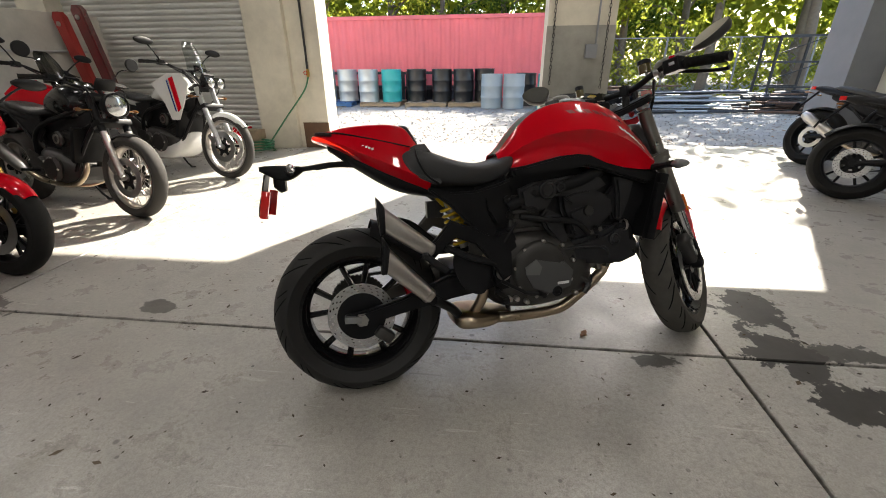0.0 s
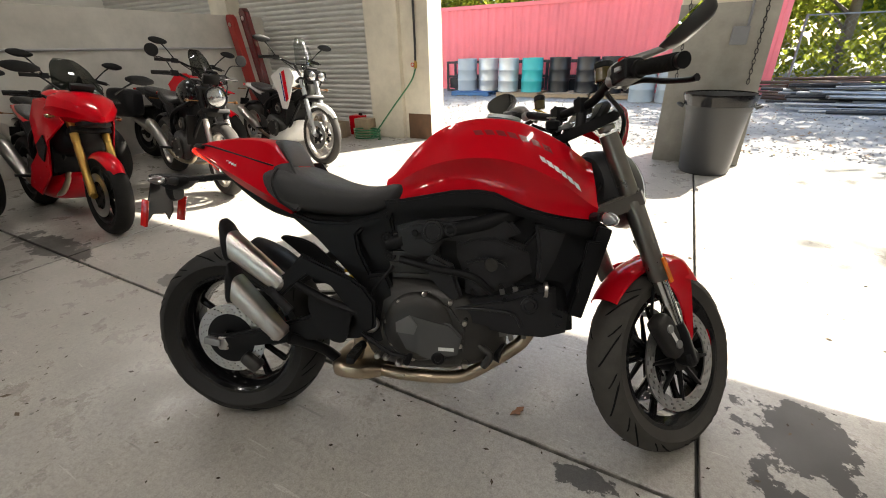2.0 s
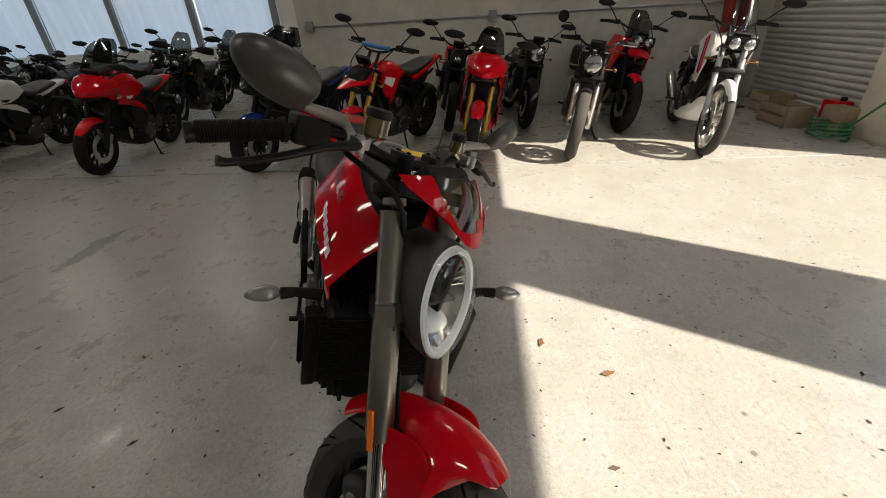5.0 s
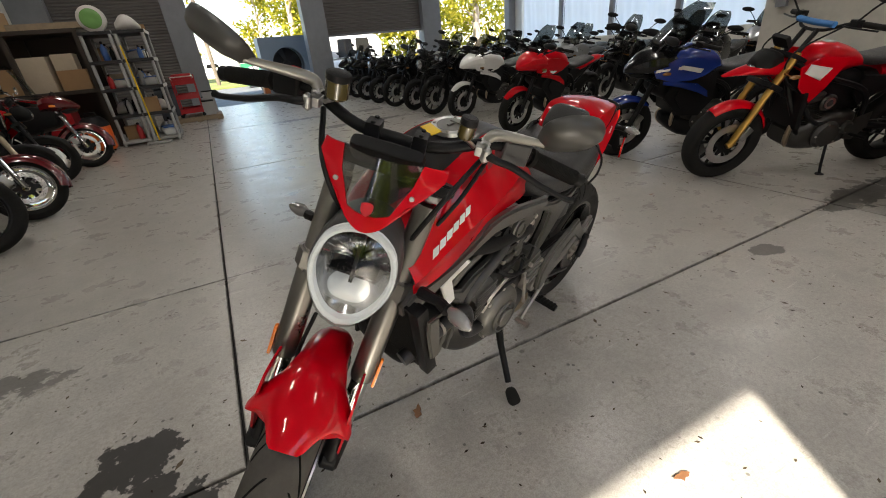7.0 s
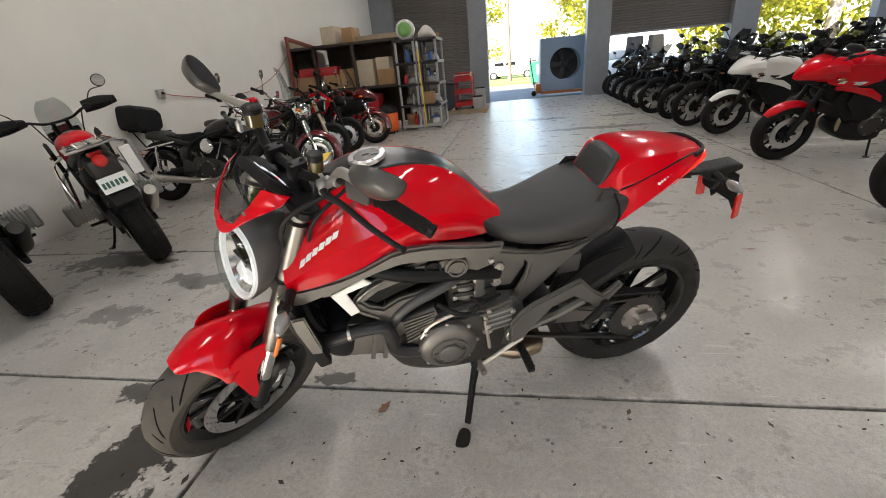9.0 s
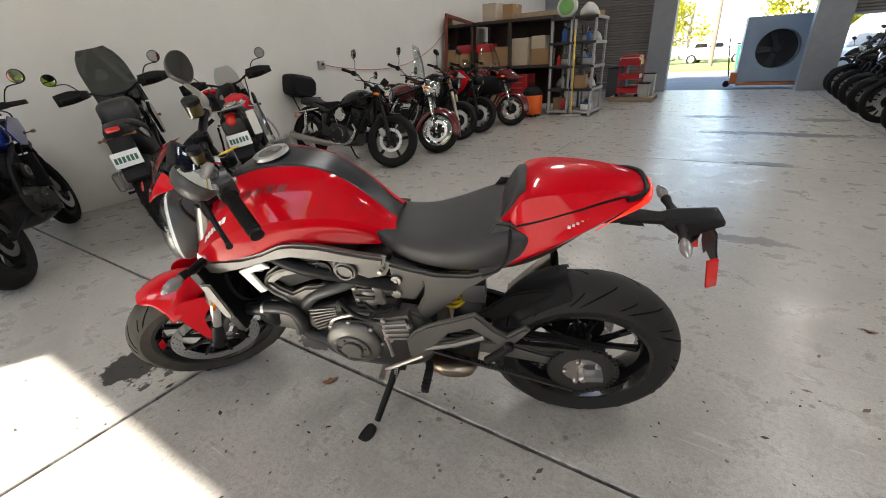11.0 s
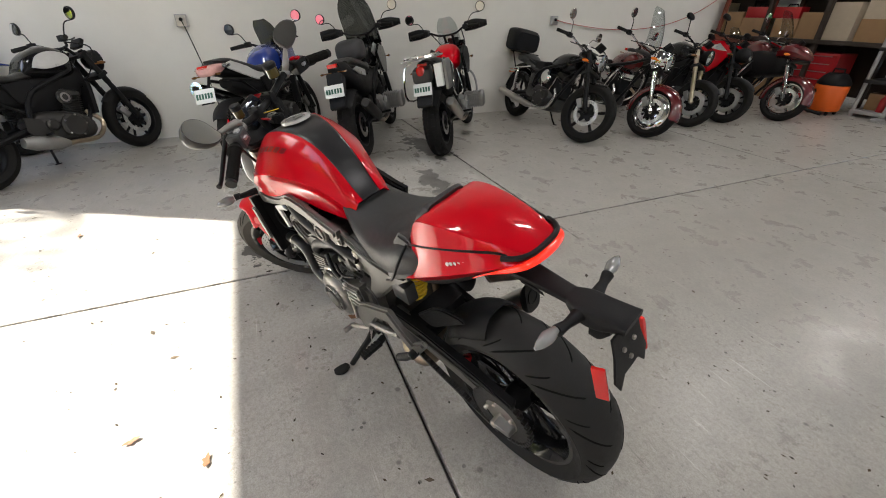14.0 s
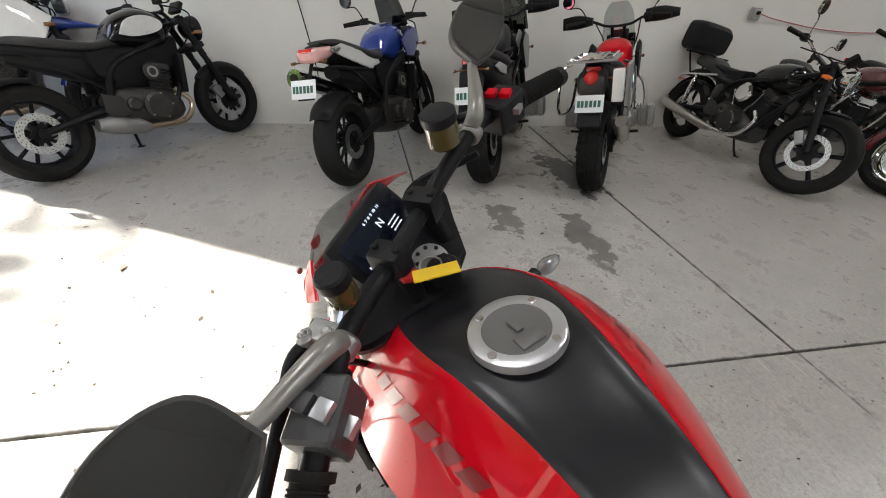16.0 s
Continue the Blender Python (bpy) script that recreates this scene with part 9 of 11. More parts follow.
# trees behind the container and on the right
for x, y, h, r, lf in ((-17, 19, 8, 2.6, LEAF), (-13.5, 17.5, 7, 2.3, LEAF_DEEP), (-10.5, 18.5, 7.6, 2.4, LEAF), (-8, 17.2, 6.6, 2.1, LEAF), (-5.5, 18, 7.4, 2.3, LEAF), (-3.2, 17.2, 6.6, 2.0, LEAF_DEEP), (-0.8, 18.3, 7.5, 2.3, LEAF),
                    (1.6, 17.4, 6.8, 2.1, LEAF), (3.6, 16.4, 7.0, 2.2, LEAF), (6.2, 17.8, 7.6, 2.4, LEAF_DEEP), (12.0, 16.4, 8.6, 2.6, LEAF), (15.5, 14.5, 8, 2.6, LEAF_DEEP)):
    tree(x, y, h, r, "leafy green tree with sun in its crown", lf, BARK, 4200, 0.22, size=0.10)
tree(8.9, 15.0, 11.0, 2.3, "tall airy tree whose crown dapples the doorway", LEAF, BARK, 1700, 0.5)
tree(5.3, 13.2, 6.4, 1.9, "tall tree with a thick bare lower trunk beside the scrap", LEAF, BARK, 1900, 0.42, lean=0.05)
tree(7.6, 12.4, 7.0, 1.9, "leaning tree with a bare trunk behind the fence", LEAF, BARK, 1700, 0.5, lean=-0.06)
n = 26000
fx = RNG.uniform(-34, 34, n)
fy = 22 + RNG.uniform(0, 6, n)
fz = RNG.uniform(0, 1, n) ** 0.8 * (8.6 + 1.6 * np.sin(fx * 0.6) + 1.0 * np.sin(fx * 1.7 + 1))
tagged(leaf_part("far_woods", np.stack([fx, fy, fz], 1), 0.36, LEAF), "dense green woods beyond the yard", "woods", kind="stuff")
n = 7000
fx = RNG.uniform(-14, 16, n)
fy = 15.2 + RNG.uniform(0, 1.6, n) + np.where(fx > 1.7, -0.6, 0)
fz = RNG.uniform(0, 1, n) ** 1.1 * (2.2 + 0.7 * np.sin(fx * 1.3) + 0.4 * np.sin(fx * 3.1))
tagged(leaf_part("undergrowth", np.stack([fx, fy, fz], 1), 0.11, LEAF), "tangled bushes and weeds behind the container", "bushes", kind="stuff")


# shipping container
def container(x0, x1, y0, y1, z0, z1):
    e = empty("shipping_container", "long faded red corrugated steel shipping container", "container", Matrix.Translation((0, 0, z0)))
    h = z1 - z0
    xs, d = [], 0.036
    x = x0 + 0.12
    while x < x1 - 0.4:
        xs += [(x, 0), (x + 0.07, d), (x + 0.14, d), (x + 0.21, 0)]
        x += 0.28
    xs.append((x1 - 0.11, 0))
    for nm, yy, s in (("front_wall", y0 + 0.02, 1), ("back_wall", y1 - 0.02, -1)):
        loop = [(a, yy + s * b) for a, b in xs] + [(a, yy + s * (b + 0.004)) for a, b in xs[::-1]]
        part(nm, skin([[(a, b, 0.14) for a, b in loop], [(a, b, h - 0.1) for a, b in loop]], True, True), CONTAINER_RED, e, "", 0)
    part("roof", box(x0, x1, y0, y1, h - 0.03, h, 0.006), CONTAINER_RED, e)
    part("floor_frame", box(x0, x1, y0, y1, 0.0, 0.15, 0.01), CONTAINER_RED, e)
    for yy in (y0, y1 - 0.07):
        part("top_rail", box(x0, x1, yy, yy + 0.07, h - 0.11, h - 0.031, 0.006), CONTAINER_RED, e)
    for xx in (x0, x1 - 0.12):
        for yy in (y0, y1 - 0.12):
            part("corner_post", box(xx, xx + 0.12, yy, yy + 0.12, 0.151, h - 0.111, 0.008), CONTAINER_RED, e)
    for k in range(2):
        dr = part("door", box(x1 - 0.05, x1 - 0.01, y0 + 0.125 + 1.09 * k, y0 + 1.205 + 1.09 * k, 0.152, h - 0.112, 0.004), CONTAINER_RED, e)
        for q in (0.25, 0.8):
            part("lock_rod", tube([(x1 + 0.012, y0 + 0.125 + 1.09 * k + q, 0.2), (x1 + 0.012, y0 + 0.125 + 1.09 * k + q, h - 0.15)], 0.017, 8), STEEL_GREY, dr)
    part("wall_marks", join(*[box(x1 - 0.95 + 0.07 * k, x1 - 0.905 + 0.07 * k, y0 + 0.0105, y0 + 0.016, 2.0 - 0.10 * (k % 3), 2.08 - 0.10 * (k % 3)) for k in range(9)]), WHITE_PAINT, e, "rows of white marks")
    part("warning_label", box(x1 - 0.75, x1 - 0.65, y0 + 0.0105, y0 + 0.016, 1.5, 1.6), YELLOW, e)


container(-10.5, 1.7, 13.0, 15.4, -0.06, 2.45)


# drums on pallets
def pallet(x, y, material, w=1.1, d=1.0, z=-0.06, yaw=0):
    e = empty("pallet", "worn %s pallet lying flat" % ("blue painted wooden" if material is BLUE_WOOD else "grey-brown wooden"), "pallet", pose(x, y, z, 0, 0, yaw), "pallets")
    n = 7
    for k in range(n):
        a = -w / 2 + k * w / n
        part("deck_board", box(a + 0.01, a + w / n - 0.02, -d / 2, d / 2, 0.102, 0.12, 0.003, 1), material, e)
        if k % 3 == 0:
            part("bottom_board", box(a + 0.01, a + w / n - 0.02, -d / 2, d / 2, 0.0, 0.018, 0.003, 1), material, e)
    for q in (-0.46, 0, 0.46):
        part("stringer", box(-w / 2, w / 2, q * d - 0.02, q * d + 0.02, 0.019, 0.101, 0.003, 1), material, e)


def drum(x, y, material, z=0.06, r=0.29, h=0.88, label="", col="plain"):
    e = empty("drum", label, "drum", pose(x, y, z, 0, 0, RNG.uniform(0, 360)), "drums in the yard")
    prof = [(0.0, 0.0), (0.0, r * 0.96), (0.012, r), (0.03, r * 0.985)]
    for f in (0.33, 0.66):
        prof += [(h * f - 0.03, r * 0.985), (h * f - 0.012, r * 1.02), (h * f + 0.012, r * 1.02), (h * f + 0.03, r * 0.985)]
    prof += [(h - 0.03, r * 0.985), (h - 0.012, r), (h, r * 0.985), (h, r * 0.955), (h - 0.018, r * 0.95), (h - 0.018, 0)]
    part("shell", lathe(prof, 30, "z"), material, e)
    part("bung", disc(0.035, 0.02, 14, "z", (r * 0.6, 0, h - 0.01)), STEEL_GREY, e)
    part("vent_plug", disc(0.02, 0.016, 12, "z", (-r * 0.65, 0.04, h - 0.011)), STEEL_GREY, e)


for x, mt in ((-5.8, BLUE_WOOD), (-4.35, PALE_WOOD), (-3.0, PALE_WOOD), (-1.75, PALE_WOOD)):
    pallet(x, 11.4, mt, 1.2, 1.05)
for x, y, mt, lb, z in ((-6.1, 11.4, DRUM_GREY, "grey-blue ribbed steel drum on a blue pallet", 0.06), (-5.45, 11.5, DRUM_STEEL, "bare silver steel drum on a pallet", 0.06), (-4.75, 11.3, DRUM_STEEL, "bare silver steel drum on a pallet", 0.06),
                      (-4.05, 11.3, DRUM_TEAL, "bright teal steel drum on a pallet", 0.06), (-3.35, 11.55, DRUM_BLACK, "glossy black steel drum with pale label", 0.06), (-2.58, 11.45, DRUM_BLACK, "glossy black steel drum on a pallet", 0.06),
                      (-1.95, 11.4, DRUM_BLACK, "glossy black steel drum on a pallet", 0.06), (-1.35, 11.6, DRUM_BLACK, "glossy black steel drum on a pallet", 0.06), (-1.12, 10.75, DRUM_GREY, "pale grey plastic drum on the gravel", -0.06),
                      (-0.52, 10.7, DRUM_GREY, "pale grey plastic drum on the gravel", -0.06), (-0.15, 11.5, DRUM_BLACK, "dark ribbed drum on the gravel", -0.06), (0.42, 10.9, DRUM_TEAL, "pale teal drum on the gravel beside the column", -0.06)):
    drum(x, y, mt, z, label=lb)
# steel frames stacked behind the drums
for x, w in ((-7.2, 1.4), (-5.6, 1.6), (-3.9, 1.5), (-2.6, 0.9)):
    e = empty("steel_rack", "dark welded steel frame stacked against the container", "steel frame", Matrix.Translation((x, 12.45, -0.06)), "steel frames")
    for zz in (0.0, 0.42, 0.84):
        for yy in (-0.3, 0.24):
            part("rail", box(0, w, yy, yy + 0.06, zz, zz + 0.07, 0.004, 1), DARK_STEEL, e)
    for xx in (0.0, w - 0.06):
        for yy in (-0.3, 0.24):
            part("post", box(xx, xx + 0.06, yy + 0.001, yy + 0.059, 0.071, 0.839), DARK_STEEL, e)
    part("panel", box(0.06, w - 0.06, -0.2, 0.2, 0.10, 0.40, 0.01), DARK_STEEL if w > 1 else DRUM_STEEL, e)

# pipes and scrap
for (cx, cy, n, ln, mt, lb) in ((3.3, 10.2, 46, 3.2, PIPE_GREY, "heap of long galvanised pipes lying on the gravel"), (6.6, 10.0, 40, 2.6, DARK_STEEL, "stacked dark steel frames and bars"), (2.6, 11.9, 18, 2.4, RUSTY, "rust-red beams stacked behind the pipes")):
    e = empty("pipe_pile", lb, "scrap pile", Matrix.Translation((cx, cy, -0.06)))
    for k in range(n):
        lev = int(k // (n / 5))
        yy = RNG.uniform(-0.7, 0.7) * (1 - lev * 0.13)
        zz = 0.04 + 0.10 * lev + RNG.uniform(0, 0.03)
        a = RNG.normal() * 0.05
        xo = RNG.uniform(-0.7, 0.7)
        L_ = ln * RNG.uniform(0.6, 1.0) / 2
        p0, p1 = (xo - L_, yy - a * L_, zz + RNG.normal() * 0.02), (xo + L_, yy + a * L_, zz + RNG.normal() * 0.03)
        part("pipe", tube([p0, p1], RNG.uniform(0.018, 0.04), 7), mt if RNG.random() > 0.45 else (DARK_STEEL if mt is PIPE_GREY else RUSTY), e)
for x, y in ((6.0, 10.9), (7.6, 10.8)):
    e = empty("steel_rack", "tall dark steel rack frame standing by the scrap", "steel frame", Matrix.Translation((x, y, -0.06)), "steel frames")
    for xx in (0, 1.1):
        for yy in (0, 0.7):
            part("post", box(xx, xx + 0.05, yy, yy + 0.05, 0, 1.75), DARK_STEEL, e)
    for zz in (0.5, 1.1, 1.70):
        for yy in (0.002, 0.702):
            part("rail", box(0.051, 1.099, yy, yy + 0.045, zz, zz + 0.045), DARK_STEEL, e)
        part("brace", tube([(0.02, 0.02, zz - 0.4), (1.12, 0.02, zz)], 0.014, 6), DARK_STEEL, e)

# chain-link fence
fe = empty("fence", "grey chain-link fence with steel posts", "fence", Matrix.Translation((0, 14.0, -0.06)))
for k in range(8):
    x = 2.2 + 2.2 * k
    part("post", tube([(x, 0, -0.1), (x, 0, 1.85)], 0.03, 8), STEEL_GREY, fe)
part("top_rail", tube([(2.2, 0, 1.82), (17.6, 0, 1.82)], 0.02, 6), STEEL_GREY, fe)
wv, wf = [], []
for k in range(-12, 110):
    for s in (1, -1):
        a = 2.2 + 0.14 * k if s > 0 else 2.2 + 0.14 * k + 1.75
        b = a + s * 1.75
        i = len(wv)
        wv += [(a - 0.003, 0, 0.05), (a + 0.003, 0, 0.05), (b + 0.003, 0, 1.8), (b - 0.003, 0, 1.8)]
        wf.append((i, i + 1, i + 2, i + 3))
me = bpy.data.meshes.new("wire")
me.from_pydata(wv, [], wf)
me.materials.append(STEEL_GREY)
wire = tagged(new("wire_mesh", me), kind="stuff")
wire.parent = fe

# leaf litter on the gravel
n = 2600
lx = RNG.uniform(-8, 8, n)
ly = 5.05 + RNG.uniform(0, 1, n) ** 1.5 * 9
tagged(leaf_part("leaf_litter", np.stack([lx, ly, np.full(n, -0.052) + RNG.uniform(0, 0.012, n)], 1), 0.035, LEAF_DRY, None, 0.9), "dry brown leaves scattered over the gravel", "leaves", kind="stuff")
n = 5200
gx, gy = RNG.uniform(-6, 7, n), 5.0 + RNG.uniform(0, 1, n) ** 1.3 * 7
gs = []
gf = []
for x, y in zip(gx, gy):
    q = RNG.uniform(0.012, 0.03)
    i = len(gs)
    for k in range(4):
        a = k * 1.571 + RNG.uniform(-0.4, 0.4)
        gs.append((x + q * math.cos(a), y + q * math.sin(a), -0.062))
    gs.append((x + RNG.normal() * 0.004, y + RNG.normal() * 0.004, -0.06 + q * RNG.uniform(0.5, 1.0)))
    gf += [(i, i + 1, i + 4), (i + 1, i + 2, i + 4), (i + 2, i + 3, i + 4), (i + 3, i, i + 4)]
me = bpy.data.meshes.new("stones")
me.from_pydata(gs, [], gf)
me.materials.append(mat("loose_stone", (0.20, 0.195, 0.19), 0.9, var=0.5, scale=3))
tagged(new("loose_stones", me), "loose pale stones on the gravel", "stones", kind="stuff")

# ---- at the north doors ----
def bin_(x, y):
    e = empty("trash_can", "round dark grey plastic trash can standing by the column", "trash can", Matrix.Translation((x, y, 0)))
    part("body", lathe([(0.0, 0), (0.0, 0.21), (0.02, 0.225), (0.60, 0.272), (0.62, 0.285), (0.70, 0.292), (0.74, 0.31), (0.755, 0.312), (0.755, 0.296), (0.70, 0.272), (0.05, 0.21), (0.04, 0)], 40, "z"), mat("dark_bin_plastic", (0.045, 0.047, 0.05), 0.5, var=0.12, scale=6, bump=0.2), e)
    part("liner", lathe([(0.765, 0.300), (0.768, 0.320), (0.745, 0.322), (0.69, 0.305), (0.66, 0.300)], 40, "z"), GLOSS_BLACK, e, "black bag folded over the rim")
    for s in (-1, 1):
        part("handle", tube([(0.30 * s, -0.06, 0.64), (0.345 * s, -0.04, 0.66), (0.345 * s, 0.04, 0.66), (0.30 * s, 0.06, 0.64)], 0.014, 8, 12), mat("dark_bin_plastic", (0.045, 0.047, 0.05)), e)


bin_(0.08, 4.03)


def chain_hang(x, y, z0, z1):
    e = empty("hanging_chain", "dark steel door chain hanging down the column", "chain", Matrix.Translation((x, y, 0)), "door chains")
    z, k = z0, 0
    me = None
    while z < z1:
        if me is None:
            q = [(0.012 * math.cos(a), 0, 0.028 * math.sin(a)) for a in np.linspace(0, 2 * math.pi, 13)]
            ob = part("link", tube(q, 0.004, 5, 0, False), DARK_STEEL, e)
            me = ob.data
        else:
            ob = new("link", me)
            ob.parent = e
        ob.location.z = z
        ob.rotation_euler.z = radians(90 * (k % 2))
        z += 0.045
        k += 1


chain_hang(0.30, 4.33, 0.85, 3.70)
chain_hang(-0.34, 4.33, 0.9, 3.70)
cb = empty("switch_box", "small grey electrical box on the column with conduit", "switch box")
part("body", box(0.06, 0.20, 4.29, 4.359, 1.18, 1.34, 0.008), STEEL_GREY, cb)
part("cover", box(0.07, 0.19, 4.284, 4.2895, 1.19, 1.33, 0.002), STEEL_GREY, cb)
part("conduit", tube([(0.18, 4.33, 1.34), (0.18, 4.33, 3.7)], 0.012, 8), STEEL_GREY, cb)
setting("column_2_foot", box(-0.425, 0.405, 4.355, 4.36, 0.0, 1.55), mat("grimy_grey_paint", (0.30, 0.29, 0.26), 0.6, var=0.35, scale=4), "grimy grey lower half of the column")
setting("column_1_foot", box(-3.80, -3.415, 4.452, 4.459, 0.0, 0.36), mat("rust_foot", (0.12, 0.065, 0.035), 0.85, var=0.5, scale=8), "rusted foot of the jamb")
tap = empty("hose_bib", "dark pipe with brass hose tap on the jamb", "tap")
part("pipe", tube([(-3.62, 4.43, 3.6), (-3.62, 4.43, 1.25), (-3.62, 4.42, 1.05)], 0.016, 8), DARK_STEEL, tap)
part("valve", lathe([(0.98, 0.0), (0.98, 0.022), (1.04, 0.026), (1.08, 0.015)], 12, "z", (-3.62, 4.42, 0)), GOLD, tap)
part("valve_wheel", lathe([(4.34, 0.028), (4.348, 0.028), (4.348, 0.02), (4.34, 0.02)], 14, "y", (-3.62, 0, 1.03), True), RED_PAINT, tap)
HOSE = mat("green_hose", (0.02, 0.13, 0.055), 0.5)
ho = empty("garden_hose", "green garden hose hanging from the tap to a coil", "hose")
part("hose_line", tube([(-3.62, 4.42, 0.98), (-3.68, 4.36, 0.8), (-3.95, 4.25, 0.45), (-4.2, 4.15, 0.12), (-4.3, 4.1, 0.02)], 0.011, 8, 30), HOSE, ho)
part("hose_coil", tube([(-4.35 + (0.20 + 0.01 * math.sin(a * 1.7)) * math.cos(a), 4.12 + 0.16 * math.sin(a), 0.014 + 0.006 * a) for a in np.linspace(0, 25, 110)], 0.011, 6), HOSE, ho)
for x, y, z, yaw in ((-4.55, 4.30, 0, 8), (-4.52, 4.30, 0.14, -6)):
    wb_ = tagged(part("wood_block", box(-0.14, 0.14, -0.09, 0.09, 0, 0.138, 0.006), PALE_WOOD, None), "short offcut of pale timber by the column", "wood block", "timber blocks")
    wb_.matrix_basis = pose(x, y, z, 0, 0, yaw)
# red lift posts leaning by the partition
for dx, h_ in ((0, 1.78), (0.20, 1.86)):
    e = empty("lift_post", "red steel stand leaning against the low wall", "steel stand", Matrix.Translation((-6.66 + dx, 3.95 + 0.5 * dx, 0)), "red stands")
    part("post", plate([(0.22, 0.0), (0.36, 0.0), (0.07, h_ - 0.05), (0.03, h_), (-0.05, h_), (-0.08, h_ - 0.06)], 0.10, "xz", 0, 0.012), RED_DARK if dx else mat("worn_red_steel", (0.28, 0.025, 0.02), 0.5, var=0.25, scale=6), e)
    part("flange", box(0.16, 0.46, -0.14, 0.14, 0, 0.02, 0.004), RED_DARK, e)
    part("pin", disc(0.03, 0.14, 14, "y", (0.0, 0, h_ - 0.14)), STEEL, e)
# wooden cradle under the white adventure bike, red cans behind
for x, y, w in ((-5.05, 4.1, 0.5), (-5.75, 4.35, 0.4)):
    e = empty("wooden_crate", "low open wooden crate against the shutter", "crate", Matrix.Translation((x, y, 0)), "crates")
    for zz in (0.02, 0.14):
        part("slat", box(-w / 2, w / 2, -0.16, -0.142, zz, zz + 0.09, 0.003), PALE_WOOD, e)
        part("slat", box(-w / 2, w / 2, 0.142, 0.16, zz, zz + 0.09, 0.003), PALE_WOOD, e)
    for s in (-1, 1):
        part("end_board", box(s * w / 2 - 0.012, s * w / 2 + 0.012, -0.141, 0.141, 0.0, 0.23, 0.003), PALE_WOOD, e)
e = empty("fuel_can", "red metal can standing by the shutter", "can", Matrix.Translation((-4.75, 4.42, 0)))
part("body", box(-0.12, 0.12, -0.08, 0.08, 0, 0.30, 0.03), RED_PAINT, e)
part("cap", disc(0.03, 0.04, 14, "z", (0.06, 0, 0.32)), BLACK_PLASTIC, e)

# ---- far end: shelves, bench, cart, fan ----
CARD = mat("brown_cardboard", (0.33, 0.20, 0.10), 0.8, var=0.15, scale=6)
CARD_PALE = mat("pale_cardboard", (0.50, 0.42, 0.32), 0.8, var=0.12, scale=6)
SHELF_GREY = mat("grey_shelf_plastic", (0.34, 0.34, 0.34), 0.5, var=0.1, scale=8)
DARK_WOOD = mat("dark_stained_wood", (0.035, 0.024, 0.018), 0.6, var=0.3, scale=12)
WHITE_PLASTIC = mat("white_plastic", (0.70, 0.70, 0.68), 0.4, var=0.08)
BLUE_PLASTIC = mat("blue_plastic", (0.03, 0.10, 0.32), 0.4, var=0.08)
ORANGE_PLASTIC = mat("orange_plastic", (0.75, 0.12, 0.01), 0.45, var=0.08)
GREEN_PLASTIC = mat("pale_green_plastic", (0.16, 0.36, 0.10), 0.4, var=0.1)
CLEAR_BAG = mat("pale_plastic_bag", (0.62, 0.60, 0.57), 0.35, var=0.15, scale=10, bump=1.0, bscale=30)
CART_RED = mat("red_cart_paint", (0.42, 0.012, 0.018), 0.35, coat=0.4, var=0.1)


def carton(x, y, z, w, d, h, yaw=0, material=None, label="brown cardboard box with taped lid"):
    e = empty("cardboard_box", label, "box", pose(x, y, z, 0, 0, yaw), "boxes on the shelves")
    part("body", box(-w / 2, w / 2, -d / 2, d / 2, 0, h, 0.004), material or CARD, e)
    part("tape", box(-w / 2 - 0.001, w / 2 + 0.001, -0.025, 0.025, h * 0.8, h + 0.0015), CARD_PALE, e)


def bottle(x, y, z, r, h, material, label="plastic cleaning bottle", cap=None):
    e = empty("bottle", label, "bottle", Matrix.Translation((x, y, z)), "bottles on the shelves")
    part("body", lathe([(0, 0), (0, r * 0.9), (0.01, r), (h * 0.62, r), (h * 0.78, r * 0.45), (h * 0.85, r * 0.38), (h * 0.85, 0)], 16, "z"), material, e)
    part("cap", disc(r * 0.45, h * 0.14, 12, "z", (0, 0, h * 0.92)), cap or BLACK_PLASTIC, e)


def shelf_unit(x0, x1, y0, y1, h=1.85, n=5):
    e = empty("shelf_unit", "grey plastic shelf unit crowded with supplies", "shelf", Matrix.Translation((0, 0, 0)), "shelf units")
    zs = [0.05 + (h - 0.10) * k / (n - 1) for k in range(n)]
    for x in (x0 + 0.03, x1 - 0.03):
        for y in (y0 + 0.03, y1 - 0.03):
            part("post", tube([(x, y, 0), (x, y, h)], 0.026, 10), SHELF_GREY, e)
    for z in zs:
        sh = part("shelf", box(x0, x1, y0, y1, z, z + 0.05, 0.006), DARK_STEEL if z > 0.1 else SHELF_GREY, e)
        part("rim", box(x0 - 0.006, x0 - 0.0005, y0, y1, z - 0.004, z + 0.054), SHELF_GREY, sh)
    return [z + 0.05 for z in zs]


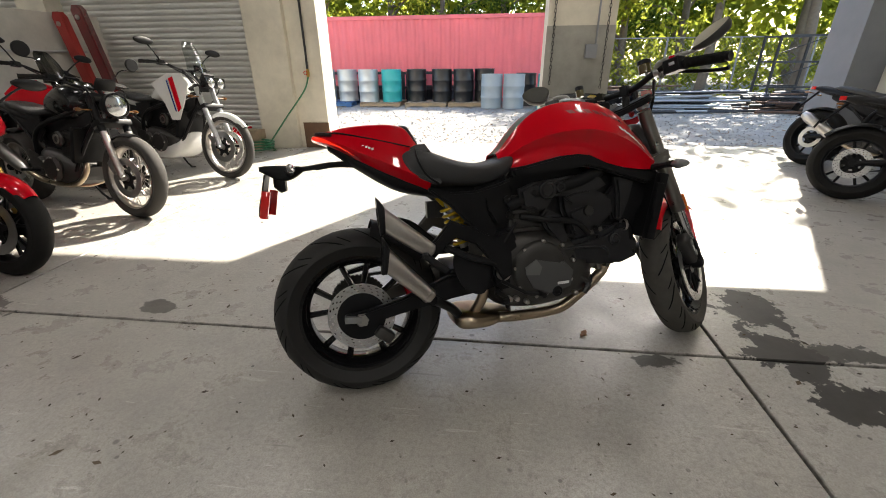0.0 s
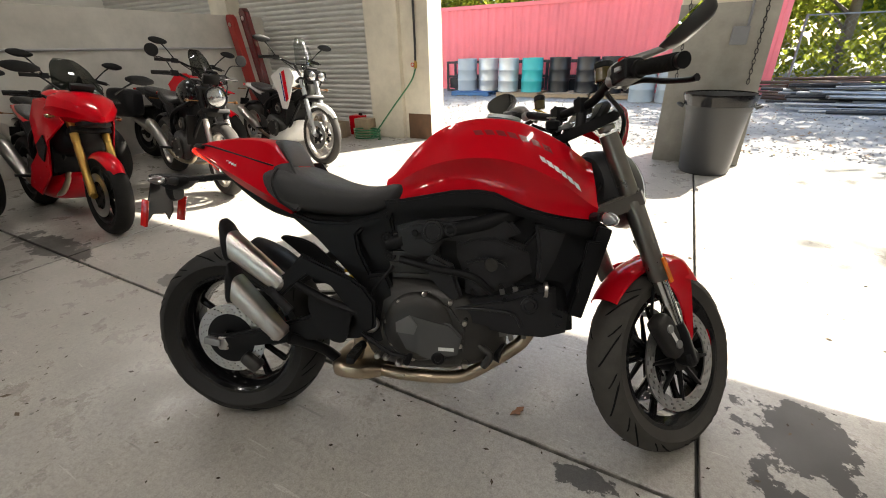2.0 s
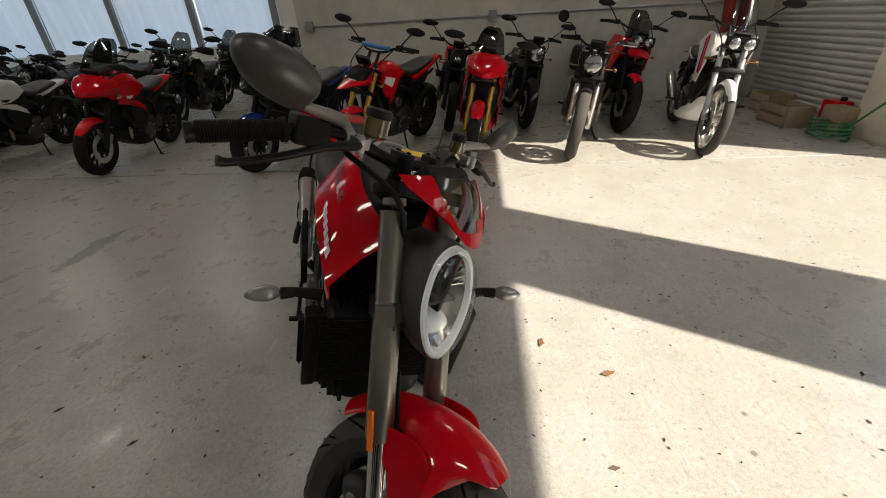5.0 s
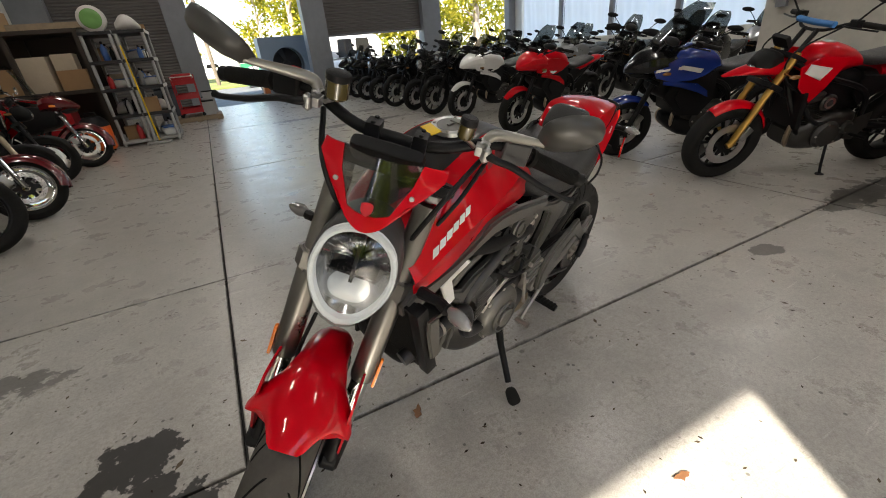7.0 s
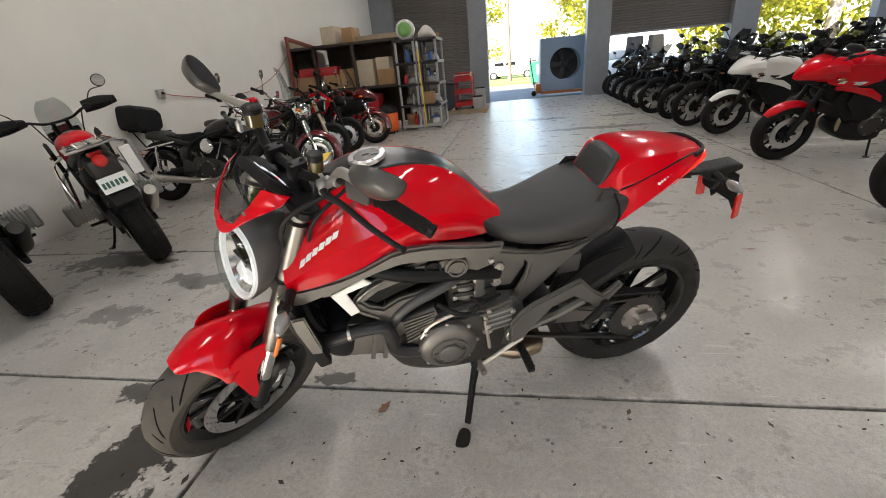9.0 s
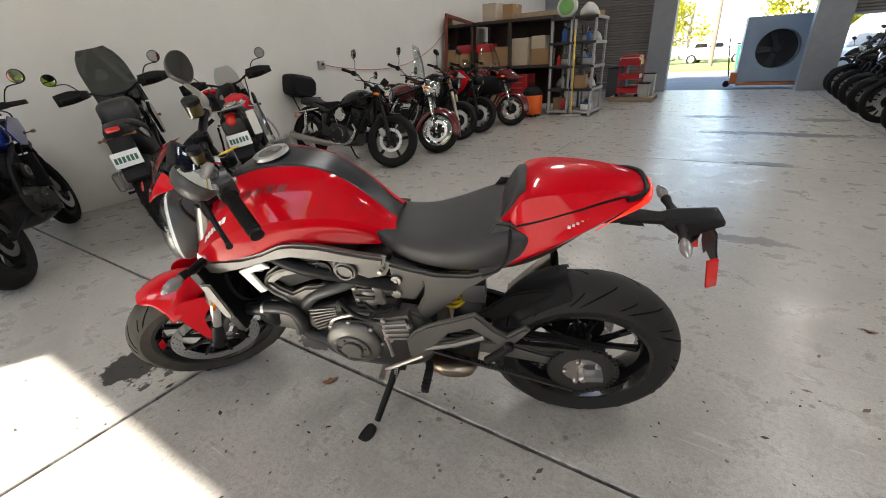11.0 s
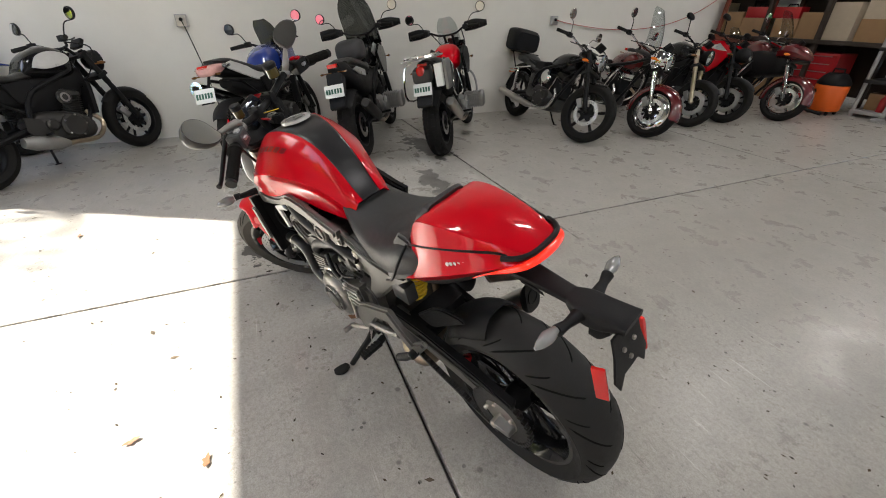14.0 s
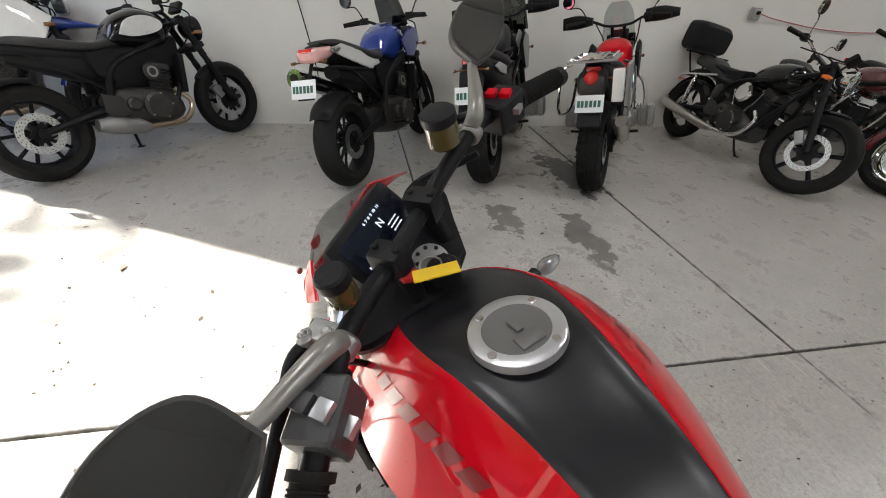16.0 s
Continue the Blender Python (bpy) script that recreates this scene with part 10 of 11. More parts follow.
for (a, b) in ((0.93, 1.38), (0.46, 0.91)):
    zs = shelf_unit(a, b, -9.1, -8.2)
    for z in zs[:-1]:
        y = -8.30
        while y > -9.0:
            k = RNG.integers(0, 5)
            x = a + 0.12 + RNG.uniform(0, 0.2)
            if k == 0:
                carton(x + 0.02, y - 0.08, z, 0.22, 0.2, RNG.uniform(0.14, 0.26), RNG.uniform(-6, 6), CARD if RNG.random() > 0.4 else CARD_PALE)
                y -= 0.26
            elif k in (1, 2):
                bottle(x, y - 0.04, z, RNG.uniform(0.035, 0.05), RNG.uniform(0.2, 0.3), [WHITE_PLASTIC, BLUE_PLASTIC, BLACK_PLASTIC, CART_RED, SHELF_GREY][RNG.integers(0, 5)], "plastic bottle of workshop fluid on a shelf")
                y -= 0.12
            elif k == 3:
                e = empty("plastic_tub", "pale plastic tub on a crowded shelf", "tub", Matrix.Translation((x, y - 0.09, z)), "tubs on the shelves")
                part("body", loft([(-0.09, 0.09, 0, 0.12), (0.0, 0.11, 0, 0.14), (0.09, 0.09, 0, 0.12)], 8, 16, 6), WHITE_PLASTIC if RNG.random() > 0.5 else SHELF_GREY, e)
                part("lid", box(-0.10, 0.10, -0.11, 0.11, 0.13, 0.145, 0.004), BLUE_PLASTIC, e)
                y -= 0.22
            else:
                bg = tagged(part("plastic_bag", loft([(-0.12, 0.03, 0, 0.05), (-0.06, 0.10, 0, 0.16), (0.03, 0.11, 0, 0.19), (0.11, 0.05, 0, 0.10)], 12, 16, 2.4), CLEAR_BAG, None), "crumpled pale plastic bag on a shelf", "bag", "bags on the shelves")
                bg.matrix_basis = Matrix.Translation((x, y - 0.08, z))
                y -= 0.2
e = empty("drum_fan", "round pale green plastic case standing on the shelves", "case", Matrix.Translation((1.15, -8.5, 1.85)))
part("shell", lathe([(-0.08, 0.0), (-0.08, 0.16), (-0.05, 0.20), (0.05, 0.20), (0.08, 0.16), (0.08, 0)], 32, "y", (0, 0, 0.20)), CLEAR_BAG, e)
part("green_core", lathe([(0.081, 0.0), (0.10, 0.03), (0.10, 0.12), (0.081, 0.15)], 28, "y", (0, 0, 0.20)), GREEN_PLASTIC, e)
carton(0.66, -8.75, 1.85, 0.34, 0.24, 0.10, 20, CARD, "flat open cardboard box on the shelf top")
bg = tagged(part("plastic_bag", loft([(-0.18, 0.05, 0, 0.06), (-0.08, 0.13, 0, 0.20), (0.05, 0.15, 0, 0.24), (0.18, 0.06, 0, 0.12)], 14, 18, 2.3), CLEAR_BAG, None), "bulging plastic bag on top of the shelves", "bag", "bags on the shelves")
bg.matrix_basis = Matrix.Translation((0.68, -8.45, 1.85))
e = empty("broom", "yellow-handled mop leaning on the shelves", "mop", Matrix.Translation((0.80, -8.06, 0)))
part("handle", tube([(0, 0.0, 0.06), (0.06, -0.10, 1.62)], 0.013, 8), YELLOW, e)
part("head", join(box(-0.20, 0.20, -0.05, 0.05, 0.02, 0.05, 0.008)), SHELF_GREY, e)
tagged(part("fringe", join(*[tube([(-0.19 + 0.02 * k, 0.02, 0.03), (-0.21 + 0.022 * k, 0.07 + 0.02 * (k % 3), 0.008)], 0.008, 5) for k in range(20)]), SHELF_GREY, e), kind="stuff")
# dark rack along the wall
e = empty("storage_rack", "long dark wooden rack filled with boxes and tools", "rack")
for z in (0.95, 1.88):
    part("shelf", box(1.42, 3.42, -9.5, -8.5, z, z + 0.06, 0.004), DARK_WOOD, e)
for x in (1.46, 2.42, 3.36):
    for y in (-9.46, -8.56):
        part("post", box(x - 0.035, x + 0.035, y - 0.035, y + 0.035, 0, 1.879), DARK_WOOD, e)
part("back_panel", box(1.42, 3.42, -9.53, -9.505, 0.1, 1.9), DARK_WOOD, e)
for x, z, w, h, mt in ((1.75, 1.01, 0.42, 0.32, CARD), (2.2, 1.01, 0.40, 0.55, CARD_PALE), (2.65, 1.01, 0.36, 0.40, CARD), (3.05, 1.01, 0.4, 0.3, CARD), (1.8, 1.33, 0.3, 0.25, CARD_PALE), (2.95, 1.94, 0.34, 0.36, CARD_PALE), (2.5, 1.94, 0.24, 0.3, CARD), (3.0, 0.0, 0.5, 0.45, CARD)):
    carton(x, -8.85, z, w, 0.45, h, RNG.uniform(-5, 5), mt)
pl = tagged(part("plank", box(-0.85, 0.35, -0.10, 0.10, 0, 0.09, 0.004), PALE_WOOD, None), "short pale timber plank on top of the rack", "plank")
pl.matrix_basis = Matrix.Translation((1.95, -8.62, 1.94))
e = empty("tool_chest", "red steel tool chest with several drawers", "tool chest", Matrix.Translation((2.35, -8.85, 0)))
part("body", box(-0.35, 0.35, -0.25, 0.25, 0.05, 0.82, 0.01), CART_RED, e)
for k in range(6):
    dr = part("drawer", box(-0.32, 0.32, 0.2505, 0.262, 0.09 + 0.12 * k, 0.195 + 0.12 * k, 0.003), CART_RED, e)
    part("handle", box(-0.25, 0.25, 0.2625, 0.272, 0.165 + 0.12 * k, 0.18 + 0.12 * k, 0.002), STEEL, dr)
e = empty("tool_box", "red hand tool box on the rack shelf", "tool box", Matrix.Translation((3.1, -8.75, 1.312)))
part("body", box(-0.22, 0.22, -0.12, 0.12, 0, 0.18, 0.008), CART_RED, e)
part("handle", tube([(-0.08, 0, 0.18), (-0.07, 0, 0.22), (0.07, 0, 0.22), (0.08, 0, 0.18)], 0.01, 8), BLACK_PLASTIC, e)
# leaning mirror in a brown frame
e = empty("framed_mirror", "large mirror in a reddish wooden frame against the wall", "mirror", pose(3.36, -7.95, 0.90, 0, -6, 90))
part("pane", box(-0.60, 0.60, -0.004, 0.004, 0.07, 1.05), MIRROR, e)
FR = mat("reddish_frame_wood", (0.16, 0.035, 0.02), 0.4, var=0.2, scale=10)
for a in ((-0.66, -0.601, 0.0, 1.12), (0.601, 0.66, 0.0, 1.12)):
    part("frame_side", box(a[0], a[1], -0.025, 0.025, a[2], a[3], 0.006), FR, e)
for z in (0.0, 1.051):
    part("frame_rail", box(-0.60, 0.60, -0.024, 0.024, z, z + 0.068, 0.006), FR, e)
e = empty("side_table", "dark table under the framed mirror", "table", Matrix.Translation((3.2, -7.95, 0)))
part("top", box(-0.26, 0.26, -0.75, 0.75, 0.85, 0.90, 0.006), DARK_WOOD, e)
for x in (-0.22, 0.22):
    for y in (-0.7, 0.7):
        part("leg", box(x - 0.03, x + 0.03, y - 0.03, y + 0.03, 0, 0.849), DARK_WOOD, e)
# orange shop vacuum
e = empty("shop_vacuum", "orange and black drum vacuum on the floor", "vacuum", Matrix.Translation((1.62, -7.95, 0)))
part("tank", lathe([(0.06, 0.0), (0.06, 0.19), (0.08, 0.205), (0.42, 0.215), (0.44, 0.20), (0.44, 0)], 32, "z"), ORANGE_PLASTIC, e)
part("lid", lathe([(0.44, 0.21), (0.47, 0.215), (0.55, 0.17), (0.60, 0.12), (0.60, 0)], 28, "z"), BLACK_PLASTIC, e)
part("handle", tube([(-0.08, 0, 0.58), (-0.07, 0, 0.66), (0.07, 0, 0.66), (0.08, 0, 0.58)], 0.014, 8), BLACK_PLASTIC, e)
for a in (0.8, 2.4, 3.9, 5.5):
    part("caster", disc(0.03, 0.03, 12, "x", (0.17 * math.cos(a), 0.17 * math.sin(a), 0.03)), BLACK_PLASTIC, e)
part("hose", tube([(0.1, 0.2, 0.35), (0.2, 0.3, 0.3), (0.1, 0.34, 0.1), (-0.15, 0.3, 0.04)], 0.024, 8, 24), BLACK_PLASTIC, e)
# red cart on a pallet
pallet(0.15, -11.25, PALE_WOOD, 1.05, 0.9, 0.0)
e = empty("tool_cart", "red three-tier steel tool cart on a pallet", "cart", Matrix.Translation((0.25, -11.2, 0.12)))
for z in (0.10, 0.42, 0.74):
    tr = part("tray", box(-0.22, 0.22, -0.32, 0.32, z, z + 0.02, 0.004), CART_RED, e)
    for s in (-1, 1):
        part("tray_side", box(-0.22, 0.22, 0.321 * s - 0.006, 0.321 * s + 0.006, z - 0.01, z + 0.10), CART_RED, tr)
        part("tray_side", box(0.216 * s - 0.004, 0.216 * s + 0.004, -0.314, 0.314, z + 0.021, z + 0.10), CART_RED, tr)
for x in (-0.23, 0.23):
    for y in (-0.335, 0.335):
        part("post", box(x - 0.014, x + 0.014, y - 0.008, y + 0.008, 0.08, 0.92), CART_RED, e)
        part("caster", disc(0.04, 0.03, 14, "y", (x, y, 0.04)), BLACK_PLASTIC, e)
part("seat_box", box(-0.20, 0.20, -0.30, 0.30, 0.77, 0.96, 0.01), CART_RED, e)
part("push_handle", tube([(-0.23, 0.35, 0.86), (-0.23, 0.42, 0.90), (0.23, 0.42, 0.90), (0.23, 0.35, 0.86)], 0.012, 8), STEEL, e)
for x, y, h in ((-0.12, -11.0, 0.3), (-0.18, -11.35, 0.5), (-0.15, -11.6, 0.36)):
    e = empty("equipment_box", "grey boxed shop equipment on the pallet", "equipment", Matrix.Translation((x, y, 0.12)), "equipment")
    part("body", box(-0.13, 0.13, -0.12, 0.12, 0, h, 0.01), SHELF_GREY, e)
    part("lid", box(-0.135, 0.135, -0.125, 0.125, h + 0.0005, h + 0.03, 0.008), BLACK_PLASTIC, e)
e = empty("grey_bin", "dark blue-grey rectangular bin by the shutter", "bin", Matrix.Translation((0.75, -12.2, 0)))
part("body", loft([(-0.24, 0.22, 0, 0.78), (0.0, 0.24, 0, 0.8), (0.24, 0.22, 0, 0.78)], 8, 20, 8), mat("dark_blue_bin", (0.05, 0.06, 0.075), 0.5), e)
part("rim", box(-0.27, 0.27, -0.27, 0.27, 0.78, 0.815, 0.01), mat("dark_blue_bin", (0.05, 0.06, 0.075), 0.5), e)
# big drum fan on an orange pallet truck
FAN_BLUE = mat("blue_grey_fan_paint", (0.22, 0.29, 0.37), 0.5, var=0.1, scale=3)
e = empty("industrial_fan", "big square blue-grey blower with a dark round mouth", "fan", pose(-2.88, -15.35, 0.16, 0, 0, 4))
S_, r_ = 0.85, 0.52
rows = []
for k in range(64):
    a = 2 * math.pi * k / 64 + 0.001
    c, s = math.cos(a), math.sin(a)
    q = min(S_ / abs(c), S_ / abs(s))
    rows.append([(q * c, 0.26, S_ + q * s), (q * c, 0.30, S_ + q * s), (0.5 * (q + r_ + 0.05) * c, 0.302, S_ + 0.5 * (q + r_ + 0.05) * s), ((r_ + 0.03) * c, 0.31, S_ + (r_ + 0.03) * s), (r_ * c, 0.30, S_ + r_ * s), (r_ * c, -0.25, S_ + r_ * s), (q * c, -0.30, S_ + q * s), (q * c, 0.26, S_ + q * s)])
bm = skin(rows + rows[:1], False, False)
bmesh.ops.remove_doubles(bm, verts=bm.verts, dist=1e-4)
part("housing", bm, FAN_BLUE, e)
part("mouth_back", disc(0.515, 0.02, 40, "y", (0, -0.10, S_)), DARK_STEEL, e)
part("motor", disc(0.12, 0.2, 24, "y", (0, 0.02, S_)), DARK_STEEL, e)
for k in range(5):
    part("blade", moved(plate([(0.10, -0.06), (0.48, -0.12), (0.48, 0.10), (0.10, 0.05)], 0.008, "xz", 0, 0.001), Matrix.Translation((0, 0.06, S_)) @ Matrix.Rotation(k * 1.2566, 4, "Y") @ Matrix.Rotation(0.35, 4, "X")), DARK_STEEL, e)
for k in range(7):
    part("guard_ring", lathe([(0.318, 0.06 + 0.07 * k), (0.322, 0.064 + 0.07 * k), (0.326, 0.06 + 0.07 * k), (0.322, 0.056 + 0.07 * k)], 36, "y", (0, 0, S_), True), DARK_STEEL, e)
for s in (-0.7, 0.7):
    part("foot", box(s - 0.1, s + 0.1, -0.3, 0.3, -0.03, 0.0), FAN_BLUE, e)
e = empty("pallet_truck", "orange hand pallet truck under the blower", "pallet truck", Matrix.Translation((-2.7, -15.2, 0)))
TR = mat("orange_truck_paint", (0.45, 0.13, 0.03), 0.5, var=0.2)
for y in (-0.22, 0.22):
    part("fork", box(-1.05, 0.62, y - 0.08, y + 0.08, 0.06, 0.128, 0.01), TR, e)
    part("roller", disc(0.045, 0.12, 14, "y", (-0.95, y, 0.045)), BLACK_PLASTIC, e)
part("pump_body", box(0.621, 0.80, -0.28, 0.28, 0.10, 0.42, 0.03), TR, e)
for y in (-0.08, 0.08):
    part("steer_wheel", disc(0.09, 0.05, 18, "y", (0.86, y, 0.09)), BLACK_PLASTIC, e)
part("tiller", tube([(0.84, 0, 0.30), (0.92, 0, 0.8), (0.98, 0, 1.18)], 0.018, 8), DARK_STEEL, e)
part("tiller_loop", tube([(0.98, -0.12, 1.28), (0.97, 0, 1.18), (0.98, 0.12, 1.28), (1.0, 0, 1.36), (0.98, -0.12, 1.28)], 0.012, 8, 24), BLACK_PLASTIC, e)
# wall fittings
for y, z in ((-3.9, 1.24), (0.91, 1.21)):
    e = empty("outlet_box", "small grey outlet box on the white wall", "outlet", Matrix.Translation((3.498, y, z)), "outlets")
    part("box", box(-0.045, 0.0, -0.055, 0.055, -0.06, 0.06, 0.006), SHELF_GREY, e)
    part("plate", box(-0.05, -0.0455, -0.045, 0.045, -0.05, 0.05, 0.002), STEEL, e)
    part("plug", disc(0.018, 0.03, 12, "x", (-0.062, 0, 0.012)), BLACK_PLASTIC, e)
CORD = mat("pink_red_cord", (0.42, 0.10, 0.10), 0.5)
tagged(part("extension_cord", tube([(3.435, -3.9, 1.25), (3.47, -4.2, 1.20), (3.48, -4.9, 1.13), (3.48, -5.6, 1.13), (3.48, -6.3, 1.22), (3.48, -7.0, 1.45), (3.46, -7.8, 1.90)], 0.006, 6, 50), CORD, None), "thin red extension cord drooping along the wall", "cord")
tagged(part("power_cord", tube([(3.435, 0.91, 1.22), (3.46, 0.88, 1.1), (3.47, 0.80, 0.7), (3.45, 0.74, 0.3), (3.40, 0.70, 0.012), (3.30, 0.5, 0.010)], 0.005, 6, 40), BLACK_PLASTIC, None), "thin black cord hanging from the outlet", "cord")
# conduit on the low partition
e = empty("conduit", "grey conduit with boxes along the low partition", "conduit")
part("pipe", tube([(-6.785, -2.2, 1.32), (-6.785, 4.3, 1.32)], 0.014, 8), SHELF_GREY, e)
for y in (0.7, -2.1):
    part("junction_box", box(-6.799, -6.74, y - 0.06, y + 0.06, 1.25, 1.39, 0.006), STEEL_GREY, e)
# plastic curtains in the outer wall
def sheet():
    m = bpy.data.materials.new("milky_plastic_sheet")
    m.use_nodes = True
    nt = m.node_tree
    nt.nodes.clear()
    out = nt.nodes.new("ShaderNodeOutputMaterial")
    t, d, g = nt.nodes.new("ShaderNodeBsdfTranslucent"), nt.nodes.new("ShaderNodeBsdfDiffuse"), nt.nodes.new("ShaderNodeMixShader")
    nz = node(nt, "ShaderNodeTexNoise", Scale=1.2, Detail=6.0)
    mx = nt.nodes.new("ShaderNodeMix")
    mx.data_type = "RGBA"
    mx.inputs["A"].default_value, mx.inputs["B"].default_value = (0.72, 0.74, 0.77, 1), (0.93, 0.94, 0.95, 1)
    nt.links.new(nz.outputs["Fac"], mx.inputs["Factor"])
    nt.links.new(mx.outputs["Result"], t.inputs[0])
    nt.links.new(mx.outputs["Result"], d.inputs[0])
    g.inputs[0].default_value = 0.75
    nt.links.new(d.outputs[0], g.inputs[1])
    nt.links.new(t.outputs[0], g.inputs[2])
    nt.links.new(g.outputs[0], out.inputs[0])
    return m


SHEET = sheet()
for k in range(4):
    y0 = -13.4 + 2.2 * k
    rows = []
    for z in np.linspace(1.0, 3.6, 10):
        rows.append([(XW - 0.05 + 0.02 * math.sin(y * 9 + z) + 0.012 * math.sin(y * 23 + 2 * z + k), y, z) for y in np.linspace(y0 + 0.01, y0 + 2.19, 60)])
    bm = skin(rows, False, False)
    tagged(part("plastic_curtain", bm, SHEET, None), "milky translucent plastic sheet hung over the opening", "curtain", "plastic curtains")

# ---- outside the far doors ----
e = empty("dumpster", "green steel dumpster with a white label outside", "dumpster", Matrix.Translation((-3.0, -24.5, -0.04)))
DG = mat("green_dumpster_paint", (0.02, 0.20, 0.09), 0.5, var=0.15, scale=3)
part("body", plate([(-0.9, 0.12), (0.9, 0.12), (1.0, 1.15), (-1.0, 1.3)], 1.3, "xz", 0, 0.01), DG, e)
part("lid", moved(box(-1.02, 1.02, -0.7, 0.7, 0, 0.05, 0.01), Matrix.Translation((0, 0, 1.26)) @ Matrix.Rotation(0.07, 4, "Y")), BLACK_PLASTIC, e)
part("label", box(0.2, 0.65, 0.652, 0.657, 0.55, 1.0), WHITE_PLASTIC, e)
for x in (-0.7, 0.7):
    part("skid", box(x - 0.06, x + 0.06, -0.6, 0.6, 0.0, 0.119), DARK_STEEL, e)


def car(x, y, yaw, paint, label, van=False):
    e = empty("car", label, "car", pose(x, y, -0.04, 0, 0, yaw), "parked vehicles")
    h = 1.95 if van else 1.45
    part("body", loft([(-2.2, 0.75, 0.42, 0.80), (-2.1, 0.86, 0.30, 0.95), (-1.0, 0.90, 0.25, 0.98), (0.9, 0.90, 0.25, 0.98), (1.9, 0.86, 0.28, 0.90), (2.2, 0.72, 0.40, 0.75)], 20, 20, 5), paint, e)
    part("cabin", loft([(-1.9 if van else -1.7, 0.70, 0.95, 1.1), (-1.75 if van else -1.1, 0.76, 0.95, h), (0.3, 0.76, 0.95, h), (0.7, 0.74, 0.95, h - 0.12), (1.3, 0.68, 0.93, 1.02)], 18, 20, 5), paint, e)
    for s in (-1, 1):
        for a, b in ((-1.3, -0.5), (-0.4, 0.45)):
            part("window", plate([(a, 1.05), (b, 1.05), (b - 0.05, h - 0.15), (a + 0.1, h - 0.15)], 0.02, "xz", 0.765 * s, 0.004), GLOSS_BLACK, e)
        for q in (-1.35, 1.35):
            w = part("wheel", disc(0.33, 0.2, 28, "y", (q, 0.80 * s, 0.33), bev=0.03), RUBBER, e)
            part("rim", disc(0.2, 0.02, 20, "y", (q, 0.91 * s, 0.33)), SILVER_PAINT, w)
        part("headlight", box(2.05, 2.17, 0.45 * s - 0.15, 0.45 * s + 0.15, 0.62, 0.74, 0.02), CLEAR_LENS, e)


car(-1.0, -36, 172, WHITE_PAINT, "white parked car across the sunlit drive")
car(3.5, -35, 176, SILVER_PAINT, "silver parked car across the sunlit drive")
car(-6.2, -20.5, 12, WHITE_PAINT, "white van parked outside the half-lowered shutter", True)
setting("verge", box(-40, 40, -60, -26, -0.035, 0.03), mat("sunny_grass", (0.16, 0.19, 0.045), 0.9, var=0.4, scale=4), "sunlit grass verge beyond the drive")
for x, y, h, r in ((-14, -27, 11, 2.6), (-12.2, -24, 10, 2.2), (-10.6, -28, 12, 2.6), (-9.2, -25, 10, 2.2), (-7.4, -29, 11, 2.6), (-5.6, -27.5, 9, 2.4), (-17.5, -26, 11, 2.8), (1.0, -38, 7, 2.0), (-4.4, -33, 6, 2.2), (-20, -30, 12, 3.0)):
    tree(x, y, h, r, "sunlit tree with yellow-green leaves and pale trunk", LEAF_YELLOW, BARK_PALE, 2200, 0.18, -0.04, 0.15, "trees beyond the drive")
n = 9000
fx = RNG.uniform(-40, -3, n)
fz = RNG.uniform(0, 1, n) * (6 + 2 * np.sin(fx * 0.5) - np.clip((fx + 12) * 0.45, 0, 4))
tagged(leaf_part("far_bushes", np.stack([fx, -31 - RNG.uniform(0, 4, n), fz], 1), 0.26, LEAF_YELLOW), "bright yellow-green woods beyond the drive", "woods", kind="stuff")
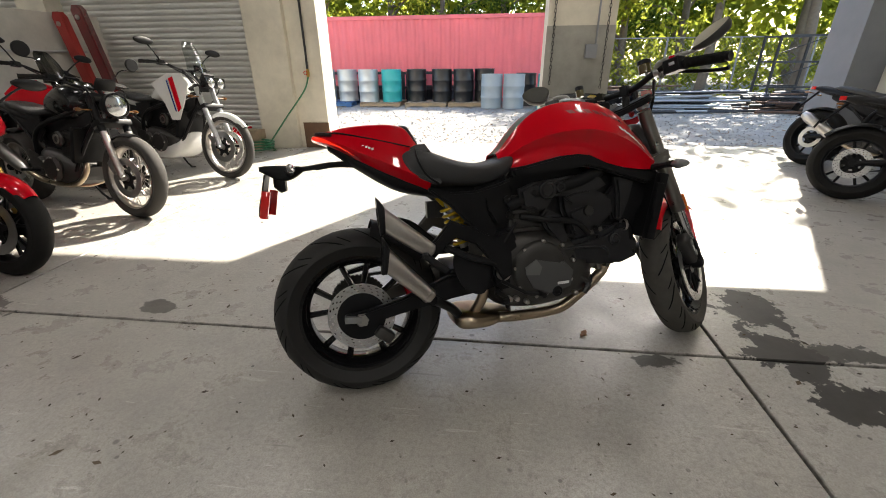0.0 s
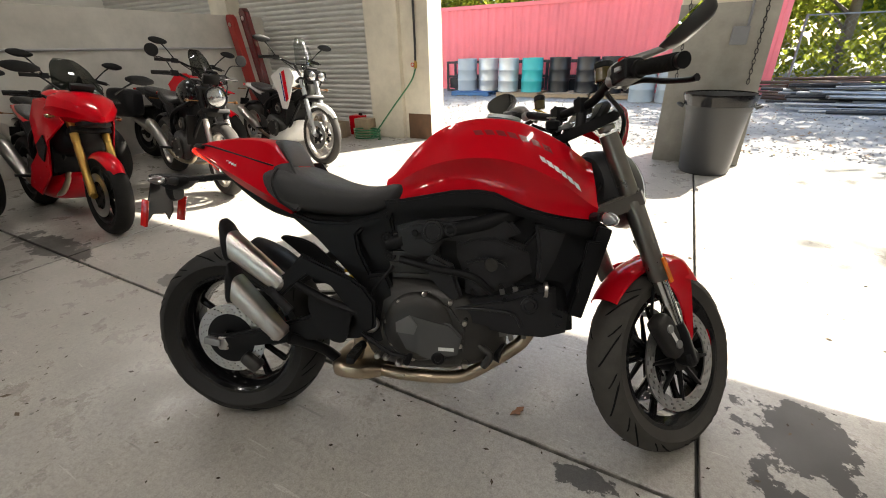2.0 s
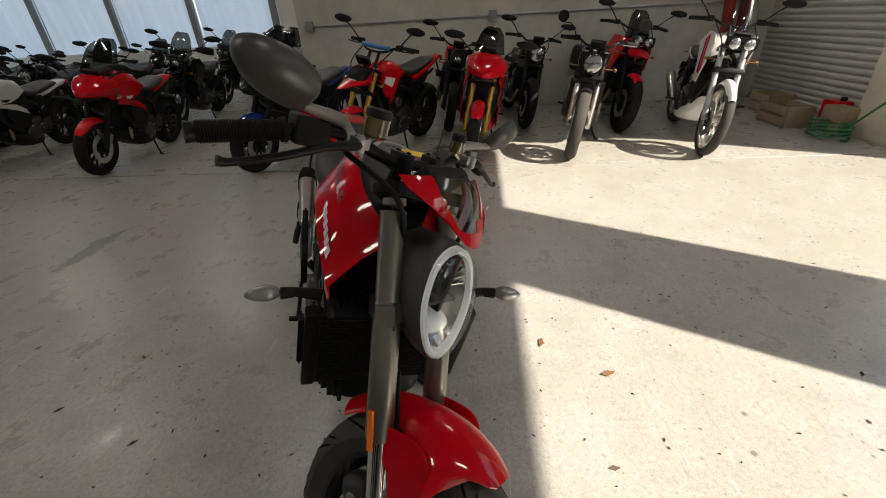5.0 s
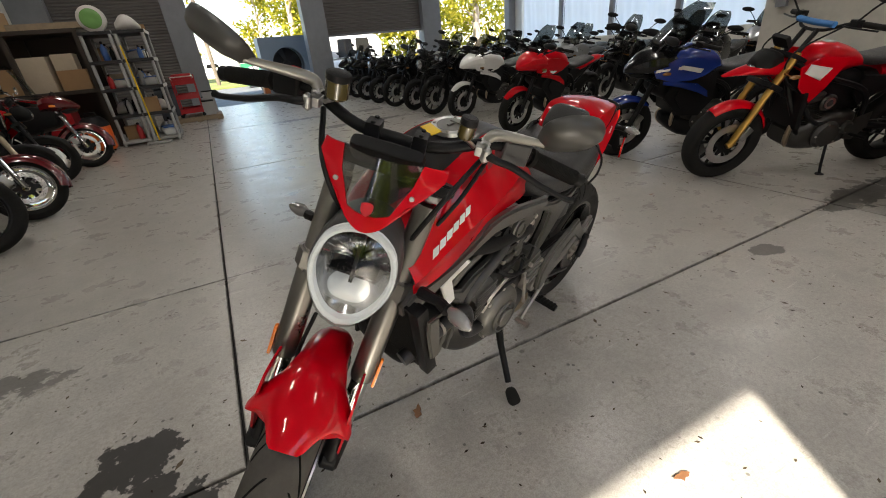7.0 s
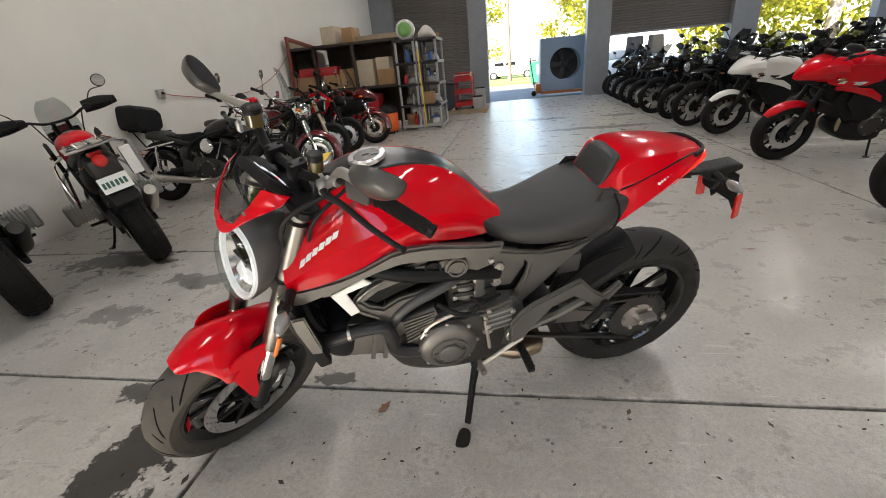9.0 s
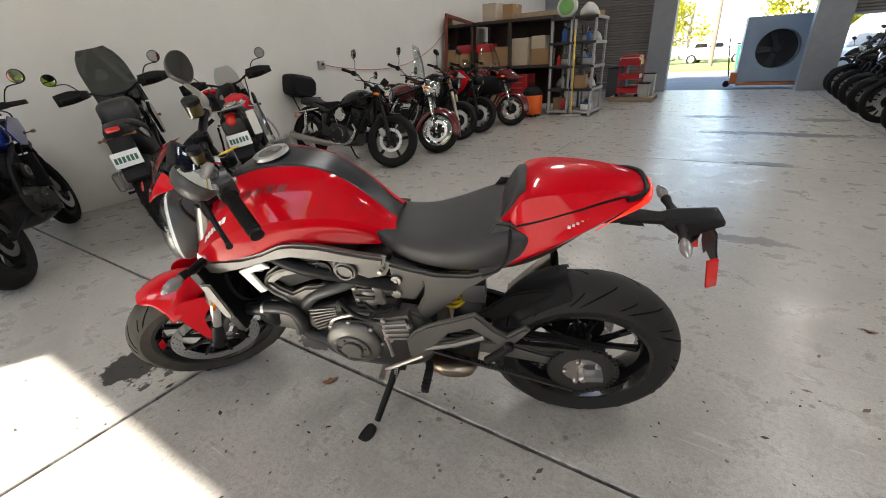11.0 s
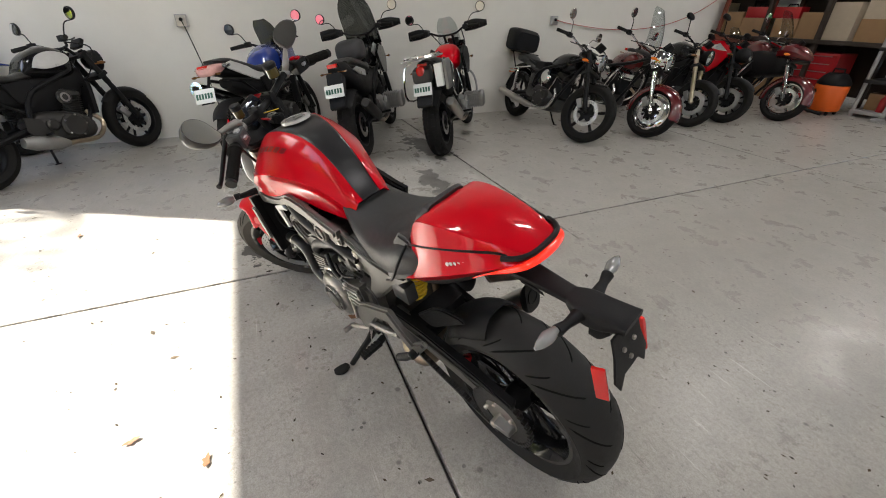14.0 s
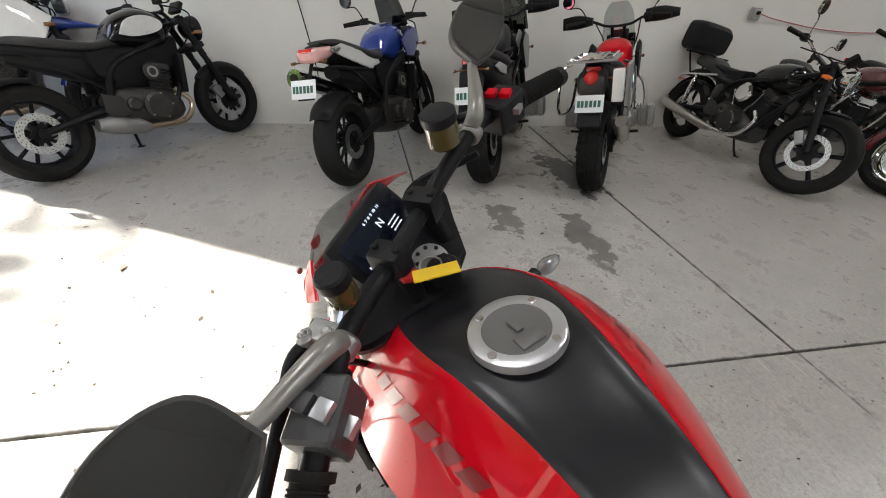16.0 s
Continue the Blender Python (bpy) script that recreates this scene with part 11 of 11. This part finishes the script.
e = empty("utility_pole", "thin wooden utility pole beyond the drive", "pole", Matrix.Translation((-0.9, -30, 0)))
part("pole", tube([(0, 0, 0), (0.1, 0, 8)], (0.13, 0.09), 10), BARK, e)
part("cross_arm", box(-0.9, 1.0, -0.05, 0.05, 7.2, 7.32), BARK, e)

# ---- crumbs and leaves on the floor ----
n = 2600
cx = np.concatenate([RNG.uniform(-6.5, 3.4, n - 500), RNG.uniform(-3.0, 2.2, 500)])
cy = np.concatenate([RNG.uniform(-9.5, 4.8, n - 500), RNG.uniform(-2.6, 3.0, 500)])
tagged(leaf_part("floor_crumbs", np.stack([cx, cy, np.full(n, 0.0025)], 1), 0.0075, leafy("dark_crumbs", (0.03, 0.025, 0.02), (0.10, 0.075, 0.05), 0.05), None, 0.94), "dark leaf crumbs and grit on the floor", "debris", kind="stuff")
cx, cy = RNG.uniform(-5.5, 3.0, 260), RNG.uniform(-6.0, 4.5, 260)
tagged(leaf_part("floor_flakes", np.stack([cx, cy, np.full(260, 0.003)], 1), 0.017, leafy("dark_flakes", (0.05, 0.043, 0.036), (0.14, 0.11, 0.08), 0.05), None, 0.96), "flat dark dirt flakes on the floor", "debris", kind="stuff")
for x, y, q in ((-0.58, 0.10, 0.035), (-1.14, 0.74, 0.03), (-0.96, 0.99, 0.03), (0.95, 1.6, 0.03), (-2.55, -1.35, 0.03), (-3.05, -0.85, 0.025)):
    bm = plate([(-1, 0), (-0.55, 0.32), (-0.3, 0.25), (0.1, 0.55), (0.3, 0.25), (1, 0.05), (0.35, -0.3), (0.0, -0.25), (-0.4, -0.45)], 0.04, "xy", 0.02, 0)
    for v in bm.verts:
        v.co = Vector((v.co.x * q, v.co.y * q, (v.co.z + 0.12 * v.co.x ** 2 + 0.1 * v.co.y) * q + 0.002))
    lf = tagged(part("fallen_leaf", bm, mat("brown_leaf", (0.19, 0.085, 0.035), 0.7, var=0.3, scale=60), None), "curled dry brown leaf on the concrete floor", "leaf", "fallen leaves")
    lf.matrix_basis = pose(x, y, 0.003, 0, 0, RNG.uniform(0, 360))
